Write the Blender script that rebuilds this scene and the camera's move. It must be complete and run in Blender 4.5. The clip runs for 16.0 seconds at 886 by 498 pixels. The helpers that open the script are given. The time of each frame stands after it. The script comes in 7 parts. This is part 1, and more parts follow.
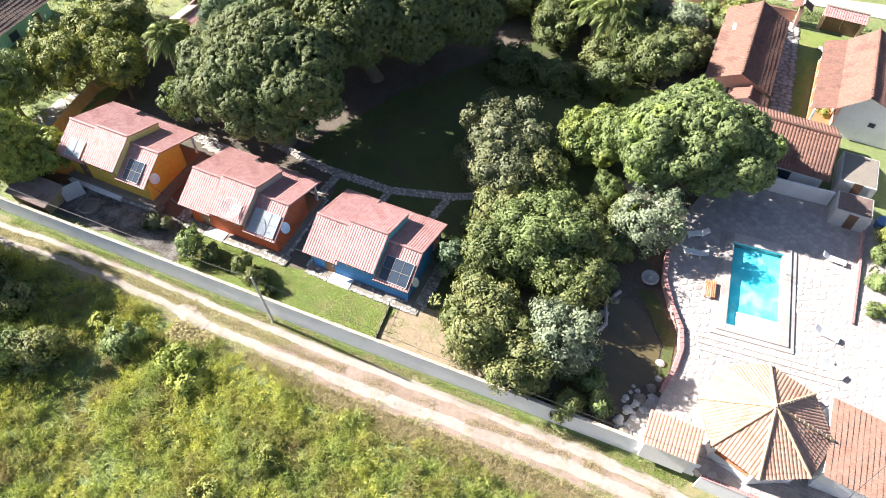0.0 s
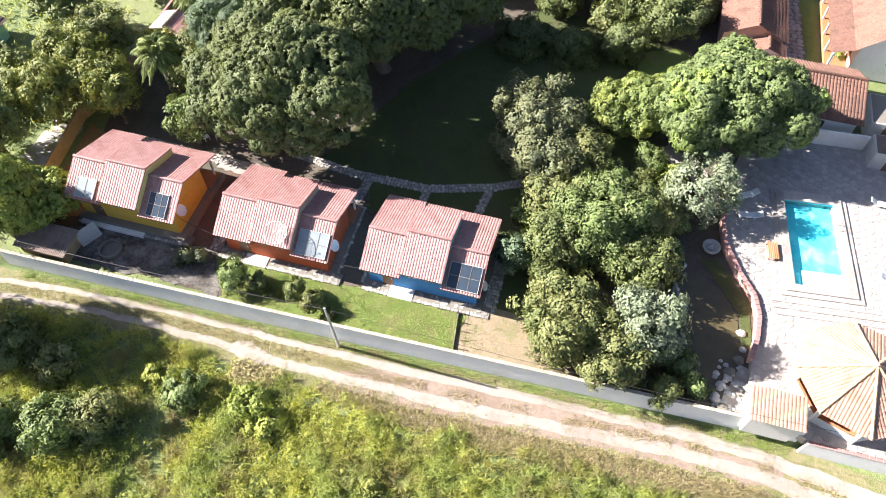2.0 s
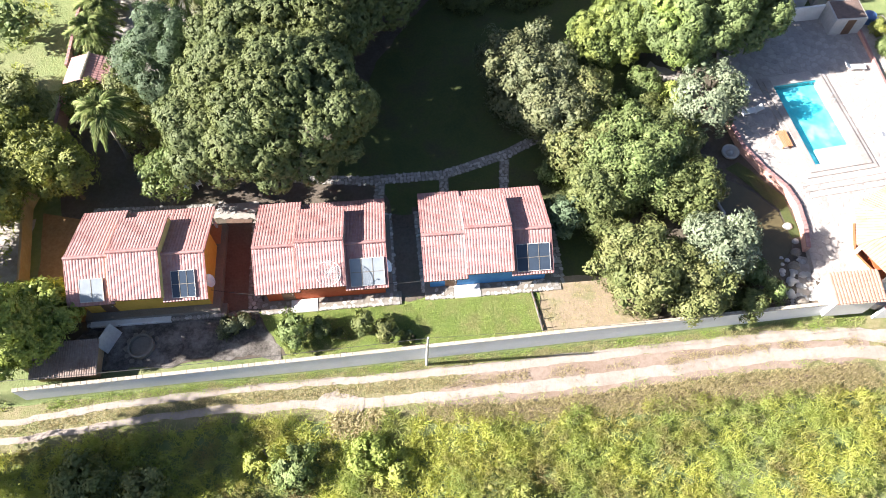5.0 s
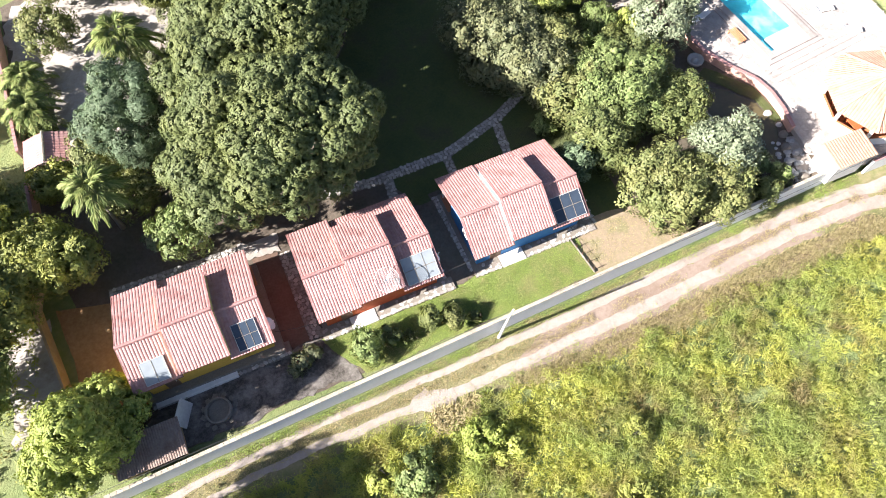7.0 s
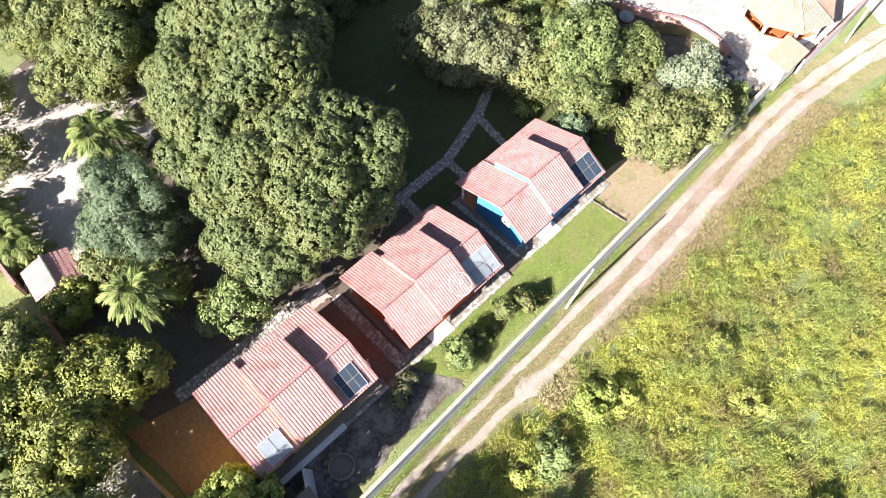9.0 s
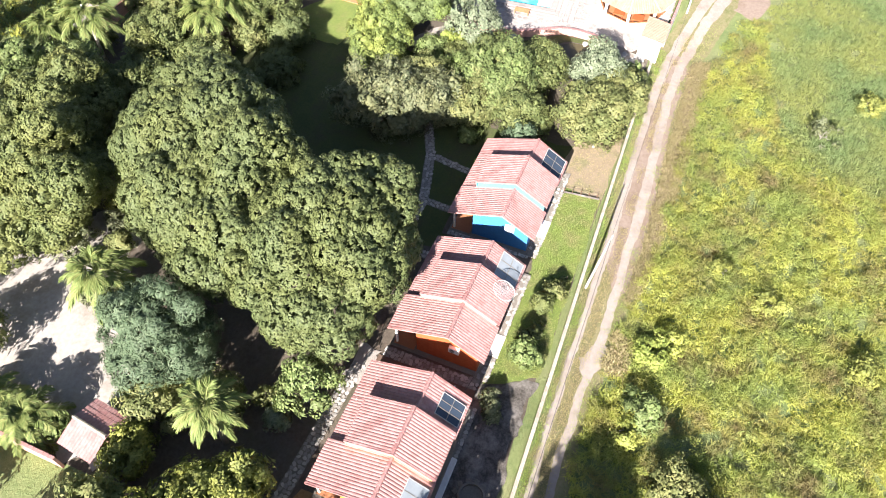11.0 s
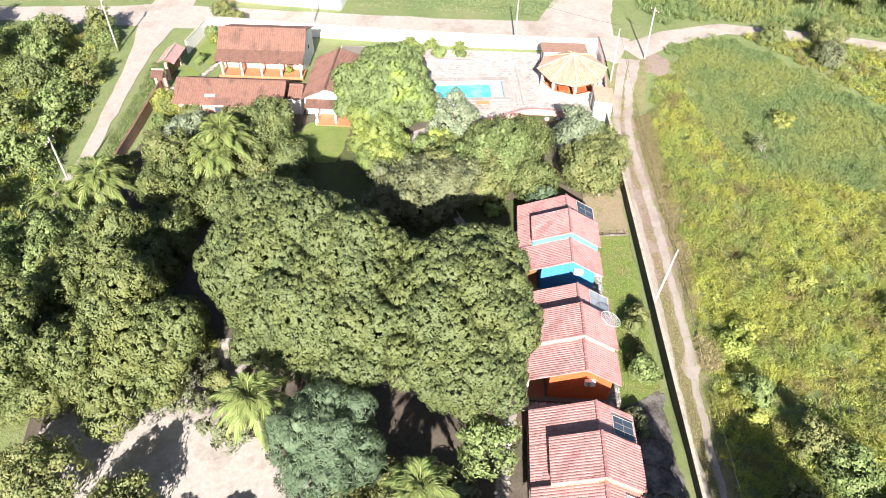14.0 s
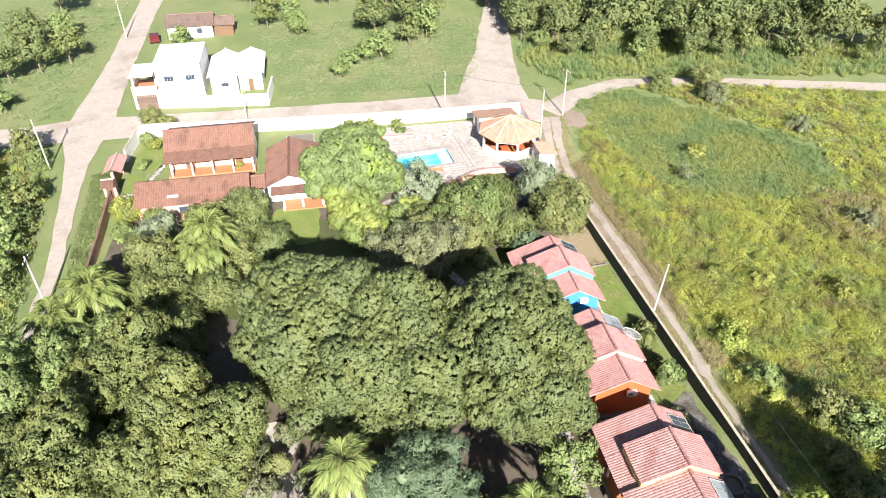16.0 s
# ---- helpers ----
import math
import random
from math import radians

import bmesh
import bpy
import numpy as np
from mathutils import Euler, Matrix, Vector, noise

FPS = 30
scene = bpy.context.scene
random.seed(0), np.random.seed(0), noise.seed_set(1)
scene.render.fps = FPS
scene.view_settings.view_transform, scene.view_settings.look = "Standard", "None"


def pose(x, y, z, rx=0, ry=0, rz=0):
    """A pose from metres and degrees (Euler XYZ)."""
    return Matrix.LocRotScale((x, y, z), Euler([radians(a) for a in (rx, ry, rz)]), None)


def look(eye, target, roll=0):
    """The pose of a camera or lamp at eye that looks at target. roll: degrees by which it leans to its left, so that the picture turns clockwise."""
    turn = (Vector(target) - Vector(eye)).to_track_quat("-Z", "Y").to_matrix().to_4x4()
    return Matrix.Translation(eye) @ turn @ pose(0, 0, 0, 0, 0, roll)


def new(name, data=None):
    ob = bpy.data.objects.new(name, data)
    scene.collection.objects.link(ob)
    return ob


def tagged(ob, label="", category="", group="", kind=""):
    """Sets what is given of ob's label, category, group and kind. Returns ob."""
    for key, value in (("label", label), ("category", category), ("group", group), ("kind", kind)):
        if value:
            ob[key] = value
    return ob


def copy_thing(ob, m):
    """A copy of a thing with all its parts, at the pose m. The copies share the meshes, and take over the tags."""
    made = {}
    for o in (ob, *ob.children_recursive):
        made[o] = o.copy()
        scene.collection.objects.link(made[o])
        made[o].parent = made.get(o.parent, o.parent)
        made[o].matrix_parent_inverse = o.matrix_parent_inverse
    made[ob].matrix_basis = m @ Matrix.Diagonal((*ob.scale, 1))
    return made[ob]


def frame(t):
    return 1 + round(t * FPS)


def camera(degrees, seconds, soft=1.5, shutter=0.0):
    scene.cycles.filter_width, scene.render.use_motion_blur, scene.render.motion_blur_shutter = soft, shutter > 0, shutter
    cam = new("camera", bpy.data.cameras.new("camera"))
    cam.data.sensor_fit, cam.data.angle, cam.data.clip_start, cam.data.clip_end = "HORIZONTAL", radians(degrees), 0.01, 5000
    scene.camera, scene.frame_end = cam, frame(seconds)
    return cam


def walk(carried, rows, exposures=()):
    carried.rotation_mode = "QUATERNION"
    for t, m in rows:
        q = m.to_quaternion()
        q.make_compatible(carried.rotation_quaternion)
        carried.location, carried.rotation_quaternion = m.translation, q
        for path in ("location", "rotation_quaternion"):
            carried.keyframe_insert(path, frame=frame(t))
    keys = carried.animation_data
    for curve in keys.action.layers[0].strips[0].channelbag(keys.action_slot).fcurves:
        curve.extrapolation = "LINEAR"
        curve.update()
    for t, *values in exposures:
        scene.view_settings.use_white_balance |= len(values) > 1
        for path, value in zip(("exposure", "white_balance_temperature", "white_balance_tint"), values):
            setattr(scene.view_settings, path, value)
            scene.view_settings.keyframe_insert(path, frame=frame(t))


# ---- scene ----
cam = camera(64.5, 16.0, 1.0)
PATH = [
    (0, (25.25, -21.96, 48.66), (24.755, -20.85, 47.072), 0.5),
    (0.5, (22.557, -22.081, 48.703), (22.107, -20.979, 47.096), 0.1),
    (1, (19.846, -22.012, 48.694), (19.446, -20.913, 47.071), 0.0),
    (1.5, (17.135, -21.788, 48.674), (16.786, -20.696, 47.035), -0.0),
    (2, (14.47, -21.375, 48.668), (14.172, -20.294, 47.012), 0.0),
    (2.5, (11.893, -20.851, 48.721), (11.645, -19.786, 47.046), 0.0),
    (3, (9.406, -20.161, 48.776), (9.206, -19.117, 47.083), 0.0),
    (3.5, (6.938, -19.403, 48.864), (6.785, -18.381, 47.152), -0.0),
    (4, (4.46, -18.643, 48.908), (4.386, -17.64, 47.179), 0.3),
    (6.5, (-7.847, -15.134, 49.614), (-7.567, -14.295, 47.82), -0.6),
    (7, (-10.684, -14.389, 49.668), (-10.339, -13.573, 47.875), -0.7),
    (7.5, (-13.716, -13.412, 49.669), (-13.298, -12.617, 47.882), -0.6),
    (8, (-16.839, -12.24, 49.633), (-16.345, -11.471, 47.854), -0.4),
    (8.5, (-19.954, -10.758, 49.557), (-19.375, -10.023, 47.789), 0.1),
    (11, (-35.083, -0.724, 48.602), (-33.984, -0.283, 46.991), 1.0),
    (11.5, (-37.374, 1.688, 48.514), (-36.212, 2.121, 46.945), -0.1),
    (12, (-39.37, 4.518, 48.432), (-38.152, 4.926, 46.9), -0.1),
    (12.5, (-41.207, 7.624, 48.345), (-39.935, 7.995, 46.847), 0.2),
    (13, (-42.88, 10.768, 48.322), (-41.545, 11.075, 46.864), 0.1),
    (13.5, (-44.408, 13.876, 48.307), (-43.01, 14.077, 46.891), 0.2),
    (14, (-45.746, 17.092, 48.248), (-44.293, 17.186, 46.877), 0.1),
    (14.5, (-46.892, 20.51, 48.173), (-45.395, 20.496, 46.847), -0.0),
    (15, (-47.871, 23.879, 48.102), (-46.337, 23.777, 46.822), -0.1),
    (15.5, (-48.759, 27.135, 48.054), (-47.195, 26.95, 46.822), -0.4),
    (16, (-49.598, 30.345, 48.028), (-48.008, 30.073, 46.845), -0.6),
]
walk(cam, [(t, look(eye, target, roll)) for t, eye, target, roll in PATH], [(0, 2.05, 6500, 14), (4, 2.05, 6500, 14), (8.5, 1.97, 6500, 15.5), (11, 1.86, 6500, 15), (13.5, 1.68, 6500, 13.5), (16, 1.53, 6500, 11)])

# ---- world, sun, exposure ----
SUN_ELEV, SUN_AZ = 30.5, -2.7         # the sun stands in the west (-x), a little south
world = bpy.data.worlds.new("sky")
scene.world = world
world.use_nodes = True
wn = world.node_tree
sky = wn.nodes.new("ShaderNodeTexSky")
sky.sky_type = 'NISHITA'
sky.sun_disc = False
sky.air_density = 0.7
sky.sun_elevation = radians(SUN_ELEV)
sky.sun_rotation = radians(270.0 + SUN_AZ)
wn.links.new(sky.outputs[0], wn.nodes["Background"].inputs[0])
wn.nodes["Background"].inputs[1].default_value = 0.05
sun = new("sun", bpy.data.lights.new("sun", 'SUN'))
sun.data.energy, sun.data.angle, sun.data.color = 5.0, radians(0.55), (1.0, 0.955, 0.885)
_e, _a = radians(SUN_ELEV), radians(SUN_AZ)
SUN_FROM = Vector((-math.cos(_e) * math.cos(_a), math.cos(_e) * math.sin(_a), math.sin(_e)))
sun.matrix_world = look(SUN_FROM * 200, (0, 0, 0))

# ---- materials ----
def material(name):
    m = bpy.data.materials.new(name)
    m.use_nodes = True
    return m, m.node_tree, m.node_tree.nodes["Principled BSDF"]


def ramp(nt, fac, colours, lo=0.3, hi=0.7):
    r = nt.nodes.new("ShaderNodeValToRGB")
    e = r.color_ramp.elements
    n = len(colours)
    while len(e) < n:
        e.new(0.5)
    for k, c in enumerate(colours):
        e[k].position = lo + (hi - lo) * k / max(1, n - 1)
        e[k].color = (*c, 1)
    nt.links.new(fac, r.inputs[0])
    return r.outputs[0]


def noise_tex(nt, scale, detail=6.0, rough=0.6, vec=None):
    n = nt.nodes.new("ShaderNodeTexNoise")
    n.inputs["Scale"].default_value, n.inputs["Detail"].default_value = scale, detail
    n.inputs["Roughness"].default_value = rough
    if vec is None:
        vec = nt.nodes.new("ShaderNodeTexCoord").outputs["Object"]
    nt.links.new(vec, n.inputs["Vector"])
    return n.outputs["Fac"]


def blend(nt, fac, a, b, kind='MIX'):
    m = nt.nodes.new("ShaderNodeMix")
    m.data_type, m.blend_type = 'RGBA', kind
    for sock, v in ((m.inputs[0], fac), (m.inputs[6], a), (m.inputs[7], b)):
        if isinstance(v, bpy.types.NodeSocket):
            nt.links.new(v, sock)
        else:
            sock.default_value = v if isinstance(v, float) else (*v, 1)
    return m.outputs[2]


def surface(name, coarse, fine, big=0.15, small=3.0, rough=0.9, bump=0.4, dist=0.05, lo=0.35, hi=0.65, metal=0.0, mix=0.5, piece=0.0):
    """Two scales of colour variation and a fine relief. coarse, fine: lists of colours. piece: how much pieces differ."""
    m, nt, b = material(name)
    c1 = ramp(nt, noise_tex(nt, big, 5, 0.6), coarse, lo, hi)
    c2 = ramp(nt, noise_tex(nt, small, 8, 0.7), fine, lo, hi)
    c = blend(nt, mix, c1, c2)
    if piece:
        inf = nt.nodes.new("ShaderNodeObjectInfo")
        geo = nt.nodes.new("ShaderNodeNewGeometry")
        add = nt.nodes.new("ShaderNodeMath")
        add.operation = 'ADD'
        nt.links.new(inf.outputs["Random"], add.inputs[0])
        nt.links.new(geo.outputs["Random Per Island"], add.inputs[1])
        fr = nt.nodes.new("ShaderNodeMath")
        fr.operation = 'FRACT'
        nt.links.new(add.outputs[0], fr.inputs[0])
        g = 1.0 - piece
        c = blend(nt, 1.0, c, ramp(nt, fr.outputs[0], [(g, g, g), (1, 1, 1)], 0, 1), 'MULTIPLY')
    nt.links.new(c, b.inputs["Base Color"])
    b.inputs["Roughness"].default_value, b.inputs["Metallic"].default_value = rough, metal
    if bump:
        bp = nt.nodes.new("ShaderNodeBump")
        bp.inputs["Strength"].default_value, bp.inputs["Distance"].default_value = bump, dist
        nt.links.new(noise_tex(nt, small * 3, 6, 0.7), bp.inputs["Height"])
        nt.links.new(bp.outputs[0], b.inputs["Normal"])
    return m


def foliage(name, colours, patch=None, patch_scale=0.25, thin=0.15, rough=0.6, lo=0.0, hi=1.0, lo2=0.42, dry=None, gloss=0.28):
    """Leaves: each one takes its own tone; light also comes through them."""
    m, nt, b = material(name)
    colours = [(1.53 * c[0], 1.47 * c[1], 1.7 * c[2]) for c in colours]
    patch = patch and [(1.53 * c[0], 1.47 * c[1], 1.7 * c[2]) for c in patch]
    geo = nt.nodes.new("ShaderNodeNewGeometry")
    c = ramp(nt, geo.outputs["Random Per Island"], colours, lo, hi)
    if patch:
        f = ramp(nt, noise_tex(nt, patch_scale, 3, 0.5), [(0, 0, 0), (1, 1, 1)], lo2, lo2 + 0.18)
        c = blend(nt, f, c, ramp(nt, geo.outputs["Random Per Island"], patch, 0, 1))
    if dry:
        f = ramp(nt, noise_tex(nt, 0.3, 5, 0.65), [(0, 0, 0), (1, 1, 1)], 0.48, 0.66)
        c = blend(nt, f, c, ramp(nt, geo.outputs["Random Per Island"], dry, 0, 1))
    b.inputs["Roughness"].default_value = rough
    b.inputs["Specular IOR Level"].default_value = gloss
    nt.links.new(c, b.inputs["Base Color"])
    tr = nt.nodes.new("ShaderNodeBsdfTranslucent")
    nt.links.new(blend(nt, 1.0, c, (1.0, 1.0, 0.6), 'MULTIPLY'), tr.inputs[0])
    mx = nt.nodes.new("ShaderNodeMixShader")
    mx.inputs[0].default_value = thin
    nt.links.new(b.outputs[0], mx.inputs[1])
    nt.links.new(tr.outputs[0], mx.inputs[2])
    nt.links.new(mx.outputs[0], nt.nodes["Material Output"].inputs["Surface"])
    return m


GROUND = surface("ground_grass", [(0.125, 0.18, 0.06), (0.18, 0.222, 0.08), (0.24, 0.238, 0.12)], [(0.105, 0.155, 0.05), (0.21, 0.235, 0.095)], 0.12, 2.2, bump=0.8, dist=0.15)
SOIL = surface("yard_soil", [(0.085, 0.065, 0.05), (0.135, 0.108, 0.082), (0.065, 0.066, 0.035)], [(0.06, 0.05, 0.036), (0.15, 0.122, 0.095)], 0.25, 4.0, bump=0.6)
# Tree shade is painted in as dark tones; pale ones are sun dapples and litter.
SHADESOIL = surface("shade_dappled_soil", [(0.055, 0.048, 0.04), (0.11, 0.098, 0.086), (0.27, 0.25, 0.23)], [(0.045, 0.04, 0.034), (0.21, 0.19, 0.17)], 0.75, 4.0, bump=0.6, lo=0.4, hi=0.62)
SAND = surface("pale_sand", [(0.35, 0.315, 0.28), (0.42, 0.385, 0.35), (0.23, 0.19, 0.15)], [(0.28, 0.245, 0.21), (0.44, 0.41, 0.38)], 0.35, 3.0, bump=0.4)
DIRT = surface("dirt_road", [(0.30, 0.255, 0.222), (0.345, 0.30, 0.265), (0.24, 0.19, 0.155)], [(0.255, 0.212, 0.182), (0.38, 0.335, 0.298)], 0.3, 2.6, bump=0.6)
STREET = surface("street_dirt", [(0.36, 0.31, 0.272), (0.41, 0.36, 0.32), (0.255, 0.205, 0.165)], [(0.29, 0.245, 0.21), (0.43, 0.385, 0.345)], 0.16, 1.6, bump=0.6)
REDDIRT = surface("red_dirt", [(0.235, 0.175, 0.135), (0.27, 0.21, 0.17), (0.20, 0.14, 0.10)], [(0.19, 0.14, 0.105), (0.30, 0.24, 0.20)], 0.5, 3.0, bump=0.6)
VERGE = surface("dry_verge", [(0.17, 0.18, 0.06), (0.25, 0.21, 0.12), (0.12, 0.15, 0.04)], [(0.12, 0.14, 0.04), (0.28, 0.235, 0.14)], 0.6, 3.5, bump=0.8, dist=0.1)
DRYGRASS = surface("dry_grass", [(0.25, 0.19, 0.125), (0.31, 0.235, 0.17), (0.15, 0.165, 0.06)], [(0.18, 0.16, 0.08), (0.33, 0.26, 0.185)], 0.55, 4.0, bump=0.7)
LAWN = surface("lawn", [(0.13, 0.19, 0.04), (0.18, 0.235, 0.05), (0.24, 0.23, 0.085)], [(0.09, 0.145, 0.03), (0.21, 0.245, 0.065)], 0.5, 5.0, bump=0.9, dist=0.08)
# A darker copy of the lawn: tree shade is painted into its colour.
SHADELAWN = surface("shade_toned_lawn", [(0.05, 0.075, 0.02), (0.08, 0.10, 0.025), (0.08, 0.065, 0.04)], [(0.04, 0.06, 0.02), (0.09, 0.11, 0.03)], 0.3, 5.0, bump=0.9, dist=0.08)
STONE = surface("path_stone", [(0.52, 0.49, 0.445), (0.62, 0.585, 0.54), (0.36, 0.34, 0.30)], [(0.38, 0.355, 0.315), (0.64, 0.605, 0.555)], 0.8, 6.0, bump=0.6, piece=0.55)
MORTAR = surface("mortar", [(0.18, 0.16, 0.13), (0.24, 0.21, 0.18)], [(0.14, 0.13, 0.10), (0.26, 0.23, 0.2)], 0.6, 8.0, bump=0.5)
DECKSTONE = surface("deck_stone", [(0.43, 0.385, 0.36), (0.49, 0.45, 0.42), (0.29, 0.25, 0.23)], [(0.35, 0.315, 0.295), (0.51, 0.47, 0.44)], 0.3, 5.0, bump=0.4, piece=0.3)
DECKJOINT = surface("deck_joint", [(0.30, 0.27, 0.25), (0.38, 0.345, 0.32)], [(0.32, 0.295, 0.27), (0.47, 0.43, 0.4)], 0.6, 8.0, bump=0.4)
WALLWHITE = surface("white_wall_paint", [(0.70, 0.72, 0.76), (0.76, 0.78, 0.81), (0.62, 0.63, 0.64)], [(0.66, 0.68, 0.71), (0.78, 0.79, 0.82)], 0.4, 5.0, bump=0.2, rough=0.8)
# Near-black grey for the inner half of the south wall only.
WALLINNER = surface("dark_wall_face", [(0.045, 0.047, 0.055), (0.07, 0.07, 0.075), (0.10, 0.095, 0.09)], [(0.04, 0.042, 0.05), (0.09, 0.09, 0.09)], 0.4, 5.0, bump=0.4)
CREAM = surface("cream_coping", [(0.44, 0.385, 0.30), (0.50, 0.44, 0.355)], [(0.36, 0.31, 0.24), (0.52, 0.47, 0.39)], 0.6, 5.0, bump=0.3, piece=0.3)
WHITE = surface("white_plaster", [(0.74, 0.73, 0.70), (0.80, 0.79, 0.77), (0.64, 0.62, 0.58)], [(0.68, 0.67, 0.64), (0.80, 0.79, 0.77)], 0.35, 4.0, bump=0.15, rough=0.85)
GREYWALL = surface("grey_plaster", [(0.44, 0.43, 0.41), (0.55, 0.54, 0.52)], [(0.36, 0.35, 0.34), (0.55, 0.54, 0.52)], 0.5, 4.0, bump=0.3)
OCHRE = surface("ochre_paint", [(0.62, 0.36, 0.05), (0.68, 0.42, 0.07)], [(0.52, 0.29, 0.04), (0.68, 0.42, 0.08)], 0.5, 4.0, bump=0.2, rough=0.8)
LEMON = surface("pale_yellow_paint", [(0.68, 0.58, 0.20), (0.72, 0.62, 0.26)], [(0.60, 0.50, 0.16), (0.72, 0.62, 0.28)], 0.5, 4.0, bump=0.2, rough=0.8)
RUST = surface("orange_red_paint", [(0.50, 0.09, 0.025), (0.57, 0.125, 0.035)], [(0.42, 0.07, 0.022), (0.57, 0.13, 0.04)], 0.5, 4.0, bump=0.2, rough=0.8)
BLUE = surface("blue_paint", [(0.04, 0.20, 0.48), (0.05, 0.25, 0.55)], [(0.03, 0.16, 0.40), (0.06, 0.26, 0.56)], 0.5, 4.0, bump=0.2, rough=0.8)
PALEBLUE = surface("pale_blue_paint", [(0.09, 0.36, 0.42), (0.12, 0.41, 0.47)], [(0.08, 0.32, 0.38), (0.13, 0.43, 0.49)], 0.5, 4.0, bump=0.2, rough=0.8)
TEAL = surface("teal_paint", [(0.22, 0.46, 0.40), (0.27, 0.52, 0.46)], [(0.18, 0.40, 0.35), (0.29, 0.54, 0.48)], 0.5, 4.0, bump=0.2, rough=0.8)
PINK = surface("pink_paint", [(0.60, 0.34, 0.27), (0.66, 0.42, 0.34)], [(0.52, 0.28, 0.22), (0.66, 0.42, 0.34)], 0.5, 4.0, bump=0.2, rough=0.8)
TAN = surface("tan_render", [(0.36, 0.26, 0.14), (0.42, 0.31, 0.18), (0.28, 0.2, 0.11)], [(0.28, 0.2, 0.1), (0.44, 0.33, 0.2)], 0.4, 3.0, bump=0.4)
TERRACE = surface("terracotta_floor", [(0.42, 0.17, 0.08), (0.48, 0.21, 0.1)], [(0.36, 0.14, 0.06), (0.48, 0.22, 0.11)], 0.6, 5.0, bump=0.2, rough=0.6)
BROWNFLOOR = surface("brown_tile_floor", [(0.12, 0.075, 0.055), (0.17, 0.11, 0.08)], [(0.09, 0.055, 0.04), (0.19, 0.13, 0.095)], 0.6, 5.0, bump=0.3)
ROOFRED = surface("red_roof_tile", [(0.37, 0.17, 0.158), (0.44, 0.25, 0.236), (0.30, 0.122, 0.113)], [(0.28, 0.118, 0.106), (0.48, 0.31, 0.295)], 0.45, 2.6, bump=0.3, rough=0.6, piece=0.12)
ROOFORANGE = surface("orange_roof_tile", [(0.42, 0.245, 0.175), (0.48, 0.30, 0.22), (0.36, 0.19, 0.13)], [(0.32, 0.165, 0.11), (0.50, 0.33, 0.25)], 0.5, 3.0, bump=0.3, rough=0.8, piece=0.15)
ROOFPALE = surface("pale_roof_tile", [(0.58, 0.40, 0.25), (0.62, 0.44, 0.28), (0.54, 0.34, 0.20)], [(0.52, 0.33, 0.19), (0.64, 0.48, 0.33)], 0.5, 3.0, bump=0.3, rough=0.8, piece=0.12)
ROOFOLD = surface("weathered_roof_tile", [(0.19, 0.09, 0.066), (0.245, 0.128, 0.094), (0.105, 0.057, 0.045)], [(0.115, 0.057, 0.043), (0.265, 0.147, 0.108)], 0.5, 3.5, bump=0.4, rough=0.85, piece=0.35)
ROOFDARK = surface("grey_brown_roof", [(0.14, 0.10, 0.085), (0.22, 0.15, 0.12), (0.10, 0.085, 0.08)], [(0.10, 0.075, 0.065), (0.26, 0.18, 0.15)], 0.5, 3.5, bump=0.4, rough=0.85, piece=0.4)
ZINC = surface("rusty_sheet", [(0.20, 0.13, 0.10), (0.26, 0.20, 0.17), (0.13, 0.075, 0.055)], [(0.15, 0.095, 0.07), (0.27, 0.22, 0.19)], 0.6, 4.0, bump=0.2, rough=0.8)
BARK = surface("bark", [(0.14, 0.105, 0.075), (0.20, 0.16, 0.12)], [(0.09, 0.07, 0.05), (0.22, 0.18, 0.14)], 1.0, 8.0, bump=0.9)
PALEBARK = surface("pale_bark", [(0.30, 0.27, 0.23), (0.36, 0.33, 0.29)], [(0.22, 0.19, 0.16), (0.38, 0.35, 0.31)], 1.0, 8.0, bump=0.7)
CONCRETE = surface("concrete", [(0.40, 0.39, 0.37), (0.48, 0.47, 0.45)], [(0.34, 0.33, 0.31), (0.5, 0.49, 0.47)], 0.6, 6.0, bump=0.3)
DARKWOOD = surface("dark_wood", [(0.13, 0.07, 0.04), (0.18, 0.1, 0.06)], [(0.09, 0.05, 0.03), (0.2, 0.12, 0.07)], 0.8, 6.0, bump=0.3, rough=0.6)
METAL = surface("grey_metal", [(0.45, 0.46, 0.47), (0.52, 0.53, 0.54)], [(0.4, 0.41, 0.42), (0.55, 0.56, 0.57)], 0.8, 6.0, bump=0.1, rough=0.4, metal=0.6)
PLASTIC = surface("white_plastic", [(0.72, 0.72, 0.71), (0.78, 0.78, 0.77)], [(0.68, 0.68, 0.67), (0.78, 0.78, 0.77)], 1.0, 6.0, bump=0.05, rough=0.45)
BLACK = surface("black_cable", [(0.03, 0.03, 0.03), (0.05, 0.05, 0.05)], [(0.03, 0.03, 0.03), (0.06, 0.06, 0.06)], 1.0, 6.0, bump=0.0, rough=0.6)
BLUEPLASTIC = surface("blue_plastic", [(0.05, 0.12, 0.28), (0.06, 0.15, 0.34)], [(0.04, 0.1, 0.24), (0.07, 0.16, 0.36)], 1.0, 6.0, bump=0.05, rough=0.45)
CARPAINT = surface("dark_red_car_paint", [(0.10, 0.015, 0.02), (0.12, 0.02, 0.025)], [(0.09, 0.014, 0.018), (0.13, 0.02, 0.028)], 1.0, 6.0, bump=0.0, rough=0.25)
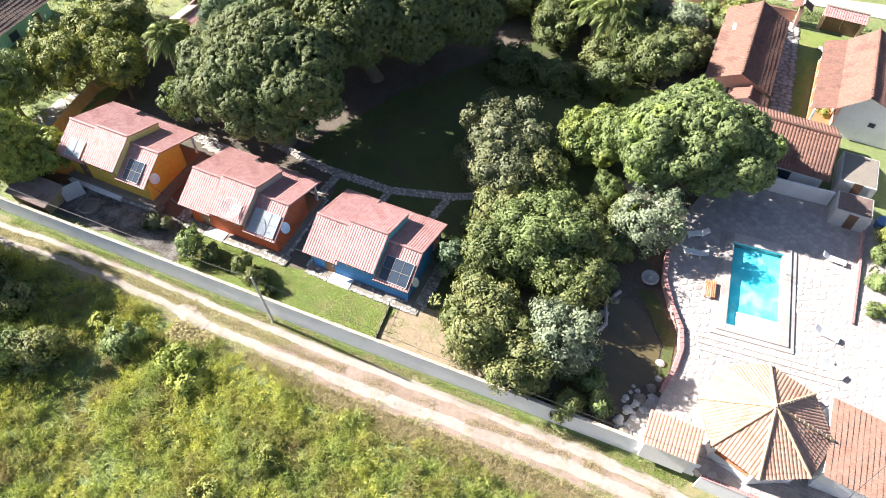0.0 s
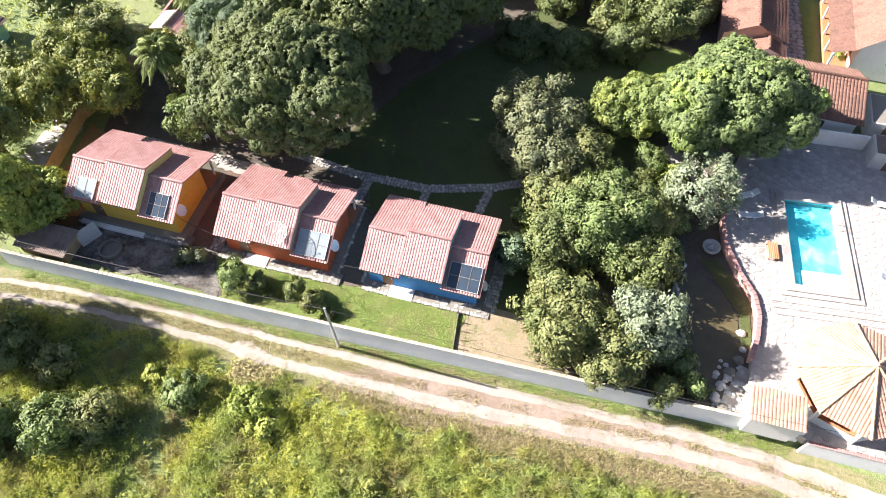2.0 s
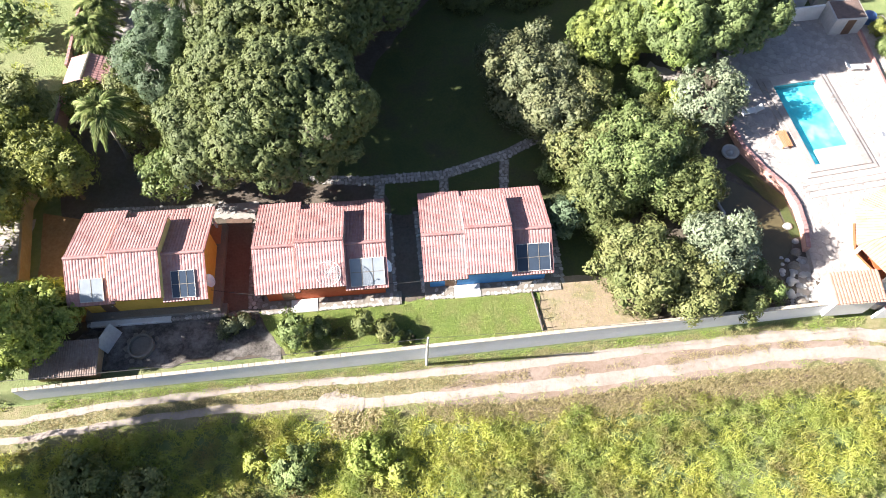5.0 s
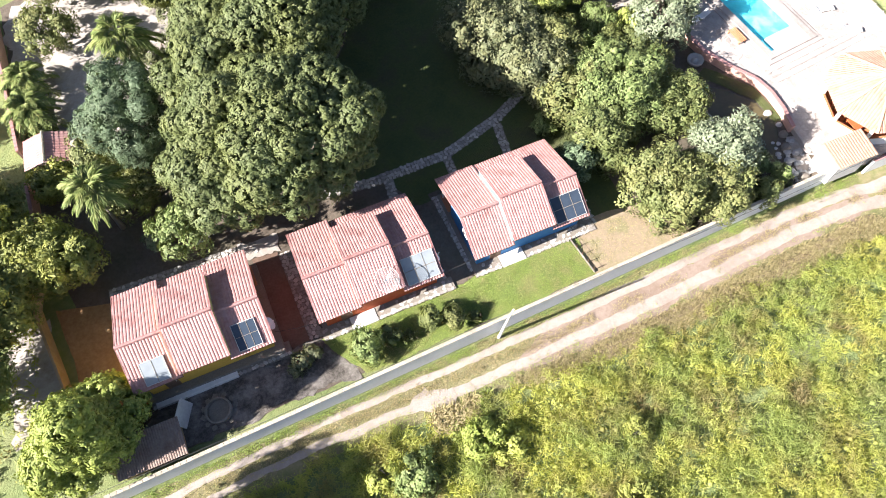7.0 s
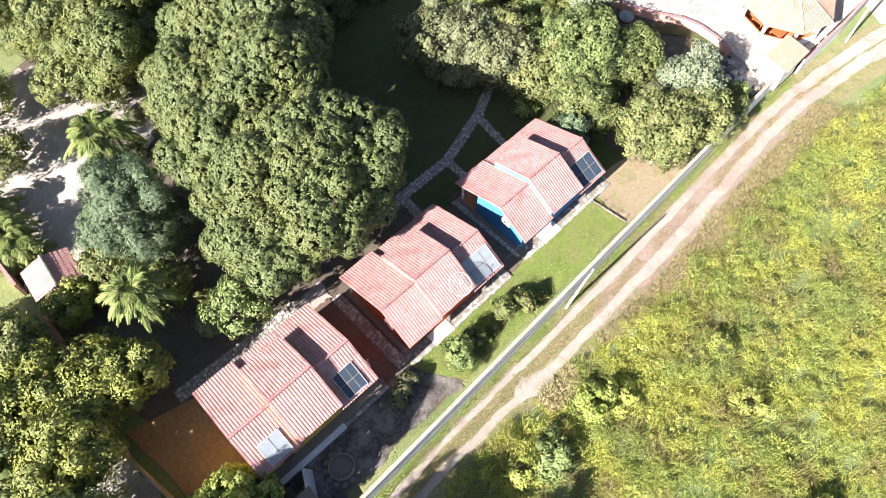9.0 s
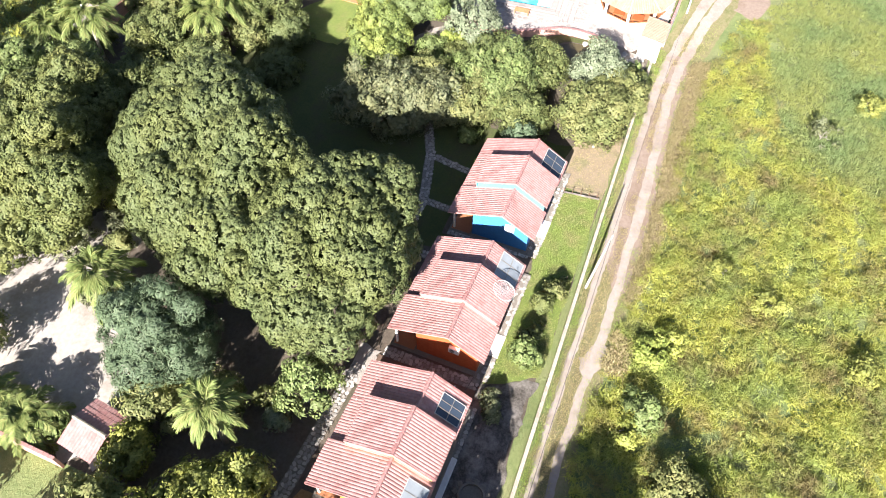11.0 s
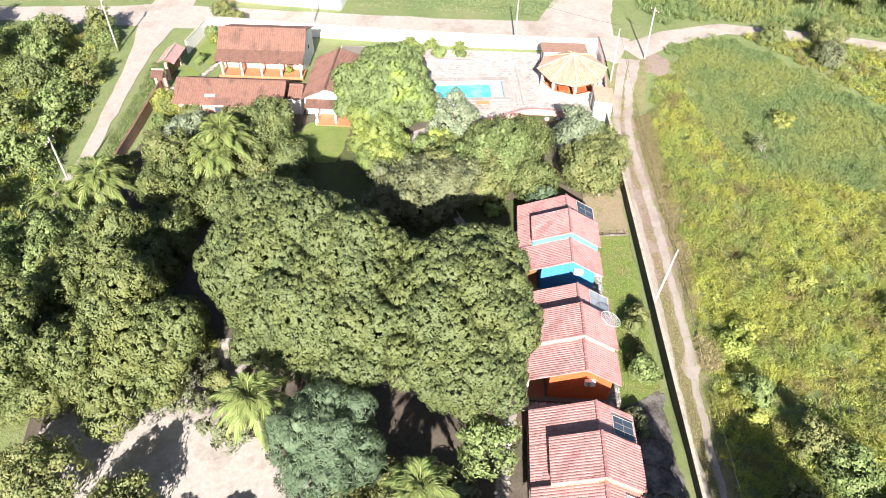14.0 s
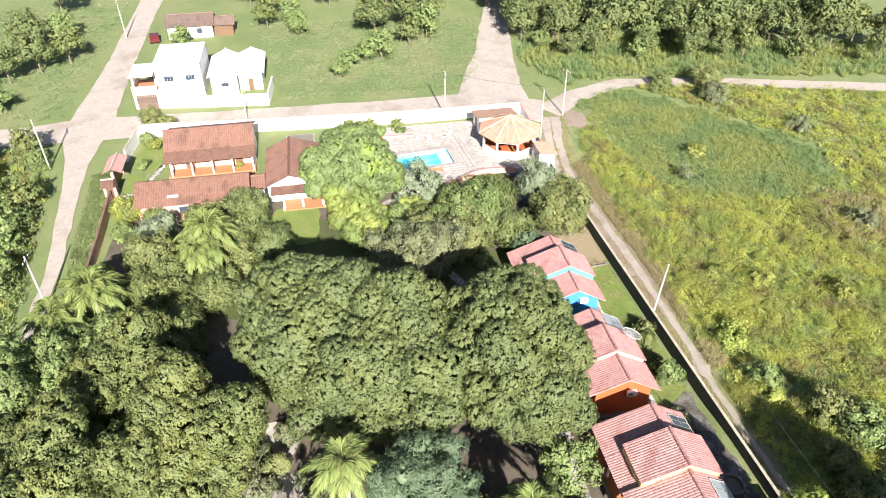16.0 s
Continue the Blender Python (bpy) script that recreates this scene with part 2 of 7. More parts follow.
# The palest tone paints the water's bright patches (caustics, reflections) onto the tile.
POOLTILE = surface("pool_tile_with_caustics", [(0.05, 0.62, 0.76), (0.08, 0.70, 0.82), (0.42, 0.82, 0.88)], [(0.07, 0.66, 0.79), (0.20, 0.80, 0.88)], 0.42, 2.0, bump=0.1, rough=0.4, lo=0.4, hi=0.62)
POOLSTEP = surface("pool_shelf", [(0.45, 0.72, 0.76), (0.52, 0.78, 0.80)], [(0.40, 0.68, 0.73), (0.54, 0.80, 0.82)], 0.5, 5.0, bump=0.1, rough=0.4)


def glassy(name, colour, rough=0.08, trans=0.0):
    m, nt, b = material(name)
    c = ramp(nt, noise_tex(nt, 1.2, 4), [tuple(0.8 * v for v in colour), colour], 0.3, 0.7)
    nt.links.new(c, b.inputs["Base Color"])
    b.inputs["Roughness"].default_value = rough
    b.inputs["Transmission Weight"].default_value = trans
    b.inputs["IOR"].default_value = 1.33 if trans else 1.5
    return m


PANE = glassy("dark_glass", (0.05, 0.07, 0.10), 0.12)
FROSTED = glassy("dusty_glass", (0.30, 0.34, 0.37), 0.25)
POND = glassy("pond_water", (0.12, 0.098, 0.05), 0.06)


def pool_water():
    m, nt, b = material("pool_water")
    b.inputs["Base Color"].default_value = (0.75, 0.95, 0.98, 1)
    b.inputs["Roughness"].default_value = 0.02
    b.inputs["IOR"].default_value = 1.33
    tr = nt.nodes.new("ShaderNodeBsdfTransparent")
    tr.inputs[0].default_value = (0.88, 0.99, 1.0, 1)
    mx = nt.nodes.new("ShaderNodeMixShader")
    fr = nt.nodes.new("ShaderNodeFresnel")
    fr.inputs[0].default_value = 1.33
    bp = nt.nodes.new("ShaderNodeBump")
    bp.inputs["Strength"].default_value, bp.inputs["Distance"].default_value = 0.3, 0.05
    nt.links.new(noise_tex(nt, 2.5, 4), bp.inputs["Height"])
    gl = nt.nodes.new("ShaderNodeBsdfGlossy")
    gl.inputs["Roughness"].default_value = 0.03
    nt.links.new(bp.outputs[0], gl.inputs["Normal"])
    nt.links.new(bp.outputs[0], fr.inputs["Normal"])
    nt.links.new(fr.outputs[0], mx.inputs[0])
    nt.links.new(tr.outputs[0], mx.inputs[1])
    nt.links.new(gl.outputs[0], mx.inputs[2])
    nt.links.new(mx.outputs[0], nt.nodes["Material Output"].inputs["Surface"])
    return m


WATER = pool_water()

LEAF_MANGO = foliage("mango_leaves", [(0.060, 0.083, 0.028), (0.077, 0.101, 0.034), (0.093, 0.118, 0.041)], [(0.076, 0.097, 0.029), (0.103, 0.123, 0.038)], 0.35, thin=0.14)
LEAF_FLUSH = foliage("young_mango_leaves", [(0.06, 0.085, 0.025), (0.10, 0.14, 0.035), (0.14, 0.18, 0.045)], [(0.18, 0.22, 0.045), (0.24, 0.27, 0.06)], 0.22)
LEAF_MIXED = foliage("mango_leaves_with_flush", [(0.078, 0.112, 0.036), (0.100, 0.138, 0.045), (0.125, 0.165, 0.056)], [(0.16, 0.23, 0.04), (0.21, 0.28, 0.055)], 0.34, lo2=0.57)
LEAF_BIG = foliage("broad_leaves", [(0.056, 0.078, 0.024), (0.083, 0.107, 0.032), (0.115, 0.138, 0.045)], [(0.094, 0.112, 0.03), (0.128, 0.143, 0.042)], 0.3)
LEAF_YELLOW = foliage("yellow_green_leaves", [(0.11, 0.13, 0.024), (0.155, 0.175, 0.034), (0.21, 0.22, 0.048)], [(0.085, 0.108, 0.028), (0.125, 0.148, 0.038)], 0.5)
LEAF_LIGHT = foliage("light_green_leaves", [(0.082, 0.122, 0.034), (0.118, 0.165, 0.048), (0.165, 0.205, 0.07)], [(0.07, 0.10, 0.03), (0.11, 0.14, 0.045)], 0.5)
LEAF_GREY = foliage("grey_green_leaves", [(0.066, 0.086, 0.038), (0.098, 0.116, 0.054), (0.14, 0.154, 0.078)], [(0.085, 0.10, 0.04), (0.125, 0.135, 0.056)], 0.6)
LEAF_PALE = foliage("pale_green_leaves", [(0.090, 0.120, 0.062), (0.128, 0.162, 0.086), (0.175, 0.205, 0.115)])
LEAF_BLUE = foliage("blue_green_needles", [(0.050, 0.082, 0.038), (0.072, 0.108, 0.052), (0.098, 0.135, 0.068)])
LEAF_OLIVE = foliage("olive_leaves", [(0.088, 0.106, 0.032), (0.125, 0.14, 0.044), (0.17, 0.175, 0.062)], [(0.075, 0.098, 0.03), (0.12, 0.14, 0.045)], 0.6)
LEAF_PALM = foliage("palm_fronds", [(0.09, 0.13, 0.034), (0.13, 0.172, 0.046), (0.19, 0.21, 0.066)], rough=0.55, gloss=0.18)
LEAF_FIELD = foliage("field_grass", [(0.255, 0.30, 0.06), (0.30, 0.325, 0.072), (0.345, 0.345, 0.095)], [(0.175, 0.235, 0.065), (0.23, 0.275, 0.075)], 0.24, thin=0.45, dry=[(0.25, 0.205, 0.10), (0.31, 0.26, 0.135), (0.19, 0.17, 0.075)], gloss=0.12)
LEAF_BRIGHT = foliage("bright_green_leaves", [(0.115, 0.155, 0.03), (0.16, 0.205, 0.04), (0.215, 0.25, 0.055)])
LEAF_WEED = foliage("weed_leaves", [(0.195, 0.23, 0.045), (0.235, 0.265, 0.055), (0.28, 0.30, 0.07)], [(0.14, 0.18, 0.045), (0.185, 0.22, 0.055)], 0.4, gloss=0.15)
LEAF_DRY = foliage("dry_grass_blades", [(0.26, 0.225, 0.11), (0.32, 0.285, 0.145), (0.22, 0.21, 0.085)], thin=0.4, gloss=0.12)
LEAF_REED = foliage("reed_blades", [(0.11, 0.17, 0.06), (0.145, 0.205, 0.075), (0.185, 0.235, 0.09)], [(0.18, 0.22, 0.065), (0.225, 0.25, 0.08)], 0.12, thin=0.4, gloss=0.15)
LEAF_MEADOW = foliage("meadow_blades", [(0.135, 0.20, 0.085), (0.165, 0.225, 0.098), (0.20, 0.245, 0.115)], [(0.20, 0.24, 0.11), (0.235, 0.255, 0.13)], 0.12, thin=0.4, gloss=0.12)
LEAF_LAWN = foliage("lawn_blades", [(0.15, 0.22, 0.05), (0.195, 0.27, 0.062), (0.245, 0.29, 0.085)], [(0.24, 0.225, 0.10), (0.29, 0.27, 0.13)], 0.6, thin=0.35, lo2=0.46, gloss=0.15)

# ---- shapes ----
class Shape:
    """Collects vertices and faces of one mesh."""

    def __init__(self):
        self.v, self.f, self.smooth = [], [], False

    def poly(self, pts):
        k = len(self.v)
        self.v += [tuple(p) for p in pts]
        self.f.append(tuple(range(k, k + len(pts))))
        return self

    def grid(self, rows):
        k, w = len(self.v), len(rows[0])
        for r in rows:
            self.v += [tuple(p) for p in r]
        for a in range(len(rows) - 1):
            for b in range(w - 1):
                i = k + a * w + b
                self.f.append((i, i + 1, i + w + 1, i + w))
        return self

    def prism(self, base, top):
        """A closed solid between two loops of the same length."""
        k, n = len(self.v), len(base)
        self.v += [tuple(p) for p in base] + [tuple(p) for p in top]
        self.f.append(tuple(range(k + n - 1, k - 1, -1)))
        self.f.append(tuple(range(k + n, k + 2 * n)))
        for a in range(n):
            b = (a + 1) % n
            self.f.append((k + a, k + b, k + n + b, k + n + a))
        return self

    def box(self, x0, y0, z0, x1, y1, z1, m=None):
        b = [(x0, y0, z0), (x1, y0, z0), (x1, y1, z0), (x0, y1, z0)]
        t = [(x, y, z1) for x, y, _ in b]
        if m is not None:
            b, t = [m @ Vector(p) for p in b], [m @ Vector(p) for p in t]
        return self.prism(b, t)

    def block(self, x0, y0, z0, x1, y1, z1, e=0.02, m=None):
        """A box whose top edges are bevelled by e."""
        def ring(a, z):
            return [(x0 + a, y0 + a, z), (x1 - a, y0 + a, z), (x1 - a, y1 - a, z), (x0 + a, y1 - a, z)]
        rings = [ring(0, z0), ring(0, z1 - e), ring(e, z1)]
        if m is not None:
            rings = [[m @ Vector(p) for p in r] for r in rings]
        k = len(self.v)
        for r in rings:
            self.v += [tuple(p) for p in r]
        self.f.append((k + 3, k + 2, k + 1, k))
        for q in (0, 4):
            for a in range(4):
                b = (a + 1) % 4
                self.f.append((k + q + a, k + q + b, k + q + 4 + b, k + q + 4 + a))
        self.f.append((k + 8, k + 9, k + 10, k + 11))
        return self

    def tube(self, pts, radii, sides=8):
        """A round bar through points, with a radius at each."""
        pts = [Vector(p) for p in pts]
        k = len(self.v)
        for i, p in enumerate(pts):
            d = (pts[min(i + 1, len(pts) - 1)] - pts[max(i - 1, 0)]).normalized()
            a = d.orthogonal().normalized()
            b = d.cross(a)
            for s in range(sides):
                t = 2 * math.pi * s / sides
                self.v.append(tuple(p + radii[i] * (math.cos(t) * a + math.sin(t) * b)))
        n = len(pts)
        for i in range(n - 1):
            for s in range(sides):
                q = (s + 1) % sides
                self.f.append((k + i * sides + s, k + i * sides + q, k + (i + 1) * sides + q, k + (i + 1) * sides + s))
        self.f.append(tuple(k + s for s in range(sides - 1, -1, -1)))
        self.f.append(tuple(k + (n - 1) * sides + s for s in range(sides)))
        return self

    def mesh(self, name):
        me = bpy.data.meshes.new(name)
        me.from_pydata(self.v, [], self.f)
        me.validate()
        bm = bmesh.new()
        bm.from_mesh(me)
        bmesh.ops.recalc_face_normals(bm, faces=bm.faces)
        bm.to_mesh(me)
        bm.free()
        if self.smooth:
            me.polygons.foreach_set("use_smooth", [True] * len(me.polygons))
        return me


def thing(name, label, category, group="", kind="", at=(0, 0, 0), rz=0.0):
    """An Empty at a thing's base that carries its parts."""
    ob = new(name)
    ob.empty_display_size = 0.3
    ob.matrix_world = pose(*at, 0, 0, rz)
    return tagged(ob, label, category, group, kind)


def part(name, shape, mat, parent=None, label="", kind=""):
    me = shape.mesh(name) if isinstance(shape, Shape) else shape
    if mat is not None and not me.materials:
        me.materials.append(mat)
    ob = new(name, me)
    ob.parent = parent
    return tagged(ob, label, kind=kind)


def raw_mesh(name, verts, faces, mat):
    """A mesh of triangles or quads straight from arrays."""
    me = bpy.data.meshes.new(name)
    n, k = len(faces), faces.shape[1]
    me.vertices.add(len(verts))
    me.vertices.foreach_set("co", np.asarray(verts, np.float32).ravel())
    me.loops.add(n * k)
    me.loops.foreach_set("vertex_index", faces.astype(np.int32).ravel())
    me.polygons.add(n)
    me.polygons.foreach_set("loop_start", np.arange(n, dtype=np.int32) * k)
    me.update(calc_edges=True)
    me.materials.append(mat)
    return me


def smoothstep(a, b, x):
    t = min(1.0, max(0.0, (x - a) / (b - a)))
    return t * t * (3 - 2 * t)


def wall_y(x):
    return 0.72 + 0.03 * x


def ground_z(x, y):
    """The lane and field lie lower than the yard; the west end of the yard lies higher."""
    lane = -1.4 + 0.4 * smoothstep(-4, -24, x) + 0.8 * smoothstep(33, 47, x)
    yard = -0.25 + 0.55 * smoothstep(-10, -17, x) + 0.25 * smoothstep(20, 28, y)
    s = smoothstep(-0.25, 0.25, y - wall_y(x)) if x < 46 else smoothstep(-6, 6, y)
    return lane + (yard - lane) * s


def sheet(name, outline, off, mat, label="", rough_edge=0.25, step=0.6, seed=0, cell=2.0, parent=None):
    """A patch of ground that follows the land, with an uneven edge."""
    pts, n = [], len(outline)
    for i in range(n):
        a, b = Vector(outline[i]), Vector(outline[(i + 1) % n])
        m = max(1, int((b - a).length / step))
        for j in range(m):
            p = a.lerp(b, j / m)
            w = noise.noise_vector((p.x * 0.6 + seed, p.y * 0.6, seed * 1.7)) + 0.6 * noise.noise_vector((p.x * 1.9, p.y * 1.9 + seed, 3.1))
            pts.append((p.x + rough_edge * w.x * 1.4, p.y + rough_edge * w.y * 1.4))
    bm = bmesh.new()
    bm.faces.new([bm.verts.new((x, y, 0)) for x, y in pts])
    xs, ys = [p[0] for p in pts], [p[1] for p in pts]
    for axis, lo, hi in ((0, min(xs), max(xs)), (1, min(ys), max(ys))):
        c = math.ceil(lo / cell) * cell
        while c < hi:
            co, no = [0, 0, 0], [0, 0, 0]
            co[axis], no[axis] = c, 1
            bmesh.ops.bisect_plane(bm, geom=bm.verts[:] + bm.edges[:] + bm.faces[:], plane_co=co, plane_no=no)
            c += cell
    bmesh.ops.triangulate(bm, faces=bm.faces)
    for v in bm.verts:
        v.co.z = ground_z(v.co.x, v.co.y) + off
    bmesh.ops.recalc_face_normals(bm, faces=bm.faces)
    if sum(f.normal.z for f in bm.faces) < 0:
        bmesh.ops.reverse_faces(bm, faces=bm.faces)
    me = bpy.data.meshes.new(name)
    bm.to_mesh(me)
    bm.free()
    me.materials.append(mat)
    ob = new(name, me)
    ob.parent = parent
    return tagged(ob, label) if parent else tagged(ob, label, "ground", kind="structure")


def band(line, width):
    """The outline of a strip along a line; width may be one number or one for each point."""
    ws = width if isinstance(width, (list, tuple)) else [width] * len(line)
    left, right = [], []
    for i, p in enumerate(line):
        a, b = Vector(line[max(0, i - 1)]), Vector(line[min(len(line) - 1, i + 1)])
        d = (b - a).normalized()
        nrm = Vector((-d.y, d.x))
        left.append(tuple(Vector(p) + nrm * ws[i] / 2))
        right.append(tuple(Vector(p) - nrm * ws[i] / 2))
    return left + right[::-1]


def tiled_slope(a, b, c, d, pitch=0.22, course=0.42, amp=0.022, thick=0.024):
    """Barrel tiles on one roof slope: eave from a to b, ridge from c (above a) to d (above b), each column of tiles a rib, each course stepped."""
    a, b, c, d = (Vector(p) for p in (a, b, c, d))
    ex = (b - a).normalized()
    L = (b - a).length
    cs, ds = (c - a).dot(ex), (d - a).dot(ex)
    up = (c - a) - ex * cs
    H = up.length
    up.normalize()
    nz = ex.cross(up).normalized()
    if nz.z < 0:
        nz = -nz
    sh = Shape()
    n = max(1, round(L / pitch))
    w = L / n
    if abs(cs) < 0.01 and abs(ds - L) < 0.01:
        m = max(1, round(H / course))
        prof = ((0.0, -0.6), (0.2, 0.55), (0.5, 1.0), (0.8, 0.55))
        across = [((i + p) * w, q, i) for i in range(n) for p, q in prof] + [(L, -0.6, n)]
        rows = []
        for j in range(m):
            for u, lift in ((H * j / m, thick), (H * (j + 1) / m, 0.0)):
                rows.append([a + ex * s + up * u + nz * (amp * q + lift + 0.012 * math.sin(i * 12.9 + j * 7.3)) for s, q, i in across])
        return sh.grid(rows)
    for i in range(n):
        s0, s1 = i * w, (i + 1) * w
        sm = (s0 + s1) / 2
        h = H
        if cs > 0.01 and sm < cs:
            h = H * sm / cs
        elif ds < L - 0.01 and sm > ds:
            h = H * (L - sm) / (L - ds)
        m = max(1, round(h / course))
        prof = ((0.0, -0.6), (0.2, 0.55), (0.5, 1.0), (0.8, 0.55), (1.0, -0.6))
        rows = []
        for j in range(m):
            u0, u1 = h * j / m, min(h, h * (j + 1) / m + 0.02)
            jit = 0.012 * math.sin(i * 12.9 + j * 7.3)
            for u, lift in ((u0, thick + jit), (u1, 0.0)):
                rows.append([a + ex * (s0 + w * p) + up * u + nz * (amp * q + lift) for p, q in prof])
        sh.grid(rows)
    # underside
    sh.poly([a - nz * 0.07, b - nz * 0.07, d - nz * 0.07, c - nz * 0.07])
    return sh


def ridge_tiles(p, q, r=0.13, step=0.4):
    """Half-round ridge tiles from p to q, each overlapping the next."""
    p, q = Vector(p), Vector(q)
    d = (q - p)
    n = max(1, round(d.length / step))
    e = d.normalized()
    side = e.cross(Vector((0, 0, 1))).normalized()
    upv = side.cross(e).normalized()
    rows = []
    for i in range(n):
        for t, rr in ((i / n, r * 1.18), ((i + 1) / n, r * 0.92)):
            o = p + d * t
            rows.append([o + side * rr * math.cos(k) + upv * rr * math.sin(k) for k in (0.0, 0.78, 1.57, 2.36, 3.14)])
    return Shape().grid(rows)


# ---- plants ----
def sphere_dirs(rng, n):
    d = rng.normal(size=(n, 3))
    return d / np.linalg.norm(d, axis=1, keepdims=True)


OCTA_V = np.array([(1, 0, 0), (-1, 0, 0), (0, 1, 0), (0, -1, 0), (0, 0, 1), (0, 0, -1)], float)
OCTA_F = np.array([(0, 2, 4), (2, 1, 4), (1, 3, 4), (3, 0, 4), (2, 0, 5), (1, 2, 5), (3, 1, 5), (0, 3, 5)])


def leaves_on(rng, centres, radii, outward, per, length, width, droop=0.25, spread=0.9, flat=0.75, tilt=0.25):
    """Leaf blades round clump centres: folded diamonds that point outward and hang a little."""
    n = len(centres) * per
    c, r, o = np.repeat(centres, per, 0), np.repeat(radii, per), np.repeat(outward, per, 0)
    d = sphere_dirs(rng, n) * spread + o * 0.55
    d[:, 2] += 0.15
    d /= np.linalg.norm(d, axis=1, keepdims=True)
    p = c + d * (r * rng.uniform(0.7, 1.04, n))[:, None]
    h = d * 0.45 + o * 0.75
    h /= np.linalg.norm(h, axis=1, keepdims=True)
    a = sphere_dirs(rng, n)
    a -= h * ((a * h).sum(1) * flat)[:, None]
    a[:, 2] -= droop
    a /= np.linalg.norm(a, axis=1, keepdims=True)
    nn = h + sphere_dirs(rng, n) * tilt
    s = np.cross(a, nn)
    s /= np.linalg.norm(s, axis=1, keepdims=True) + 1e-9
    nn = np.cross(s, a)
    ln = (length * rng.uniform(0.7, 1.25, n))[:, None]
    wd = (width * rng.uniform(0.75, 1.2, n))[:, None]
    mid = p + a * ln * 0.45 - nn * wd * 0.25
    v = np.stack([p, mid + s * wd * 0.5, p + a * ln - nn * ln * 0.08, mid - s * wd * 0.5], 1).reshape(-1, 3)
    k = np.arange(n)[:, None] * 4
    f = np.concatenate([k + np.array([[0, 1, 2]]), k + np.array([[0, 2, 3]])], 1).reshape(-1, 3)
    return v, f


def crown_mesh(name, lobes, mat, seed, clump=0.8, gap=1.0, per=120, length=0.36, width=0.15, thin_out=0.0, droop=0.25, core=0.55, uneven=0.05, flat=0.75):
    """A crown of many leaf clumps that cover the lobes (ellipsoids cx, cy, cz, rx, ry, rz), uneven and with gaps."""
    rng = np.random.default_rng(seed)
    lob = np.array(lobes, float)
    cs, rs, outs = [], [], []
    for i, (cx, cy, cz, rx, ry, rz) in enumerate(lob):
        area = 4 * math.pi * ((rx * ry) ** 1.6 / 3 + (rx * rz) ** 1.6 / 3 + (ry * rz) ** 1.6 / 3) ** (1 / 1.6)
        n = int(area / gap ** 2)
        k = np.arange(n) + 0.5
        ph, th = np.arccos(1 - 2 * k / n), math.pi * (1 + 5 ** 0.5) * k
        d = np.stack([np.cos(th) * np.sin(ph), np.sin(th) * np.sin(ph), np.cos(ph)], 1)
        d += rng.normal(size=d.shape) * 0.35 * gap / max(rx, ry)
        d /= np.linalg.norm(d, axis=1, keepdims=True)
        d = d[d[:, 2] > -0.7]
        bump = 1 + 0.09 * np.sin(d[:, 0] * 5 + seed) * np.sin(d[:, 1] * 6 + i) + rng.normal(size=len(d)) * uneven
        p = np.array([cx, cy, cz]) + d * np.array([rx, ry, rz]) * bump[:, None]
        keep = rng.uniform(size=len(p)) >= thin_out
        near = np.abs(lob[:, :3] - (cx, cy, cz)).max(1) < lob[:, 3:].max(1) + 1.3 * max(rx, ry, rz)
        near[i] = False
        if near.any():
            keep &= ((((p[:, None] - lob[None, near, :3]) / lob[None, near, 3:]) ** 2).sum(2) > 0.8).all(1)
        o = d / np.array([rx, ry, rz])
        o /= np.linalg.norm(o, axis=1, keepdims=True)
        cs.append(p[keep]), outs.append(o[keep]), rs.append(clump * rng.uniform(0.7, 1.3, keep.sum()))
    c, o, r = np.concatenate(cs), np.concatenate(outs), np.concatenate(rs)
    v, f = leaves_on(rng, c, r, o, per, length, width, droop, 0.9, flat)
    # the dense inside of each clump and of each lobe
    vs, fs, base = [v], [f], len(v)
    cv = (c - o * r[:, None] * 0.35)[:, None] + OCTA_V[None] * (r * core * rng.uniform(0.8, 1.1, len(r)))[:, None, None]
    cf = OCTA_F[None] + (np.arange(len(c)) * 6)[:, None, None] + base
    vs.append(cv.reshape(-1, 3)), fs.append(cf.reshape(-1, 3))
    if thin_out < 0.2:
        base += len(c) * 6
        for cx, cy, cz, rx, ry, rz in lob:
            dv = []
            for a in range(1, 8):
                for b in range(12):
                    ph, th = math.pi * a / 8, 2 * math.pi * b / 12
                    q = 0.5 + 0.04 * math.sin(3 * th + a)
                    dv.append((cx + rx * q * math.sin(ph) * math.cos(th), cy + ry * q * math.sin(ph) * math.sin(th), cz + rz * q * math.cos(ph)))
            vs.append(np.array(dv))
            ff = []
            for a in range(6):
                for b in range(12):
                    i0, i1 = a * 12 + b, a * 12 + (b + 1) % 12
                    ff += [(i0, i1, i1 + 12), (i0, i1 + 12, i0 + 12)]
            fs.append(np.array(ff) + base)
            base += len(dv)
    return raw_mesh(name, np.concatenate(vs), np.concatenate(fs), mat)


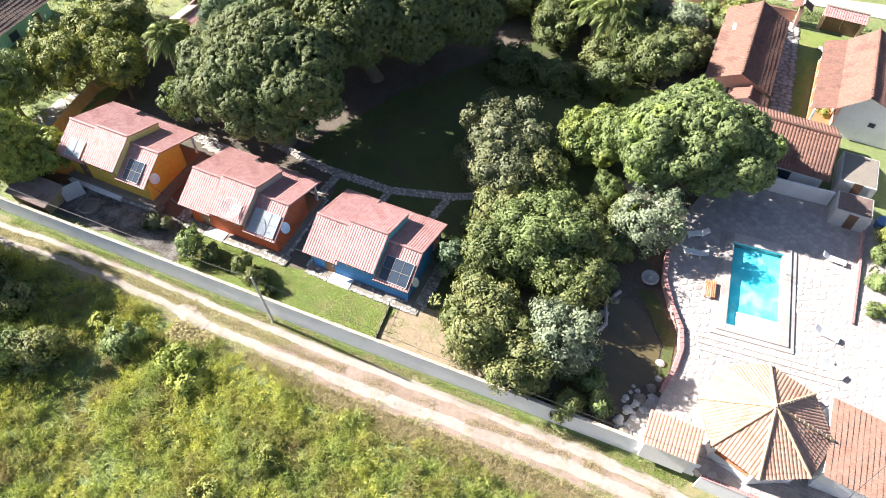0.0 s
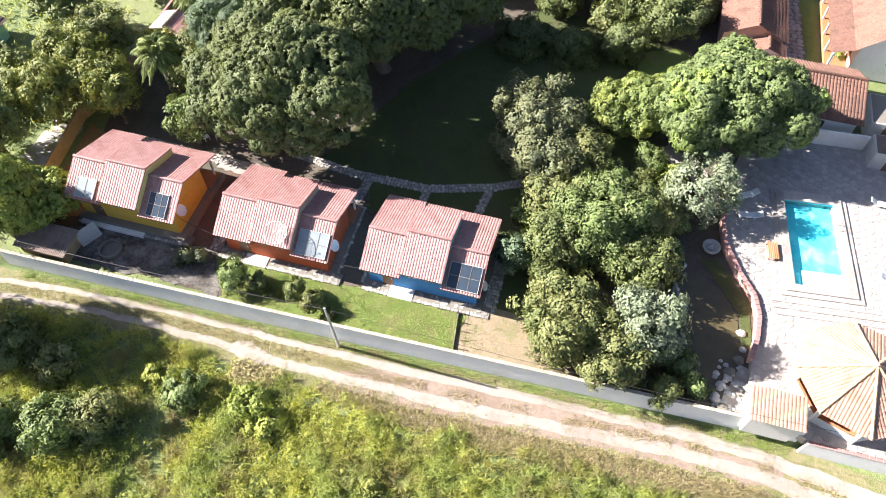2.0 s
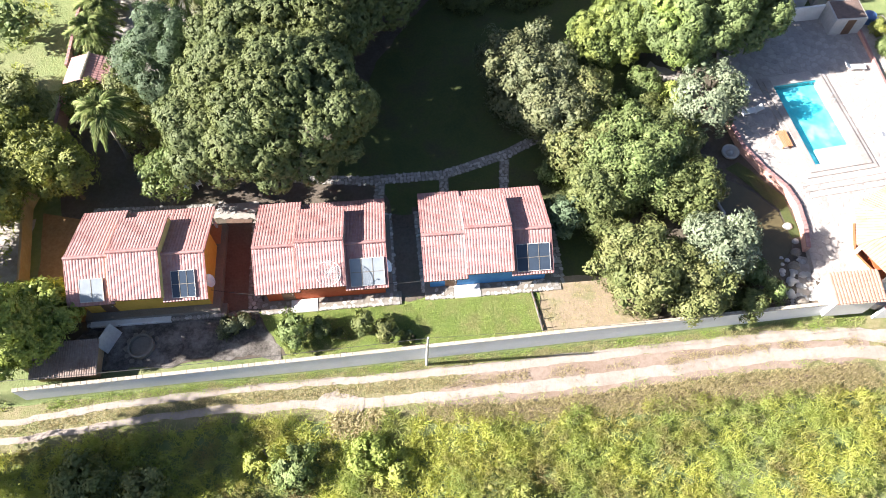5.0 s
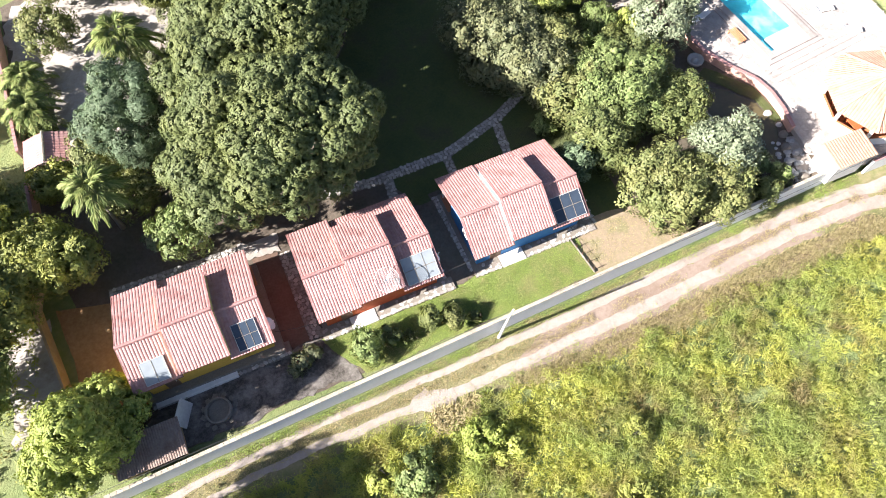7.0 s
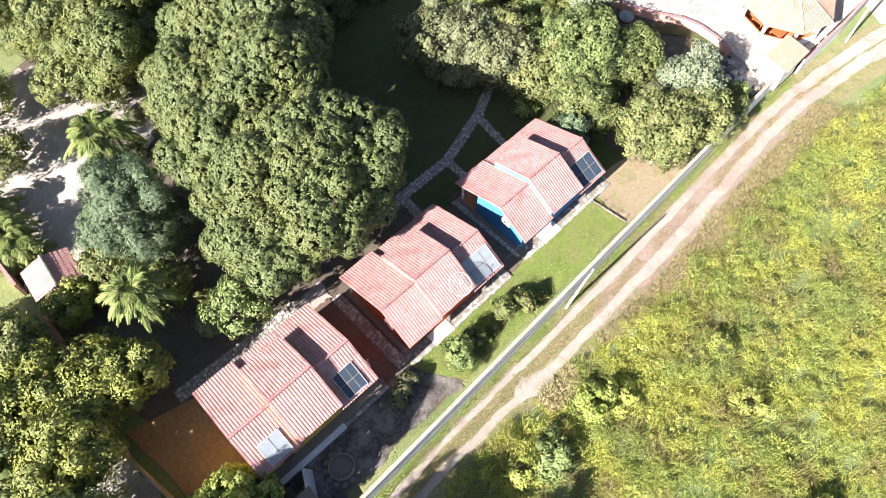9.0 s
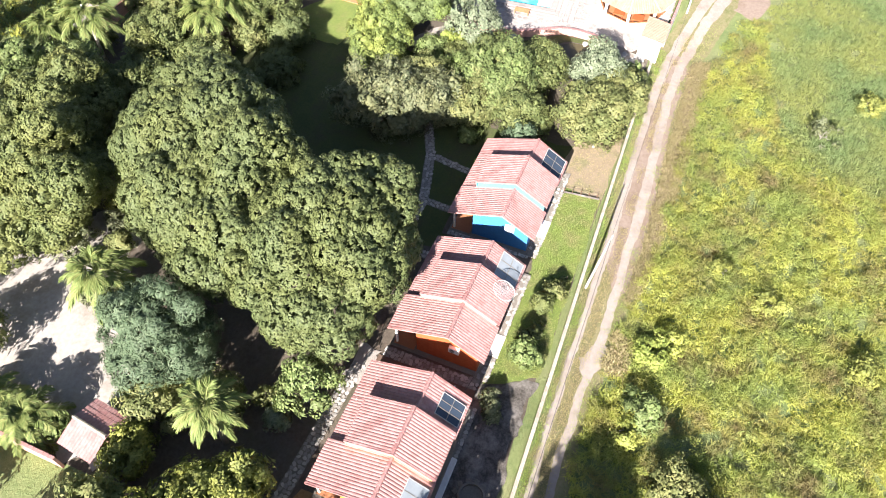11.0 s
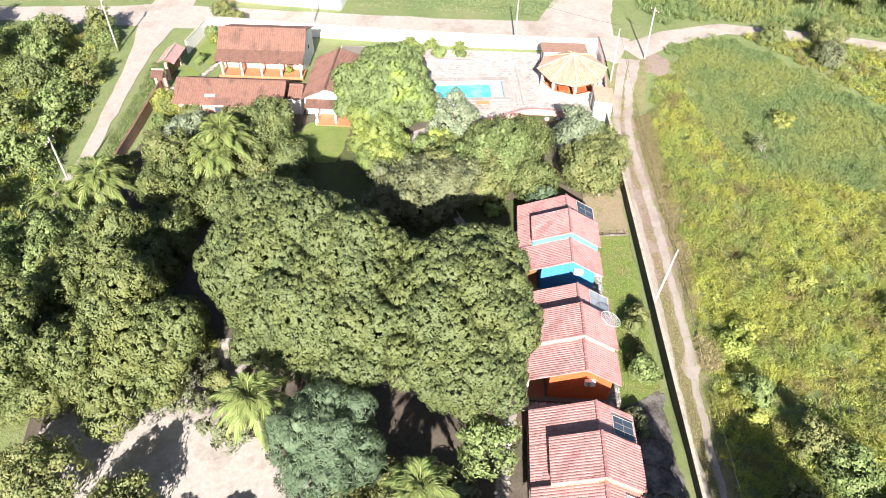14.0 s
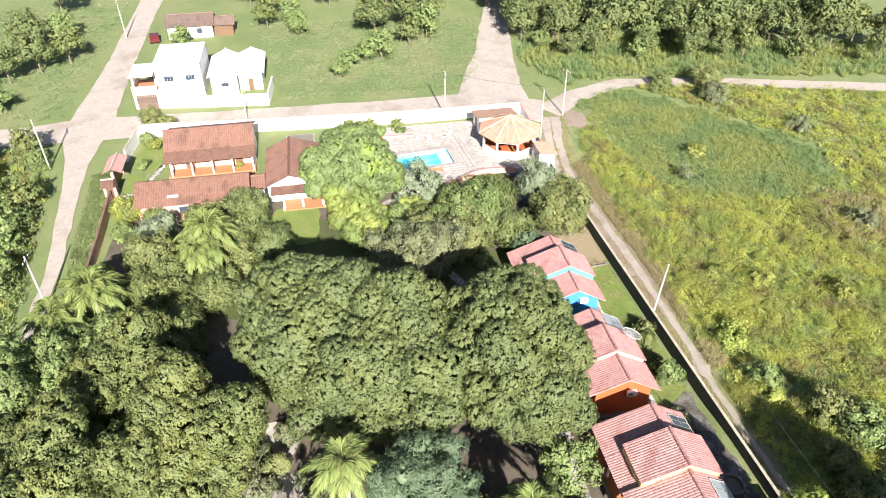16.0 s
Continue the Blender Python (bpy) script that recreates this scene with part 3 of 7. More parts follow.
def trunk_shape(base, forks, r, rng):
    """A tapered trunk that parts into limbs."""
    sh = Shape()
    b = Vector(base)
    top = Vector(forks[0])
    split = b.lerp(Vector((b.x * 0.6 + top.x * 0.4, b.y * 0.6 + top.y * 0.4, top.z)), 0.38)
    sh.tube([b - Vector((0, 0, 0.15)), b + Vector((0, 0, 0.25)), b.lerp(split, 0.5) + Vector((0.06, -0.05, 0)), split], [r * 1.45, r * 1.05, r * 0.9, r * 0.78], 9)
    for q in forks:
        q = Vector(q)
        m = split.lerp(q, 0.5) + Vector((rng.uniform(-0.3, 0.3), rng.uniform(-0.3, 0.3), 0.25))
        sh.tube([split - Vector((0, 0, 0.1)), m, q], [r * 0.6, r * 0.4, r * 0.12], 7)
        for _ in range(2):
            e = m.lerp(q, 0.3) + Vector((rng.uniform(-1, 1), rng.uniform(-1, 1), rng.uniform(0.3, 1))) * (q - split).length * 0.35
            sh.tube([m, m.lerp(e, 0.5) + Vector((0, 0, 0.1)), e], [r * 0.3, r * 0.2, r * 0.06], 5)
    sh.smooth = True
    return sh


def knobbly(lobes, spacing, size, seed):
    """Rounded boughs set over the upper side of the lobes, as on an old dense crown."""
    rng = random.Random(seed)
    out = [(x, y, z, a * 0.68, b * 0.68, c * 0.68) for x, y, z, a, b, c in lobes]
    for i, (cx, cy, cz, rx, ry, rz) in enumerate(lobes):
        n = int(4 * math.pi * ((rx + ry + rz) / 3) ** 2 / spacing ** 2)
        for k in range(n):
            ph, th = math.acos(1 - 2 * (k + 0.5) / n), 10.166 * (k + 0.5)
            d = (math.cos(th) * math.sin(ph), math.sin(th) * math.sin(ph), math.cos(ph))
            if d[2] < -0.62:
                continue
            q = rng.uniform(0.66, 0.83)
            p = (cx + d[0] * rx * q + rng.uniform(-0.4, 0.4), cy + d[1] * ry * q + rng.uniform(-0.4, 0.4), cz + d[2] * rz * q)
            if any(j != i and ((p[0] - l[0]) / l[3]) ** 2 + ((p[1] - l[1]) / l[4]) ** 2 + ((p[2] - l[2]) / l[5]) ** 2 < 0.62 for j, l in enumerate(lobes)):
                continue
            s = size * rng.uniform(0.7, 1.35)
            out.append((*p, s, s, s * 0.85))
    return out


def tree(label, base, lobes, mat, seed, r=0.25, bark=BARK, group="", name="tree", category="tree", knobs=None, **crown):
    """lobes are given from the trunk's foot."""
    x, y = base
    ob = thing(name, label, category, group, at=(x, y, ground_z(x, y)))
    rng = random.Random(seed)
    forks = [(l[0], l[1], l[2] + 0.25 * l[5]) for l in lobes][:6]
    part("trunk", trunk_shape((0, 0, 0), forks, r, rng), bark, ob)
    part("crown", crown_mesh("crown", knobbly(lobes, *knobs, seed) if knobs else lobes, mat, seed, **crown), mat, ob)
    return ob


def round_lobes(r, h, n, rng, flat=0.75, low=0.35):
    """Lobes of a roundish crown of radius r and total height h."""
    zc = h - r * flat
    out = [(0, 0, zc - 0.08 * r, r * 0.62, r * 0.62, r * flat * 0.92)]
    for k in range(n):
        a = 2 * math.pi * (k + rng.uniform(-0.35, 0.35)) / n
        q = rng.uniform(0.38, 0.66) * r
        s = rng.uniform(0.34, 0.52) * r
        out.append((q * math.cos(a), q * math.sin(a), zc - rng.uniform(-0.05, low) * r, s * rng.uniform(0.85, 1.15), s, s * rng.uniform(0.75, 1.0)))
    for k in range(n):
        a = rng.uniform(0, 2 * math.pi)
        q = rng.uniform(0.3, 0.85) * r
        s = rng.uniform(0.16, 0.27) * r
        out.append((q * math.cos(a), q * math.sin(a), zc + r * flat * math.sqrt(max(0, 1 - (q / r) ** 2)) * rng.uniform(0.55, 0.9), s, s, s))
    return out


def palm(label, base, height, seed, fronds=30, length=2.6, group="palms", fan=False):
    x, y = base
    ob = thing("palm_tree", label, "palm tree", group, at=(x, y, ground_z(x, y)))
    rng = random.Random(seed)
    sh = Shape()
    lean = Vector((rng.uniform(-0.3, 0.3), rng.uniform(-0.3, 0.3), 0))
    pts = [Vector((0, 0, -0.1)) + lean * (k / 6) ** 2 + Vector((0, 0, height * k / 6)) for k in range(7)]
    sh.tube(pts, [0.26, 0.19, 0.17, 0.165, 0.16, 0.17, 0.14], 9)
    sh.smooth = True
    part("trunk", sh, PALEBARK, ob)
    top = pts[-1]
    tv, tf = [], []
    for k in range(fronds):
        az = 2.4 * k + rng.uniform(-0.2, 0.2)
        el = radians(75 - 95 * k / fronds + rng.uniform(-8, 8))
        ln = length * rng.uniform(0.85, 1.1)
        d = Vector((math.cos(az), math.sin(az), 0))
        side = Vector((-d.y, d.x, 0))
        rib = []
        for j in range(9):
            t = j / 8
            droop = 0.55 * t * t * ln
            rib.append(top + d * (ln * t * math.cos(el)) + Vector((0, 0, ln * t * math.sin(el) - droop)))
        for j in range(8):
            i = len(tv)
            w = 0.025
            tv += [rib[j] - side * w, rib[j] + side * w, rib[j + 1] + side * w, rib[j + 1] - side * w]
            tf += [(i, i + 1, i + 2), (i, i + 2, i + 3)]
        first = 5.0 if fan else 0.8
        for j in range(26):
            t = (first + j * 0.28) / 8 if not fan else 0.3 + 0.027 * j
            if t >= 0.99:
                break
            q = t * 8
            p = rib[int(q)].lerp(rib[min(8, int(q) + 1)], q - int(q))
            fwd = (rib[min(8, int(q) + 1)] - rib[int(q)]).normalized()
            for sgn in (-1, 1):
                a = (fwd * (0.55 + (j / 26 if fan else 0.2)) + side * sgn * (1 - (0.8 * j / 26 if fan else 0)) + Vector((0, 0, rng.uniform(-0.35, 0.15)))).normalized()
                le = ln * (0.34 if not fan else 0.42) * (1 - 0.5 * t) * rng.uniform(0.85, 1.15)
                wv = a.cross(Vector((0, 0, 1))).normalized() * 0.055
                i = len(tv)
                tv += [p, p + a * le * 0.5 + wv - Vector((0, 0, 0.03 * le)), p + a * le - Vector((0, 0, 0.25 * le)), p + a * le * 0.5 - wv - Vector((0, 0, 0.03 * le))]
                tf += [(i, i + 1, i + 2), (i, i + 2, i + 3)]
    part("fronds", raw_mesh("fronds", np.array([tuple(v) for v in tv]), np.array(tf), LEAF_PALM), LEAF_PALM, ob)
    return ob


def blades(rng, x, y, z, per, height, lean, width, fine=False):
    """Tufts of grass at x, y: bent blades, two triangles each."""
    n = len(x) * per
    h = np.repeat(height, per) * rng.uniform(0.5, 1.15, n)
    az = rng.uniform(0, 2 * math.pi, n)
    rr = np.repeat(lean, per) * rng.uniform(0.15, 1.0, n)
    b = np.stack([np.repeat(x, per) + rng.normal(size=n) * 0.16, np.repeat(y, per) + rng.normal(size=n) * 0.16, np.repeat(z, per)], 1)
    d = np.stack([np.cos(az), np.sin(az), 0 * az], 1)
    s = np.stack([-np.sin(az), np.cos(az), 0 * az], 1) * width * rng.uniform(0.7, 1.3, n)[:, None]
    up = np.array([0, 0, 1.0])
    if fine:
        s = s * 1.2
        v = np.stack([b + up * (h * 0.3)[:, None] - s, b + up * (h * 0.3)[:, None] + s, b + d * rr[:, None] + up * h[:, None]], 1).reshape(-1, 3)
        return v, np.arange(n * 3).reshape(-1, 3)
    m = b + d * (rr * 0.35)[:, None] + up * (h * 0.9)[:, None]
    t = b + d * rr[:, None] + up * (h * 0.82)[:, None]
    v = np.stack([b, m + s, t, m - s], 1).reshape(-1, 3)
    k = np.arange(n)[:, None] * 4
    f = np.concatenate([k + np.array([[0, 1, 3]]), k + np.array([[1, 2, 3]])], 1).reshape(-1, 3)
    return v, f

# ---- ground, lane, streets ----
def make_ground():
    xs = [-900, -500, -250, -120, -70] + list(range(-48, 64)) + [70, 80, 95, 120, 180, 300, 600, 1000]
    vs = [-900, -500, -250, -120, -80] + list(range(-60, -6, 3)) + [-6, -5, -4, -3, -2, -1, -0.3, 0.2, 0.46, 0.59, 0.72, 0.85, 0.98, 1.3, 2, 3, 4, 5] + list(range(6, 90, 3)) + [100, 130, 200, 400, 700, 1000]
    sh = Shape()
    rows = []
    for v in vs:
        rows.append([(x, y, ground_z(x, y)) for x, y in [(x, v + 0.03 * min(60, max(-60, x))) for x in xs]])
    sh.grid(rows)
    sh.smooth = True
    ob = part("ground", sh, GROUND)
    return tagged(ob, "uneven grassy ground with dry and green patches", "ground", kind="structure")


make_ground()
sheet("yard_ground", [(-28, 1.1), (33, 1.7), (33, 8), (29, 22), (30, 40), (31, 57.5), (5, 57.5), (-29.5, 48), (-29.5, 20), (-27.5, 8)], 0.03, SOIL, "brown earth of the yard under the trees", 0.15, 1.2, 1)
sheet("lawn", [(-10.2, 1.2), (9.0, 1.5), (9.0, 5.2), (-12.5, 5.0)], 0.06, LAWN, "bright green lawn before the cottages", 0.18, 0.6, 2)
sheet("dry_ground", [(9.0, 1.4), (17.5, 1.6), (18.5, 3.2), (16, 5.6), (11.2, 6.2), (9.0, 5.4)], 0.066, DRYGRASS, "dry straw-coloured grass beside the lawn", 0.2, 0.6, 3)
sheet("garden_lawn", [(-1.9, 12.8), (0, 12.8), (0.1, 13.4), (10.4, 13.4), (11, 4.5), (14.5, 5.5), (14, 14), (20, 22), (24, 34), (22, 42), (8, 44), (-2, 30), (-8, 17.4), (-2.5, 16)], 0.042, SHADELAWN, "lawn under the big trees, their shade painted into its colour", 0.3, 0.8, 4)
sheet("side_lawn", [(19, 33.5), (26.5, 33), (27, 38.5), (22.5, 41), (18.5, 39)], 0.09, LAWN, "sunlit green lawn by the porch", 0.25, 0.6, 5)
sheet("dappled_yard", [(-27, 1.2), (-10.5, 1.3), (-12.5, 5.2), (-24.4, 5.0)], 0.06, SHADESOIL, "grey yard soil with fallen leaves, tree shade and dapples painted in", 0.5, 0.5, 6)
sheet("sand_yard", [(-29, 27), (-21, 27.5), (-18, 33), (-12.5, 37), (-9.0, 36.4), (-7.0, 38.4), (-9.5, 41.5), (-13.5, 43), (-12, 49), (-22, 51), (-29, 46)], 0.09, SAND, "pale sandy parking yard", 0.85, 0.6, 7)
sheet("bare_strip", [(-29.2, 8), (-27.6, 4.8), (-24.6, 5.2), (-24.6, 13.5), (-30.0, 15.0)], 0.08, surface("brown_plot", [(0.24, 0.14, 0.06), (0.32, 0.2, 0.09)], [(0.2, 0.11, 0.05), (0.36, 0.24, 0.12)], 0.4, 3.0), "bare brown earth beside the cottage", 0.1, 0.6, 8)

sheet("swept_yard", [(-16.4, 13.3), (-12.9, 13.3), (-12.6, 14.7), (-15.8, 15.0)], 0.085, SAND, "pale swept sand behind the cottages", 0.35, 0.4, 20)
sheet("sand_patch", [(23.0, 27.4), (26.3, 25.0), (27.6, 21.6), (26.4, 21.0), (24.8, 24.0), (22.2, 26.2)], 0.09, SAND, "pale sandy path by the pool", 0.3, 0.5, 21)
sheet("sand_patch", [(-34.2, 5.6), (-30.2, 6.2), (-31.0, 14.4), (-33.6, 15.0)], 0.05, SAND, "pale bare sand outside the garden wall", 0.5, 0.7, 9)
lane_line = [(-60, -3.5), (-40, -2.9), (-28, -2.2), (-15, -1.3), (-5, -1.3), (5, -1.3), (15, -1.2), (25, -0.9), (34, -1.0), (42, -2.2), (48, -4)]
verge = [(x, wall_y(x) - 0.42) for x in range(-58, 36, 3)] + [(42, -0.2), (47, -1.2)]
verge += [(48, -6.5), (42, -5.2), (34, -3.6), (26, -3.4), (15, -3.8), (5, -3.9), (-5, -3.4), (-15, -3.1), (-28, -4.0), (-42, -5.2), (-58, -6)]
sheet("lane_verge", verge, 0.03, VERGE, "trodden grass and dirt of the lane", 0.12, 0.6, 10)
track_a = [(-60, -3.0), (-40, -2.4), (-28, -1.6), (-22, -1.05), (-17, -0.75), (-10, -0.5), (-4, -0.5), (3, -0.45), (10, -0.2), (18, 0.0), (26, 0.2), (32, 0.0), (40, -1.2), (47, -2.6)]
track_b = [(-60, -4.4), (-40, -3.8), (-28, -2.9), (-22, -2.45), (-15, -2.05), (-8, -2.15), (-3.5, -2.35), (3, -2.25), (10, -2.15), (18, -1.75), (26, -1.3), (32, -1.4), (40, -2.6), (47, -4.2)]
sheet("wheel_track", band(track_a, [0.5, 0.5, 0.5, 0.5, 0.6, 0.55, 0.55, 0.7, 0.8, 0.7, 0.9, 1.0, 1.2, 1.4]), 0.06, DIRT, "pale sandy wheel track", 0.12, 0.3, 11)
sheet("wheel_track", band(track_b, [0.5, 0.5, 0.5, 0.5, 0.6, 0.65, 0.7, 0.75, 0.9, 0.9, 1.0, 1.0, 1.3, 1.5]), 0.06, DIRT, "pale sandy wheel track", 0.13, 0.3, 12)
sheet("dirt_patch", [(3, -0.7), (12, -0.4), (24, -0.1), (34, -0.5), (34, -2.2), (22, -2.4), (14, -3.0), (8, -3.3), (2, -3.3), (0, -2.6)], 0.045, REDDIRT, "reddish bare earth of the lane", 0.35, 0.5, 13)
sheet("dirt_patch", [(-8.2, -2.1), (-6.6, -1.2), (-4.6, -2.1), (-5.3, -3.0), (-7.3, -2.8)], 0.075, DIRT, "pale washed-out sand on the lane", 0.35, 0.4, 14)
sheet("street", band([(53, 110), (54.5, 85), (55, 66), (54.5, 45), (54.2, 25), (53.5, 8), (49.5, -3)], [4.6, 5, 8, 6.5, 6, 8.5, 8]), 0.05, STREET, "wide pale dirt street", 0.22, 2.2, 15)
sheet("street", band([(-20, 61.5), (2, 62.2), (18, 62.8), (32, 64.5), (44, 66), (55, 67), (80, 67), (122, 67.5), (200, 69)], [1.4, 1.5, 1.6, 2.1, 3.2, 7.0, 5.0, 4.8, 4.8]), 0.07, STREET, "pale dirt street at the crossing", 0.22, 2.2, 16)
sheet("street", band([(54, 4), (62, 2.5), (75, -1), (97, -6.5), (130, -16), (180, -30)], [12, 10, 7, 5.5, 5, 5]), 0.09, STREET, "pale dirt road leading away", 0.22, 2.2, 17)
sheet("street", band([(49, -3.5), (54, -10), (57.5, -19), (55, -34), (50, -52), (45, -70), (30, -110)], [5, 4, 3.6, 3.4, 3.4, 3.4, 3.4]), 0.11, STREET, "pale curving dirt road", 0.2, 2.0, 18)
sheet("street_edge", [(44, -5.5), (50, -6.5), (47, -9), (42.5, -7.6)], 0.06, REDDIRT, "bare earth at the corner of the lane", 0.4, 0.6, 19)


def lane_bank():
    """The crumbling edge where the field lies higher than the lane."""
    rows = []
    for k in range(150):
        x = 3.0 + 0.21 * k
        y0 = -3.35 - 0.25 * math.sin(x * 0.35) + 0.04 * max(0, x - 14)
        fade = smoothstep(3, 6, x) * smoothstep(34.2, 30, x)
        row = []
        for off, h in ((0.25, -0.12), (0.0, 0.05), (-0.14, 0.16), (-0.35, 0.22), (-0.75, 0.2), (-1.3, -0.1)):
            w = noise.noise_vector((x * 2.3, off * 3.0, 7.7)) * 0.7 + noise.noise_vector((x * 0.6, off, 3.3)) * 0.5
            hh = h * (1 + 0.9 * w.z) * fade if h > 0 else h
            row.append((x + 0.12 * w.x, y0 + off + 0.3 * w.y, ground_z(x, y0) + hh))
        rows.append(row)
    sh = Shape().grid(rows)
    sh.smooth = True
    ob = part("bank", sh, surface("bank_earth", [(0.27, 0.20, 0.13), (0.32, 0.245, 0.165), (0.19, 0.145, 0.09)], [(0.18, 0.135, 0.085), (0.35, 0.275, 0.19)], 0.5, 5.0, bump=0.9, dist=0.1))
    tagged(ob, "crumbling orange-brown earth bank beside the lane", "bank", kind="structure")


lane_bank()

# ---- perimeter walls ----
def line_wall(name, pts, h, t, mat, label, cap=None, inner=None, step=0.45, top=None):
    """A masonry wall along a line; h is one number or a top height at each point (over the ground there); the coping is laid piece by piece."""
    ob = thing(name, label, "wall", kind="structure")
    hs = h if isinstance(h, (list, tuple)) else [h] * len(pts)
    for i in range(len(pts) - 1):
        a, b = Vector(pts[i]), Vector(pts[i + 1])
        d = (b - a).normalized()
        nrm = Vector((-d.y, d.x)) * t / 2
        za = zb = min(ground_z(p.x + dx, p.y + dy) for p in (a, b) for dx in (-0.4, 0.4) for dy in (-0.4, 0.4))
        ta, tb = (ground_z(*a) + hs[i], ground_z(*b) + hs[i + 1]) if top is None else (top[i], top[i + 1])
        q = Vector((0, 0))
        sides = ((-nrm, q, mat), (q, nrm, inner or mat)) if inner else ((-nrm, nrm, mat),)
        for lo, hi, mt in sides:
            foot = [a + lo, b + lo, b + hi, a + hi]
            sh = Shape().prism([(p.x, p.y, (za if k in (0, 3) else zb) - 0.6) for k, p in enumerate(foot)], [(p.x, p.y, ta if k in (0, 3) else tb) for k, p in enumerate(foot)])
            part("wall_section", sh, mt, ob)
        if cap:
            n = max(1, int((b - a).length / step))
            sh = Shape().block(-step / 2 + 0.006, -t * 0.66, 0, step / 2 - 0.006, t * 0.66, 0.05, 0.012)
            me = sh.mesh("coping_tile")
            me.materials.append(cap)
            for k in range(n):
                p = a.lerp(b, (k + 0.5) / n)
                z = ta + (tb - ta) * (k + 0.5) / n
                o = part("coping_tile", me, cap, ob)
                o.matrix_local = pose(p.x, p.y, z, 0, 0, math.degrees(math.atan2(d.y, d.x)))
    return ob


wx = [-29, -20, -10, 0, 12, 24, 34.5]
line_wall("wall_south", [(x, wall_y(x)) for x in wx], 2.0, 0.2, WALLWHITE, "long white boundary wall, much darker on its inner side", CREAM, WALLINNER, 0.42, [1.3, 1.25, 1.2, 1.15, 1.1, 1.05, 1.0])


# ---- cottages ----
def cottage(label, x0, y0, base, paint, trim, glass, left_glass=None, left_lift=0.0, w=9.7, d=7.75, lights=(7.0, 9.45, 0.25, 1.95)):
    ob = thing("cottage", label, "house", "row of cottages", at=(x0, y0, base))
    eave, rise, ry, up, yb_ = 2.4, 1.75, 2.95, 0.8, 6.5
    cuts = (0.0, 3.3, 6.55, w)
    # plinth and floor
    part("plinth", Shape().block(0.05, 0.05, -0.7, w + 0.25, d - 0.1, 0.12, 0.03), MORTAR, ob)
    for k in range(3):
        lift = (left_lift, up, 0.0)[k]
        xa, xb = cuts[k], cuts[k + 1]
        if k == 1:
            xa, xb = xa - 0.12, xb + 0.12
        e = eave + lift
        za, zr = e, e + rise
        # walls of the section, up to the roof
        back = 5.6
        zb = zr - (zr - za) * (back - ry) / (d - ry) - 0.12
        wa = 0.45 if k == 0 else cuts[k]
        wb = w - 0.35 if k == 2 else cuts[k + 1]
        prof = [(0.65, 0.0), (back, 0.0), (back, zb), (ry, zr - 0.14), (0.65, za + rise * 0.65 / ry - 0.14)]
        sh = Shape().prism([(wa, y, z) for y, z in prof], [(wb, y, z) for y, z in prof])
        part("wall", sh, paint, ob)
        if k == 1:
            for xs in (xa + 0.05, xb - 0.05):
                zq = zr - rise * (yb_ - 0.2 - ry) / (d - ry)
                pf = [(0.25, za - 0.75), (ry, zr - up - 0.1), (yb_ - 0.2, zq - up - 0.1), (yb_ - 0.2, zq - 0.1), (ry, zr - 0.09), (0.25, za + 0.05)]
                part("gable_strip", Shape().prism([(xs - 0.04, y, z) for y, z in pf], [(xs + 0.04, y, z) for y, z in pf]), trim, ob, "pale painted strip under the raised roof")
        # the raised middle roof stops short at the back, over a low strip that runs through
        ye, ze = (yb_, zr - (zr - za) * (yb_ - ry) / (d - ry)) if k == 1 else (d, za)
        part("roof_slope", tiled_slope((xa, 0, za), (xb, 0, za), (xa, ry, zr), (xb, ry, zr)), ROOFRED, ob)
        part("roof_slope", tiled_slope((xb, ye, ze), (xa, ye, ze), (xb, ry, zr), (xa, ry, zr)), ROOFRED, ob)
        part("ridge", ridge_tiles((xa, ry, zr + 0.04), (xb, ry, zr + 0.04)), ROOFRED, ob)
        part("fascia", Shape().box(xa, 0.02, za - 0.16, xb, 0.06, za - 0.02), DARKWOOD, ob)
        part("fascia", Shape().box(xa, ye - 0.06, ze - 0.16, xb, ye - 0.02, ze - 0.02), DARKWOOD, ob)
        if k == 1:
            zl = ze - lift
            part("roof_slope", tiled_slope((xb, d, eave), (xa, d, eave), (xb, yb_ - 0.1, zl + 0.04), (xa, yb_ - 0.1, zl + 0.04)), ROOFRED, ob)
            part("riser", Shape().box(xa + 0.02, yb_ - 0.16, zl - 0.1, xb - 0.02, yb_ - 0.08, ze - 0.02), trim, ob)
        for xs, on in ((xa, k < 2), (xb, k > 0)):
            if on:
                pf = [(0, za - 0.1), (ry, zr - 0.1), (ye, ze - 0.1), (ye, ze + 0.04), (ry, zr + 0.05), (0, za + 0.04)]
                part("barge_board", Shape().prism([(xs - 0.018, y, z) for y, z in pf], [(xs + 0.018, y, z) for y, z in pf]), ROOFRED, ob)
    # veranda posts at the back
    for px in (0.5, 3.3, 6.5, w - 0.45):
        p = part("post", Shape().block(px - 0.08, d - 0.55, 0.1, px + 0.08, d - 0.39, eave + (0.1 if px in (0.5, w - 0.45) else 0.2), 0.01), WHITE, ob)
    part("veranda_floor", Shape().block(0.3, 5.8, 0.1, w - 0.1, d - 0.25, 0.17, 0.01), TERRACE, ob)
    # small windows and a door in front
    for px in (4.1, 5.5):
        win = part("window", Shape().box(px - 0.3, 0.58, 2.0, px + 0.3, 0.70, 2.42), WHITE, ob, "small white window")
        part("pane", Shape().box(px - 0.22, 0.56, 2.07, px + 0.22, 0.60, 2.35), PANE, win)
    dr = part("door", Shape().block(1.6, 0.60, 0.12, 2.5, 0.68, 2.15, 0.01), DARKWOOD, ob, "dark wooden door")
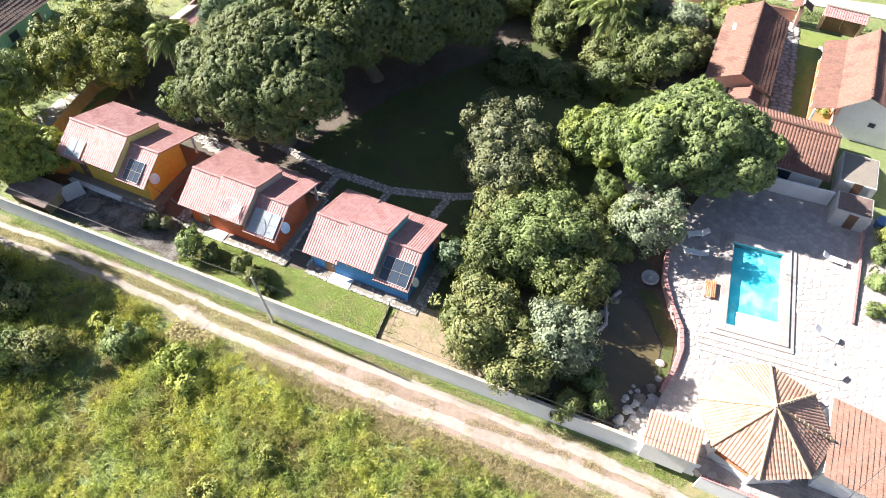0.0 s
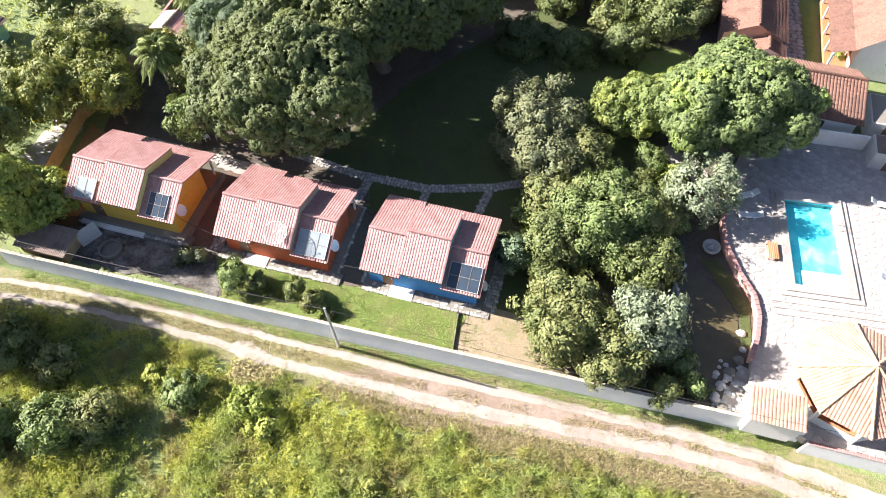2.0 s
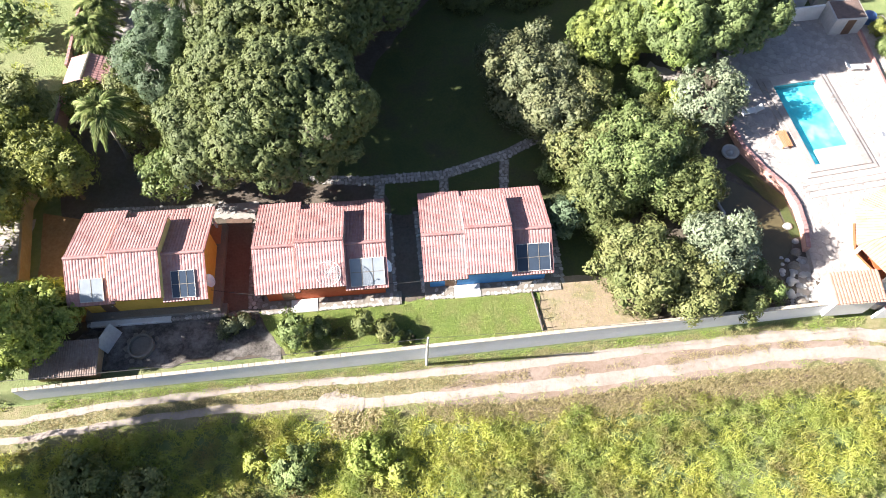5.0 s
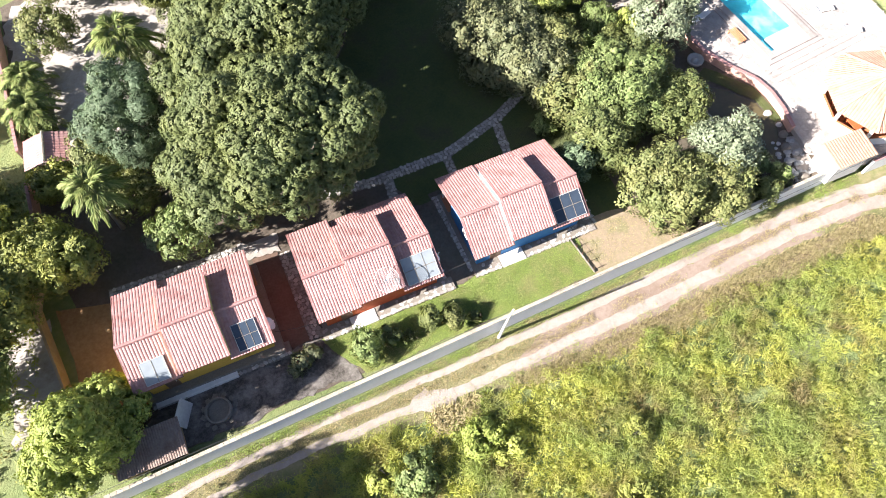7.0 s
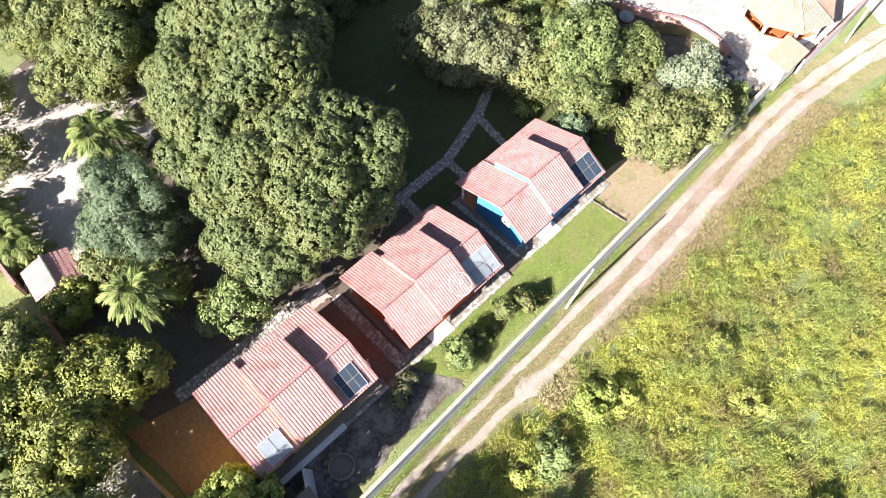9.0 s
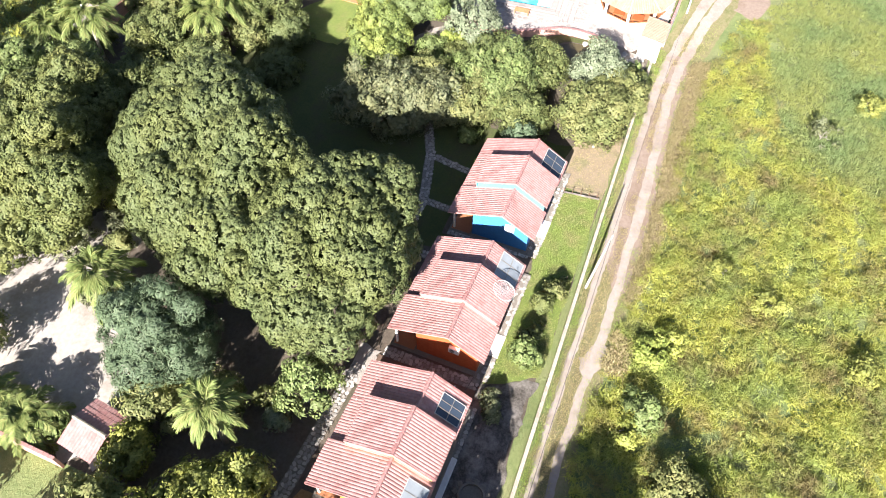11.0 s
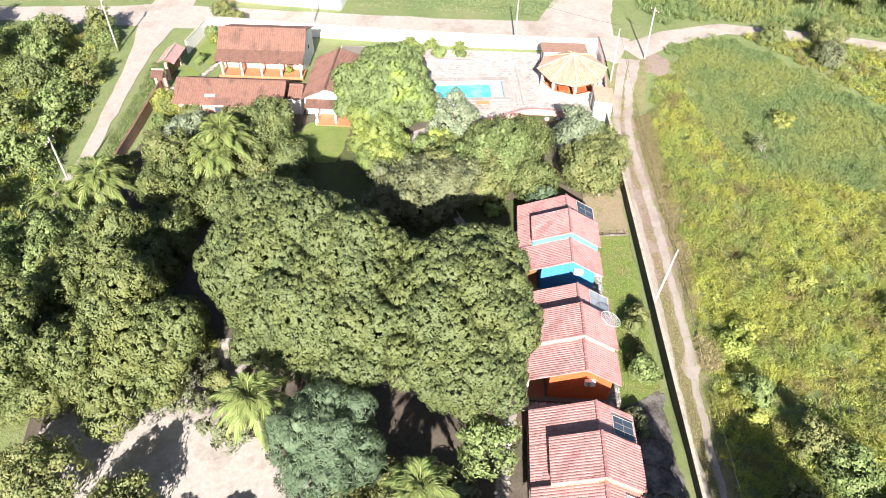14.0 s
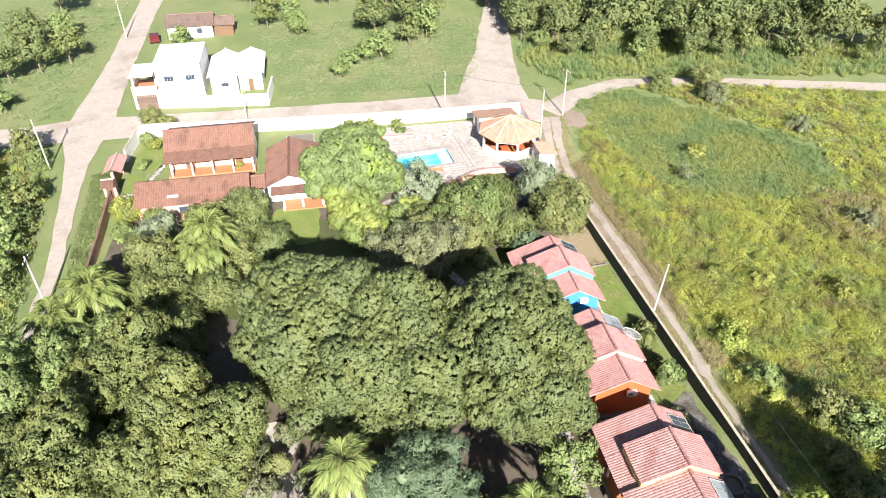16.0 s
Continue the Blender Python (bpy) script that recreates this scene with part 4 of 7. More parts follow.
    part("door_handle", Shape().box(2.36, 0.56, 1.05, 2.42, 0.60, 1.2), METAL, dr)

    # roof windows: a frame and panes laid on the front slope
    def roof_window(xa, xb, ya, yb, mat, cols, rows, name, up_by=0.0):
        sl = rise / ry
        n = Vector((0, -sl, 1)).normalized()
        u = Vector((0, 1, sl))
        o = Vector((0, 0, eave + up_by)) + n * 0.115
        def q(x, y, k=0.0):
            return o + Vector((x, 0, 0)) + u * y + n * k
        fr = Shape()
        ws = 0.035
        bars = [(xa + (xb - xa) * i / cols - ws / 2, xa + (xb - xa) * i / cols + ws / 2, ya, yb) for i in range(cols + 1)]
        bars += [(xa, xb, ya + (yb - ya) * j / rows - ws / 2, ya + (yb - ya) * j / rows + ws / 2) for j in range(rows + 1)]
        rim = []
        for sx, sy in ((0, 0), (1, 0), (1, 1), (0, 1), (0, 0)):
            X, Y, gx, gy = (xa, xb)[sx], (ya, yb)[sy], ws * (2 * sx - 1), ws * (2 * sy - 1)
            rim.append([q(X, Y, 0.03), q(X + gx, Y + gy, 0.03), q(X + gx, Y + gy, -0.03), q(X, Y, -0.03), q(X, Y, 0.03)])
        rw = part("roof_window", fr.grid(rim), GREYWALL, ob, name)
        for a, b, c, e in bars[1:cols] + bars[cols + 2:-1]:
            bar = Shape().prism([q(a, c, -0.03), q(b, c, -0.03), q(b, e, -0.03), q(a, e, -0.03)], [q(a, c, 0.03), q(b, c, 0.03), q(b, e, 0.03), q(a, e, 0.03)])
            part("glazing_bar", bar, MORTAR, rw)
        for i in range(cols):
            for j in range(rows):
                a, b = xa + (xb - xa) * i / cols, xa + (xb - xa) * (i + 1) / cols
                c, e = ya + (yb - ya) * j / rows, ya + (yb - ya) * (j + 1) / rows
                part("pane", Shape().prism([q(a, c, -0.02), q(b, c, -0.02), q(b, e, -0.02), q(a, e, -0.02)], [q(a, c, 0.01), q(b, c, 0.01), q(b, e, 0.01), q(a, e, 0.01)]), mat, rw)
    roof_window(*lights, glass, 3, 2, "glazed roof light with a metal frame")
    if left_glass:
        roof_window(1.0, 2.6, 0.25, 1.6, left_glass, 2, 1, "dusty glazed roof light", left_lift)
    return ob


cottage("blue-walled cottage with a red tiled roof", 0.30, 5.35, -0.25, BLUE, PALEBLUE, PANE, None, 0.1)
cottage("orange-red cottage with a red tiled roof", -12.05, 5.15, -0.2, RUST, CREAM, FROSTED, None, 0.35)
cottage("yellow-ochre cottage with a red tiled roof", -24.95, 4.85, 0.80, OCHRE, LEMON, PANE, FROSTED, 0.35, lights=(7.3, 8.9, 0.25, 1.85))

# ---- trees of the garden ----
def rel(base, lobes):
    x, y = base
    z = ground_z(x, y)
    return [(cx - x, cy - y, cz - z, rx, ry, rz) for cx, cy, cz, rx, ry, rz in lobes]


MANGO_CROWN = dict(knobs=(2.35, 1.28), uneven=0.03, clump=0.24, gap=0.42, per=18, length=0.24, width=0.12, flat=0.85, droop=0.15, core=0.8)
b1 = (-9.5, 18)
tree("huge old mango tree with a dense dark crown", b1, rel(b1, [(-9.8, 16.8, 8.8, 5.4, 4.2, 4.6), (-6.6, 17.0, 8.0, 3.5, 3.8, 4.4), (-13.8, 17.0, 7.4, 4.3, 3.8, 4.2), (-12.8, 20.0, 8.0, 4.4, 3.5, 4.4), (-8.6, 20.0, 8.6, 4.4, 3.1, 4.4), (-9.5, 14.8, 6.6, 4.2, 2.1, 3.4)]), LEAF_MANGO, 11, r=0.75, **MANGO_CROWN)
b2 = (-6, 30)
tree("huge old mango tree with a dense dark crown", b2, rel(b2, [(-12.2, 25.4, 7.6, 4.4, 3.6, 4.4), (-6.5, 26.6, 8.6, 5.0, 4.4, 4.7), (-10.4, 29.8, 7.8, 4.4, 4.3, 4.5), (-3.4, 31.0, 8.0, 4.8, 4.6, 4.7), (-6.0, 34.4, 7.4, 4.4, 4.2, 4.4), (-0.8, 35.2, 7.2, 4.3, 3.8, 4.5), (-2.8, 37.4, 6.4, 3.6, 2.4, 3.8), (1.0, 37.4, 6.2, 3.2, 2.9, 3.6), (-9.5, 32.0, 4.4, 4.2, 4.0, 2.6), (-4.2, 35.2, 4.2, 4.6, 3.4, 2.6), (-11.5, 27.0, 4.4, 3.8, 3.6, 2.6)]), LEAF_MANGO, 12, r=0.7, **MANGO_CROWN)
b3 = (27.5, 28)
tree("round mango tree with pale young leaves", b3, rel(b3, [(27.3, 28.0, 6.0, 4.6, 4.6, 4.2), (30.3, 28.8, 5.4, 3.4, 4.0, 3.6), (24.2, 27.2, 5.6, 3.4, 4.0, 3.8), (27.8, 26.4, 4.8, 3.8, 2.4, 3.2), (26.5, 31.6, 5.2, 3.8, 2.6, 3.2)]), LEAF_MIXED, 13, r=0.45, knobs=(2.0, 1.1), uneven=0.03, clump=0.26, gap=0.44, per=20, length=0.25, width=0.13, flat=0.85, droop=0.15, core=0.8)
b4 = (19.6, 28.6)
tree("small bright mango tree with young leaves", b4, rel(b4, [(19.6, 28.4, 3.1, 3.0, 2.8, 2.5), (17.0, 28.2, 2.7, 2.0, 2.2, 1.9), (22.3, 29.4, 3.3, 2.4, 2.6, 2.4)]), LEAF_FLUSH, 14, r=0.22, knobs=(1.6, 0.85), clump=0.38, gap=0.56, per=44, length=0.26, width=0.13)

_r = random.Random(5)
SPOTS = [
    # x, y, radius, height, leaves, label, thinness
    (10.4, 24.4, 4.0, 6.2, LEAF_GREY, "grey-green garden tree with an open crown", 0.12),
    (12.8, 20.2, 3.2, 5.6, LEAF_GREY, "olive-green garden tree with dense leaves", 0.1),
    (14.2, 16.4, 2.8, 4.6, LEAF_OLIVE, "olive-green garden tree with dense leaves", 0.1),
    (17.6, 14.2, 3.7, 6.0, LEAF_LIGHT, "light green garden tree by the pond", 0.0),
    (20.8, 16.4, 2.7, 4.4, LEAF_BIG, "broad-leaved garden tree in full leaf", 0.05),
    (21.5, 11.6, 2.8, 4.6, LEAF_BIG, "broad-leaved garden tree in full leaf", 0.05),
    (14.6, 11.6, 2.6, 4.4, LEAF_BIG, "broad-leaved garden tree in full leaf", 0.05),
    (16.8, 5.2, 3.4, 5.4, LEAF_OLIVE, "olive-green tree at the boundary wall", 0.05),
    (20.4, 3.4, 2.6, 4.6, LEAF_OLIVE, "olive-green tree at the boundary wall", 0.05),
    (22.6, 5.8, 2.7, 5.6, LEAF_PALE, "pale large-leaved tree by the pond", 0.0),
    (25.8, 20.6, 3.0, 5.2, LEAF_PALE, "thin grey-green tree beside the pool", 0.5),
    (11.8, 10.4, 1.5, 3.2, LEAF_BLUE, "small blue-green conifer beside the cottage", 0.0),
    (-33.0, 14.6, 3.0, 6.4, LEAF_YELLOW, "yellow-green tree beyond the cottages", 0.05),
    (-28.9, 17.8, 2.6, 5.8, LEAF_YELLOW, "yellow-green tree beyond the cottages", 0.1),
    (-35.0, 9.4, 3.4, 6.8, LEAF_LIGHT, "light green tree outside the wall", 0.05),
    (-19.0, 15.6, 2.2, 5.2, LEAF_LIGHT, "small light green tree behind the cottage", 0.25),
    (-12.4, 44.2, 5.7, 9.0, LEAF_BIG, "big spreading garden tree in full leaf", 0.0),
    (-4.0, 49.6, 5.4, 8.8, LEAF_BIG, "big spreading garden tree in full leaf", 0.0),
    (-14.2, 53.6, 5.6, 9.0, LEAF_BIG, "big spreading garden tree with yellow-green leaves", 0.0),
    (-4.0, 58.4, 4.6, 8.0, LEAF_LIGHT, "big spreading garden tree with yellow-green leaves", 0.0),
    (21.3, 41.4, 2.8, 6.0, LEAF_MANGO, "dark dense tree beside the house", 0.0),
    (18.0, 43.6, 2.8, 5.4, LEAF_BIG, "garden tree beside the house", 0.05),
    (23.4, 46.4, 2.2, 3.8, LEAF_OLIVE, "garden tree beside the house", 0.15),
    (22.0, 51.5, 2.2, 3.6, LEAF_PALE, "pale green garden tree by the wall", 0.15),
    (14.0, 50.5, 3.0, 6.0, LEAF_OLIVE, "garden tree near the palms", 0.1),
    (9.5, 49.0, 3.0, 5.6, LEAF_BIG, "garden tree near the palms", 0.1),
    (27.2, 55.8, 1.6, 3.4, LEAF_YELLOW, "round yellow-green bush by the wall", 0.0),
    (-25.2, 40.5, 2.4, 4.6, LEAF_OLIVE, "thin tree on the sandy yard", 0.35),
    (-17.2, 35.0, 1.9, 3.2, LEAF_GREY, "thin dry shrubby tree on the sandy yard", 0.5),
    (-27.0, 16.2, 2.0, 5.6, LEAF_YELLOW, "yellow-green tree leaning over the garden wall", 0.05),
    (-32.8, 19.4, 3.2, 6.4, LEAF_YELLOW, "yellow-green tree outside the wall", 0.05),
    (-32.4, 23.2, 2.8, 5.8, LEAF_OLIVE, "olive-green tree outside the wall", 0.1),
    (-14.2, 40.6, 1.8, 2.8, LEAF_GREY, "dry grey shrub on the sandy yard", 0.5),
    (-23.6, 46.8, 2.8, 5.0, LEAF_OLIVE, "small tree at the edge of the sandy yard", 0.2),
    (-22.0, 21.5, 1.8, 3.4, LEAF_OLIVE, "shrub beside the feathery tree", 0.2),
    (-27.2, 25.0, 1.6, 3.0, LEAF_YELLOW, "yellow-green bush beside the gate roof", 0.05),
    (-23.6, 26.0, 1.8, 3.6, LEAF_OLIVE, "dark leafy tree beside the gate roof", 0.1),
    (7.0, 37.4, 2.8, 2.7, LEAF_MANGO, "dark tree in the shade of the mango trees", 0.0),
    (12.2, 37.0, 2.6, 2.7, LEAF_MANGO, "dark tree in the shade of the mango trees", 0.05),
    (9.2, 43.8, 2.4, 4.2, LEAF_BIG, "broad-leaved tree behind the mango trees", 0.05),
    (3.6, 47.2, 2.6, 4.8, LEAF_BIG, "broad-leaved tree behind the mango trees", 0.1),
    (15.6, 21.8, 2.4, 4.4, LEAF_OLIVE, "olive-green garden tree with dense leaves", 0.1),
    (18.0, 18.8, 2.1, 3.8, LEAF_LIGHT, "light green garden tree near the pond", 0.1),
    (16.8, 38.2, 2.2, 3.4, LEAF_MANGO, "dark tree in the shade of the mango trees", 0.0),
    (15.2, 42.0, 1.9, 3.2, LEAF_OLIVE, "small olive-green tree near the palms", 0.1),
    (1.4, 53.8, 3.0, 5.6, LEAF_LIGHT, "light green tree between the palms", 0.05),
    (-8.8, 40.4, 1.3, 2.4, LEAF_YELLOW, "yellowing shrub at the edge of the sand", 0.3),
]
for k, (x, y, r, h, mat, label, thin) in enumerate(SPOTS):
    big = r > 4.5
    tree(label, (x, y), round_lobes(r, h, 9 if r < 4 else 8, _r), mat, 40 + k, r=0.06 + 0.045 * r, clump=0.44 if big else 0.42 + 0.07 * r, gap=0.70 if big else 0.58 + 0.08 * r, per=42 if big else 58, length=0.27 if big else 0.3, width=0.14 if big else 0.15, thin_out=thin, uneven=0.04 if big else 0.15, flat=0.9 if big else 0.7, group="garden trees", knobs=(2.2, 1.3) if r > 4.5 else None)
b5 = (-28.4, 3.9)
tree("light green tree at the corner of the wall", b5, rel(b5, [(-28.5, 4.1, 3.0, 3.3, 3.1, 2.1), (-28.1, 3.0, 5.2, 2.1, 1.7, 2.3), (-28.0, 2.8, 7.0, 1.3, 1.1, 1.7), (-29.9, 2.7, 3.4, 2.1, 2.0, 1.9), (-27.0, 5.3, 2.9, 1.9, 1.5, 1.7)]), LEAF_BRIGHT, 38, r=0.22, knobs=(1.6, 0.85), uneven=0.06, clump=0.34, gap=0.5, per=30, length=0.27, width=0.13, group="garden trees")
tree("feathery blue-green tree with fine foliage", (-20.2, 26.6), round_lobes(3.7, 8.0, 10, _r, 0.8, 0.95), LEAF_BLUE, 39, r=0.2, clump=0.55, gap=0.8, per=110, length=0.36, width=0.075, thin_out=0.18, group="garden trees")
for k, (x, y, h, ln, fan) in enumerate([(-23.8, 20.1, 6.4, 2.5, True), (-18.4, 32.1, 7.4, 2.8, True), (15.6, 44.6, 6.2, 3.5, True), (13.0, 45.8, 5.0, 3.0, True), (6.6, 54.6, 6.4, 3.4, True), (4.2, 57.6, 5.4, 3.2, True), (-28.0, 32.6, 2.3, 2.7, False), (-28.2, 36.6, 2.1, 2.5, False)]):
    palm("green palm with a full head of fronds", (x, y), h, 70 + k, length=ln, fan=fan)

# ---- stone paving ----
def flag_mesh(name, pts, mat, h=0.05, e=0.03):
    """One flat stone: its outline slightly bevelled. pts are in the plane, from its middle."""
    sh = Shape()
    n = len(pts)
    low = [(x, y, 0) for x, y in pts]
    mid = [(x, y, h * 0.6) for x, y in pts]
    top = [(x * (1 - e), y * (1 - e), h) for x, y in pts]
    sh.v += low + mid + top
    for q in (0, n):
        for a in range(n):
            b = (a + 1) % n
            sh.f.append((q + a, q + b, q + n + b, q + n + a))
    sh.f.append(tuple(range(2 * n, 3 * n)))
    me = sh.mesh(name)
    me.materials.append(mat)
    return me


_pr = random.Random(21)


def stone_outline(rx, ry):
    n = _pr.choice((4, 5, 5, 6, 7))
    o = _pr.uniform(0, 6.28)
    return [(rx * _pr.uniform(0.7, 1.25) * math.cos(o + 2 * math.pi * k / n), ry * _pr.uniform(0.7, 1.25) * math.sin(o + 2 * math.pi * k / n)) for k in range(n)]


FLAGS = [flag_mesh("stone", stone_outline(0.19, 0.15), STONE) for _ in range(16)]
FLAGS_DARK = [flag_mesh("stone", stone_outline(0.22, 0.2), MORTAR) for _ in range(6)]
FLAGS_BIG = [flag_mesh("stone", stone_outline(0.36, 0.31), DECKSTONE, 0.03) for _ in range(10)]


def stone_path(label, line, width, cell=0.31, meshes=FLAGS, z=0.08):
    ob = thing("path", label, "path", kind="structure")
    sheet("mortar_bed", band(line, width + 0.06), z - 0.03, MORTAR, "grey mortar", 0.04, 0.5, 3, parent=ob)
    for i in range(len(line) - 1):
        a, b = Vector(line[i]), Vector(line[i + 1])
        L = (b - a).length
        d = (b - a) / L
        s = Vector((-d.y, d.x))
        n, m = max(1, round(L / cell)), max(1, round(width / cell))
        for k in range(n):
            for j in range(m):
                p = a + d * ((k + 0.5 + _pr.uniform(-0.15, 0.15)) * L / n) + s * ((j + 0.5 + (0.25 if k % 2 else -0.0) + _pr.uniform(-0.15, 0.15)) / m - 0.55) * width
                o = part("stone", _pr.choice(meshes), None, ob)
                o.matrix_local = pose(p.x, p.y, ground_z(p.x, p.y) + z - 0.025, 0, 0, _pr.uniform(0, 360))
    return ob


stone_path("pale crazy-paved garden path", [(-10.5, 17.2), (-4.2, 16.35), (2.65, 16.4), (8.2, 18.1), (12.5, 20.2)], 0.88)
stone_path("short crazy-paved path to the cottage", [(-2.7, 16.0), (-3.0, 13.3)], 0.8)
stone_path("short crazy-paved path to the cottage", [(2.6, 16.0), (2.55, 13.3)], 0.75)
stone_path("short crazy-paved path to the cottage", [(8.0, 17.6), (7.4, 13.4)], 0.75)
stone_path("crazy-paved strip beside the cottage", [(10.65, 5.4), (10.65, 13.0)], 1.1)
stone_path("crazy-paved strip beside the cottage", [(-2.25, 5.2), (-2.35, 13.0)], 0.8)
stone_path("crazy-paved strip beside the cottage", [(0.45, 5.6), (0.3, 13.0)], 0.8)
stone_path("crazy-paved strip beside the cottage", [(-12.7, 5.2), (-12.7, 13.0)], 0.9)
stone_path("grey paved path behind the cottage", [(-26.0, 14.6), (-14.5, 14.2)], 1.0)


# low front edging and planting beds of the cottages
def front_edging(label, x0, x1, y, z, slab=(2.3, 4.3)):
    ob = thing("edging", label, "edging", kind="structure")
    part("bed", Shape().block(x0, y, z - 0.5, x1, y + 1.1, z + 0.14, 0.03), MORTAR, ob)
    part("slab", Shape().block(x0 + slab[0], y - 0.05, z - 0.3, x0 + slab[1], y + 1.0, z + 0.2, 0.03), WHITE, ob, "pale concrete slab")
    x = x0 + 0.2
    while x < x1:
        o = part("stone", _pr.choice(FLAGS), None, ob)
        o.matrix_local = pose(x, y + 0.12 + _pr.uniform(-0.04, 0.04), z + 0.12, 0, 0, _pr.uniform(0, 360))
        x += 0.31
    for k in range(44):
        xx = x0 + (x1 - x0) * _pr.random()
        if x0 + slab[0] - 0.1 < xx < x0 + slab[1] + 0.1:
            continue
        o = part("stone", _pr.choice(FLAGS), None, ob)
        o.matrix_local = pose(xx, y + _pr.uniform(0.3, 0.95), z + 0.12, 0, 0, _pr.uniform(0, 360))
    return ob


front_edging("pale stone edging before the blue cottage", 0.3, 10.9, 4.95, -0.25)
front_edging("pale stone edging before the orange cottage", -12.2, -1.5, 4.75, -0.2)
front_edging("pale stone edging before the yellow cottage", -24.9, -14.6, 4.55, 0.45, (0.3, 6.2))

# brown floor between the cottages
sheet("court_floor", [(-15.2, 5.2), (-13.2, 5.2), (-13.2, 13.2), (-15.2, 13.2)], 0.10, BROWNFLOOR, "brown paved court between the cottages", 0.03, 0.6, 31)

# ---- pool terrace ----
DECK_Z = 0.30
deck_outline = [(28.3, 20.8), (28.1, 19.4), (28.5, 16.7), (29.7, 14.2), (30.9, 12.3), (31.3, 10.6), (31.2, 8.6), (30.8, 6.6), (30.6, 4.2), (34.6, 1.4), (46.5, 1.4), (46.5, 31.0), (30.2, 31.0), (28.8, 26.0)]


def inside(p, poly):
    x, y, r = p[0], p[1], False
    for i in range(len(poly)):
        (xa, ya), (xb, yb) = poly[i], poly[i - 1]
        if (ya > y) != (yb > y) and x < (xb - xa) * (y - ya) / (yb - ya) + xa:
            r = not r
    return r


POOL_M = pose(35.55, 18.9, 0, 0, 0, 6.0)
PW, PL = 2.05, 4.35


def in_pool(p, margin=0.0):
    q = POOL_M.inverted() @ Vector((p[0], p[1], 0))
    return abs(q.x) < PW + margin and abs(q.y) < PL + margin


def pool_terrace():
    ob = thing("pool_deck", "pale stone-paved pool terrace", "terrace", kind="structure")
    # the slab, open where the pool lies
    bm = bmesh.new()
    bm.faces.new([bm.verts.new((x, y, DECK_Z)) for x, y in deck_outline])
    c = [POOL_M @ Vector((sx * PW, sy * PL, 0)) for sx, sy in ((-1, -1), (1, -1), (1, 1), (-1, 1))]
    for i in range(4):
        d = (c[(i + 1) % 4] - c[i]).normalized()
        bmesh.ops.bisect_plane(bm, geom=bm.verts[:] + bm.edges[:] + bm.faces[:], plane_co=c[i], plane_no=(-d.y, d.x, 0))
    bmesh.ops.delete(bm, geom=[f for f in bm.faces if in_pool(f.calc_center_median(), -0.01)], context='FACES')
    edge = [e for e in bm.edges if e.is_boundary]
    ext = bmesh.ops.extrude_edge_only(bm, edges=edge)
    for v in [g for g in ext["geom"] if isinstance(g, bmesh.types.BMVert)]:
        v.co.z = -0.5
    me = bpy.data.meshes.new("slab")
    bm.to_mesh(me)
    bm.free()
    part("slab", me, DECKJOINT, ob)
    count, rest_v, rest_f = 0, [], []
    x = 28.2
    row = 0
    while x < 46.4:
        y = 1.6 + (0.3 if row % 2 else 0)
        while y < 30.9:
            p = (x + _pr.uniform(-0.06, 0.06), y + _pr.uniform(-0.06, 0.06))
            if inside(p, deck_outline) and not in_pool(p, 1.25):
                me = _pr.choice(FLAGS_BIG)
                m = pose(p[0], p[1], DECK_Z, 0, 0, _pr.uniform(0, 360))
                if count < 300 and 19 < y < 31 and x > 29:
                    o = part("stone", me, None, ob)
                    o.matrix_local = m
                    count += 1
                else:
                    k = len(rest_v)
                    rest_v += [tuple(m @ v.co) for v in me.vertices]
                    rest_f += [tuple(k + i for i in pl.vertices) for pl in me.polygons]
            y += 0.66
        x += 0.60
        row += 1
    sh = Shape()
    sh.v, sh.f = rest_v, rest_f
    part("paving", sh, DECKSTONE, ob, "pale irregular paving stones", "stuff")
    # raised border of two shallow steps round the pool
    for k, (grow, z) in enumerate(((1.15, 0.11), (0.72, 0.22))):
        ring = Shape()
        a, b = (PW + 0.02, PL + 0.02), (PW + grow, PL + grow)
        for x0, x1, y0, y1 in ((-b[0], -a[0], -b[1], b[1]), (a[0], b[0], -b[1], b[1]), (-a[0], a[0], -b[1], -a[1]), (-a[0], a[0], a[1], b[1])):
            ring.block(x0, y0, DECK_Z - 0.1, x1, y1, DECK_Z + z, 0.02, POOL_M)
        part("step", ring, DECKSTONE, ob, "pale stone border step")
    for dy in (-6.0, -6.6, -7.2):
        part("step", Shape().block(-4.0, dy - 0.16, DECK_Z, 6.5, dy + 0.05, DECK_Z + 0.09, 0.02, POOL_M), DECKSTONE, ob, "long shallow step")
    return ob


pool_terrace()


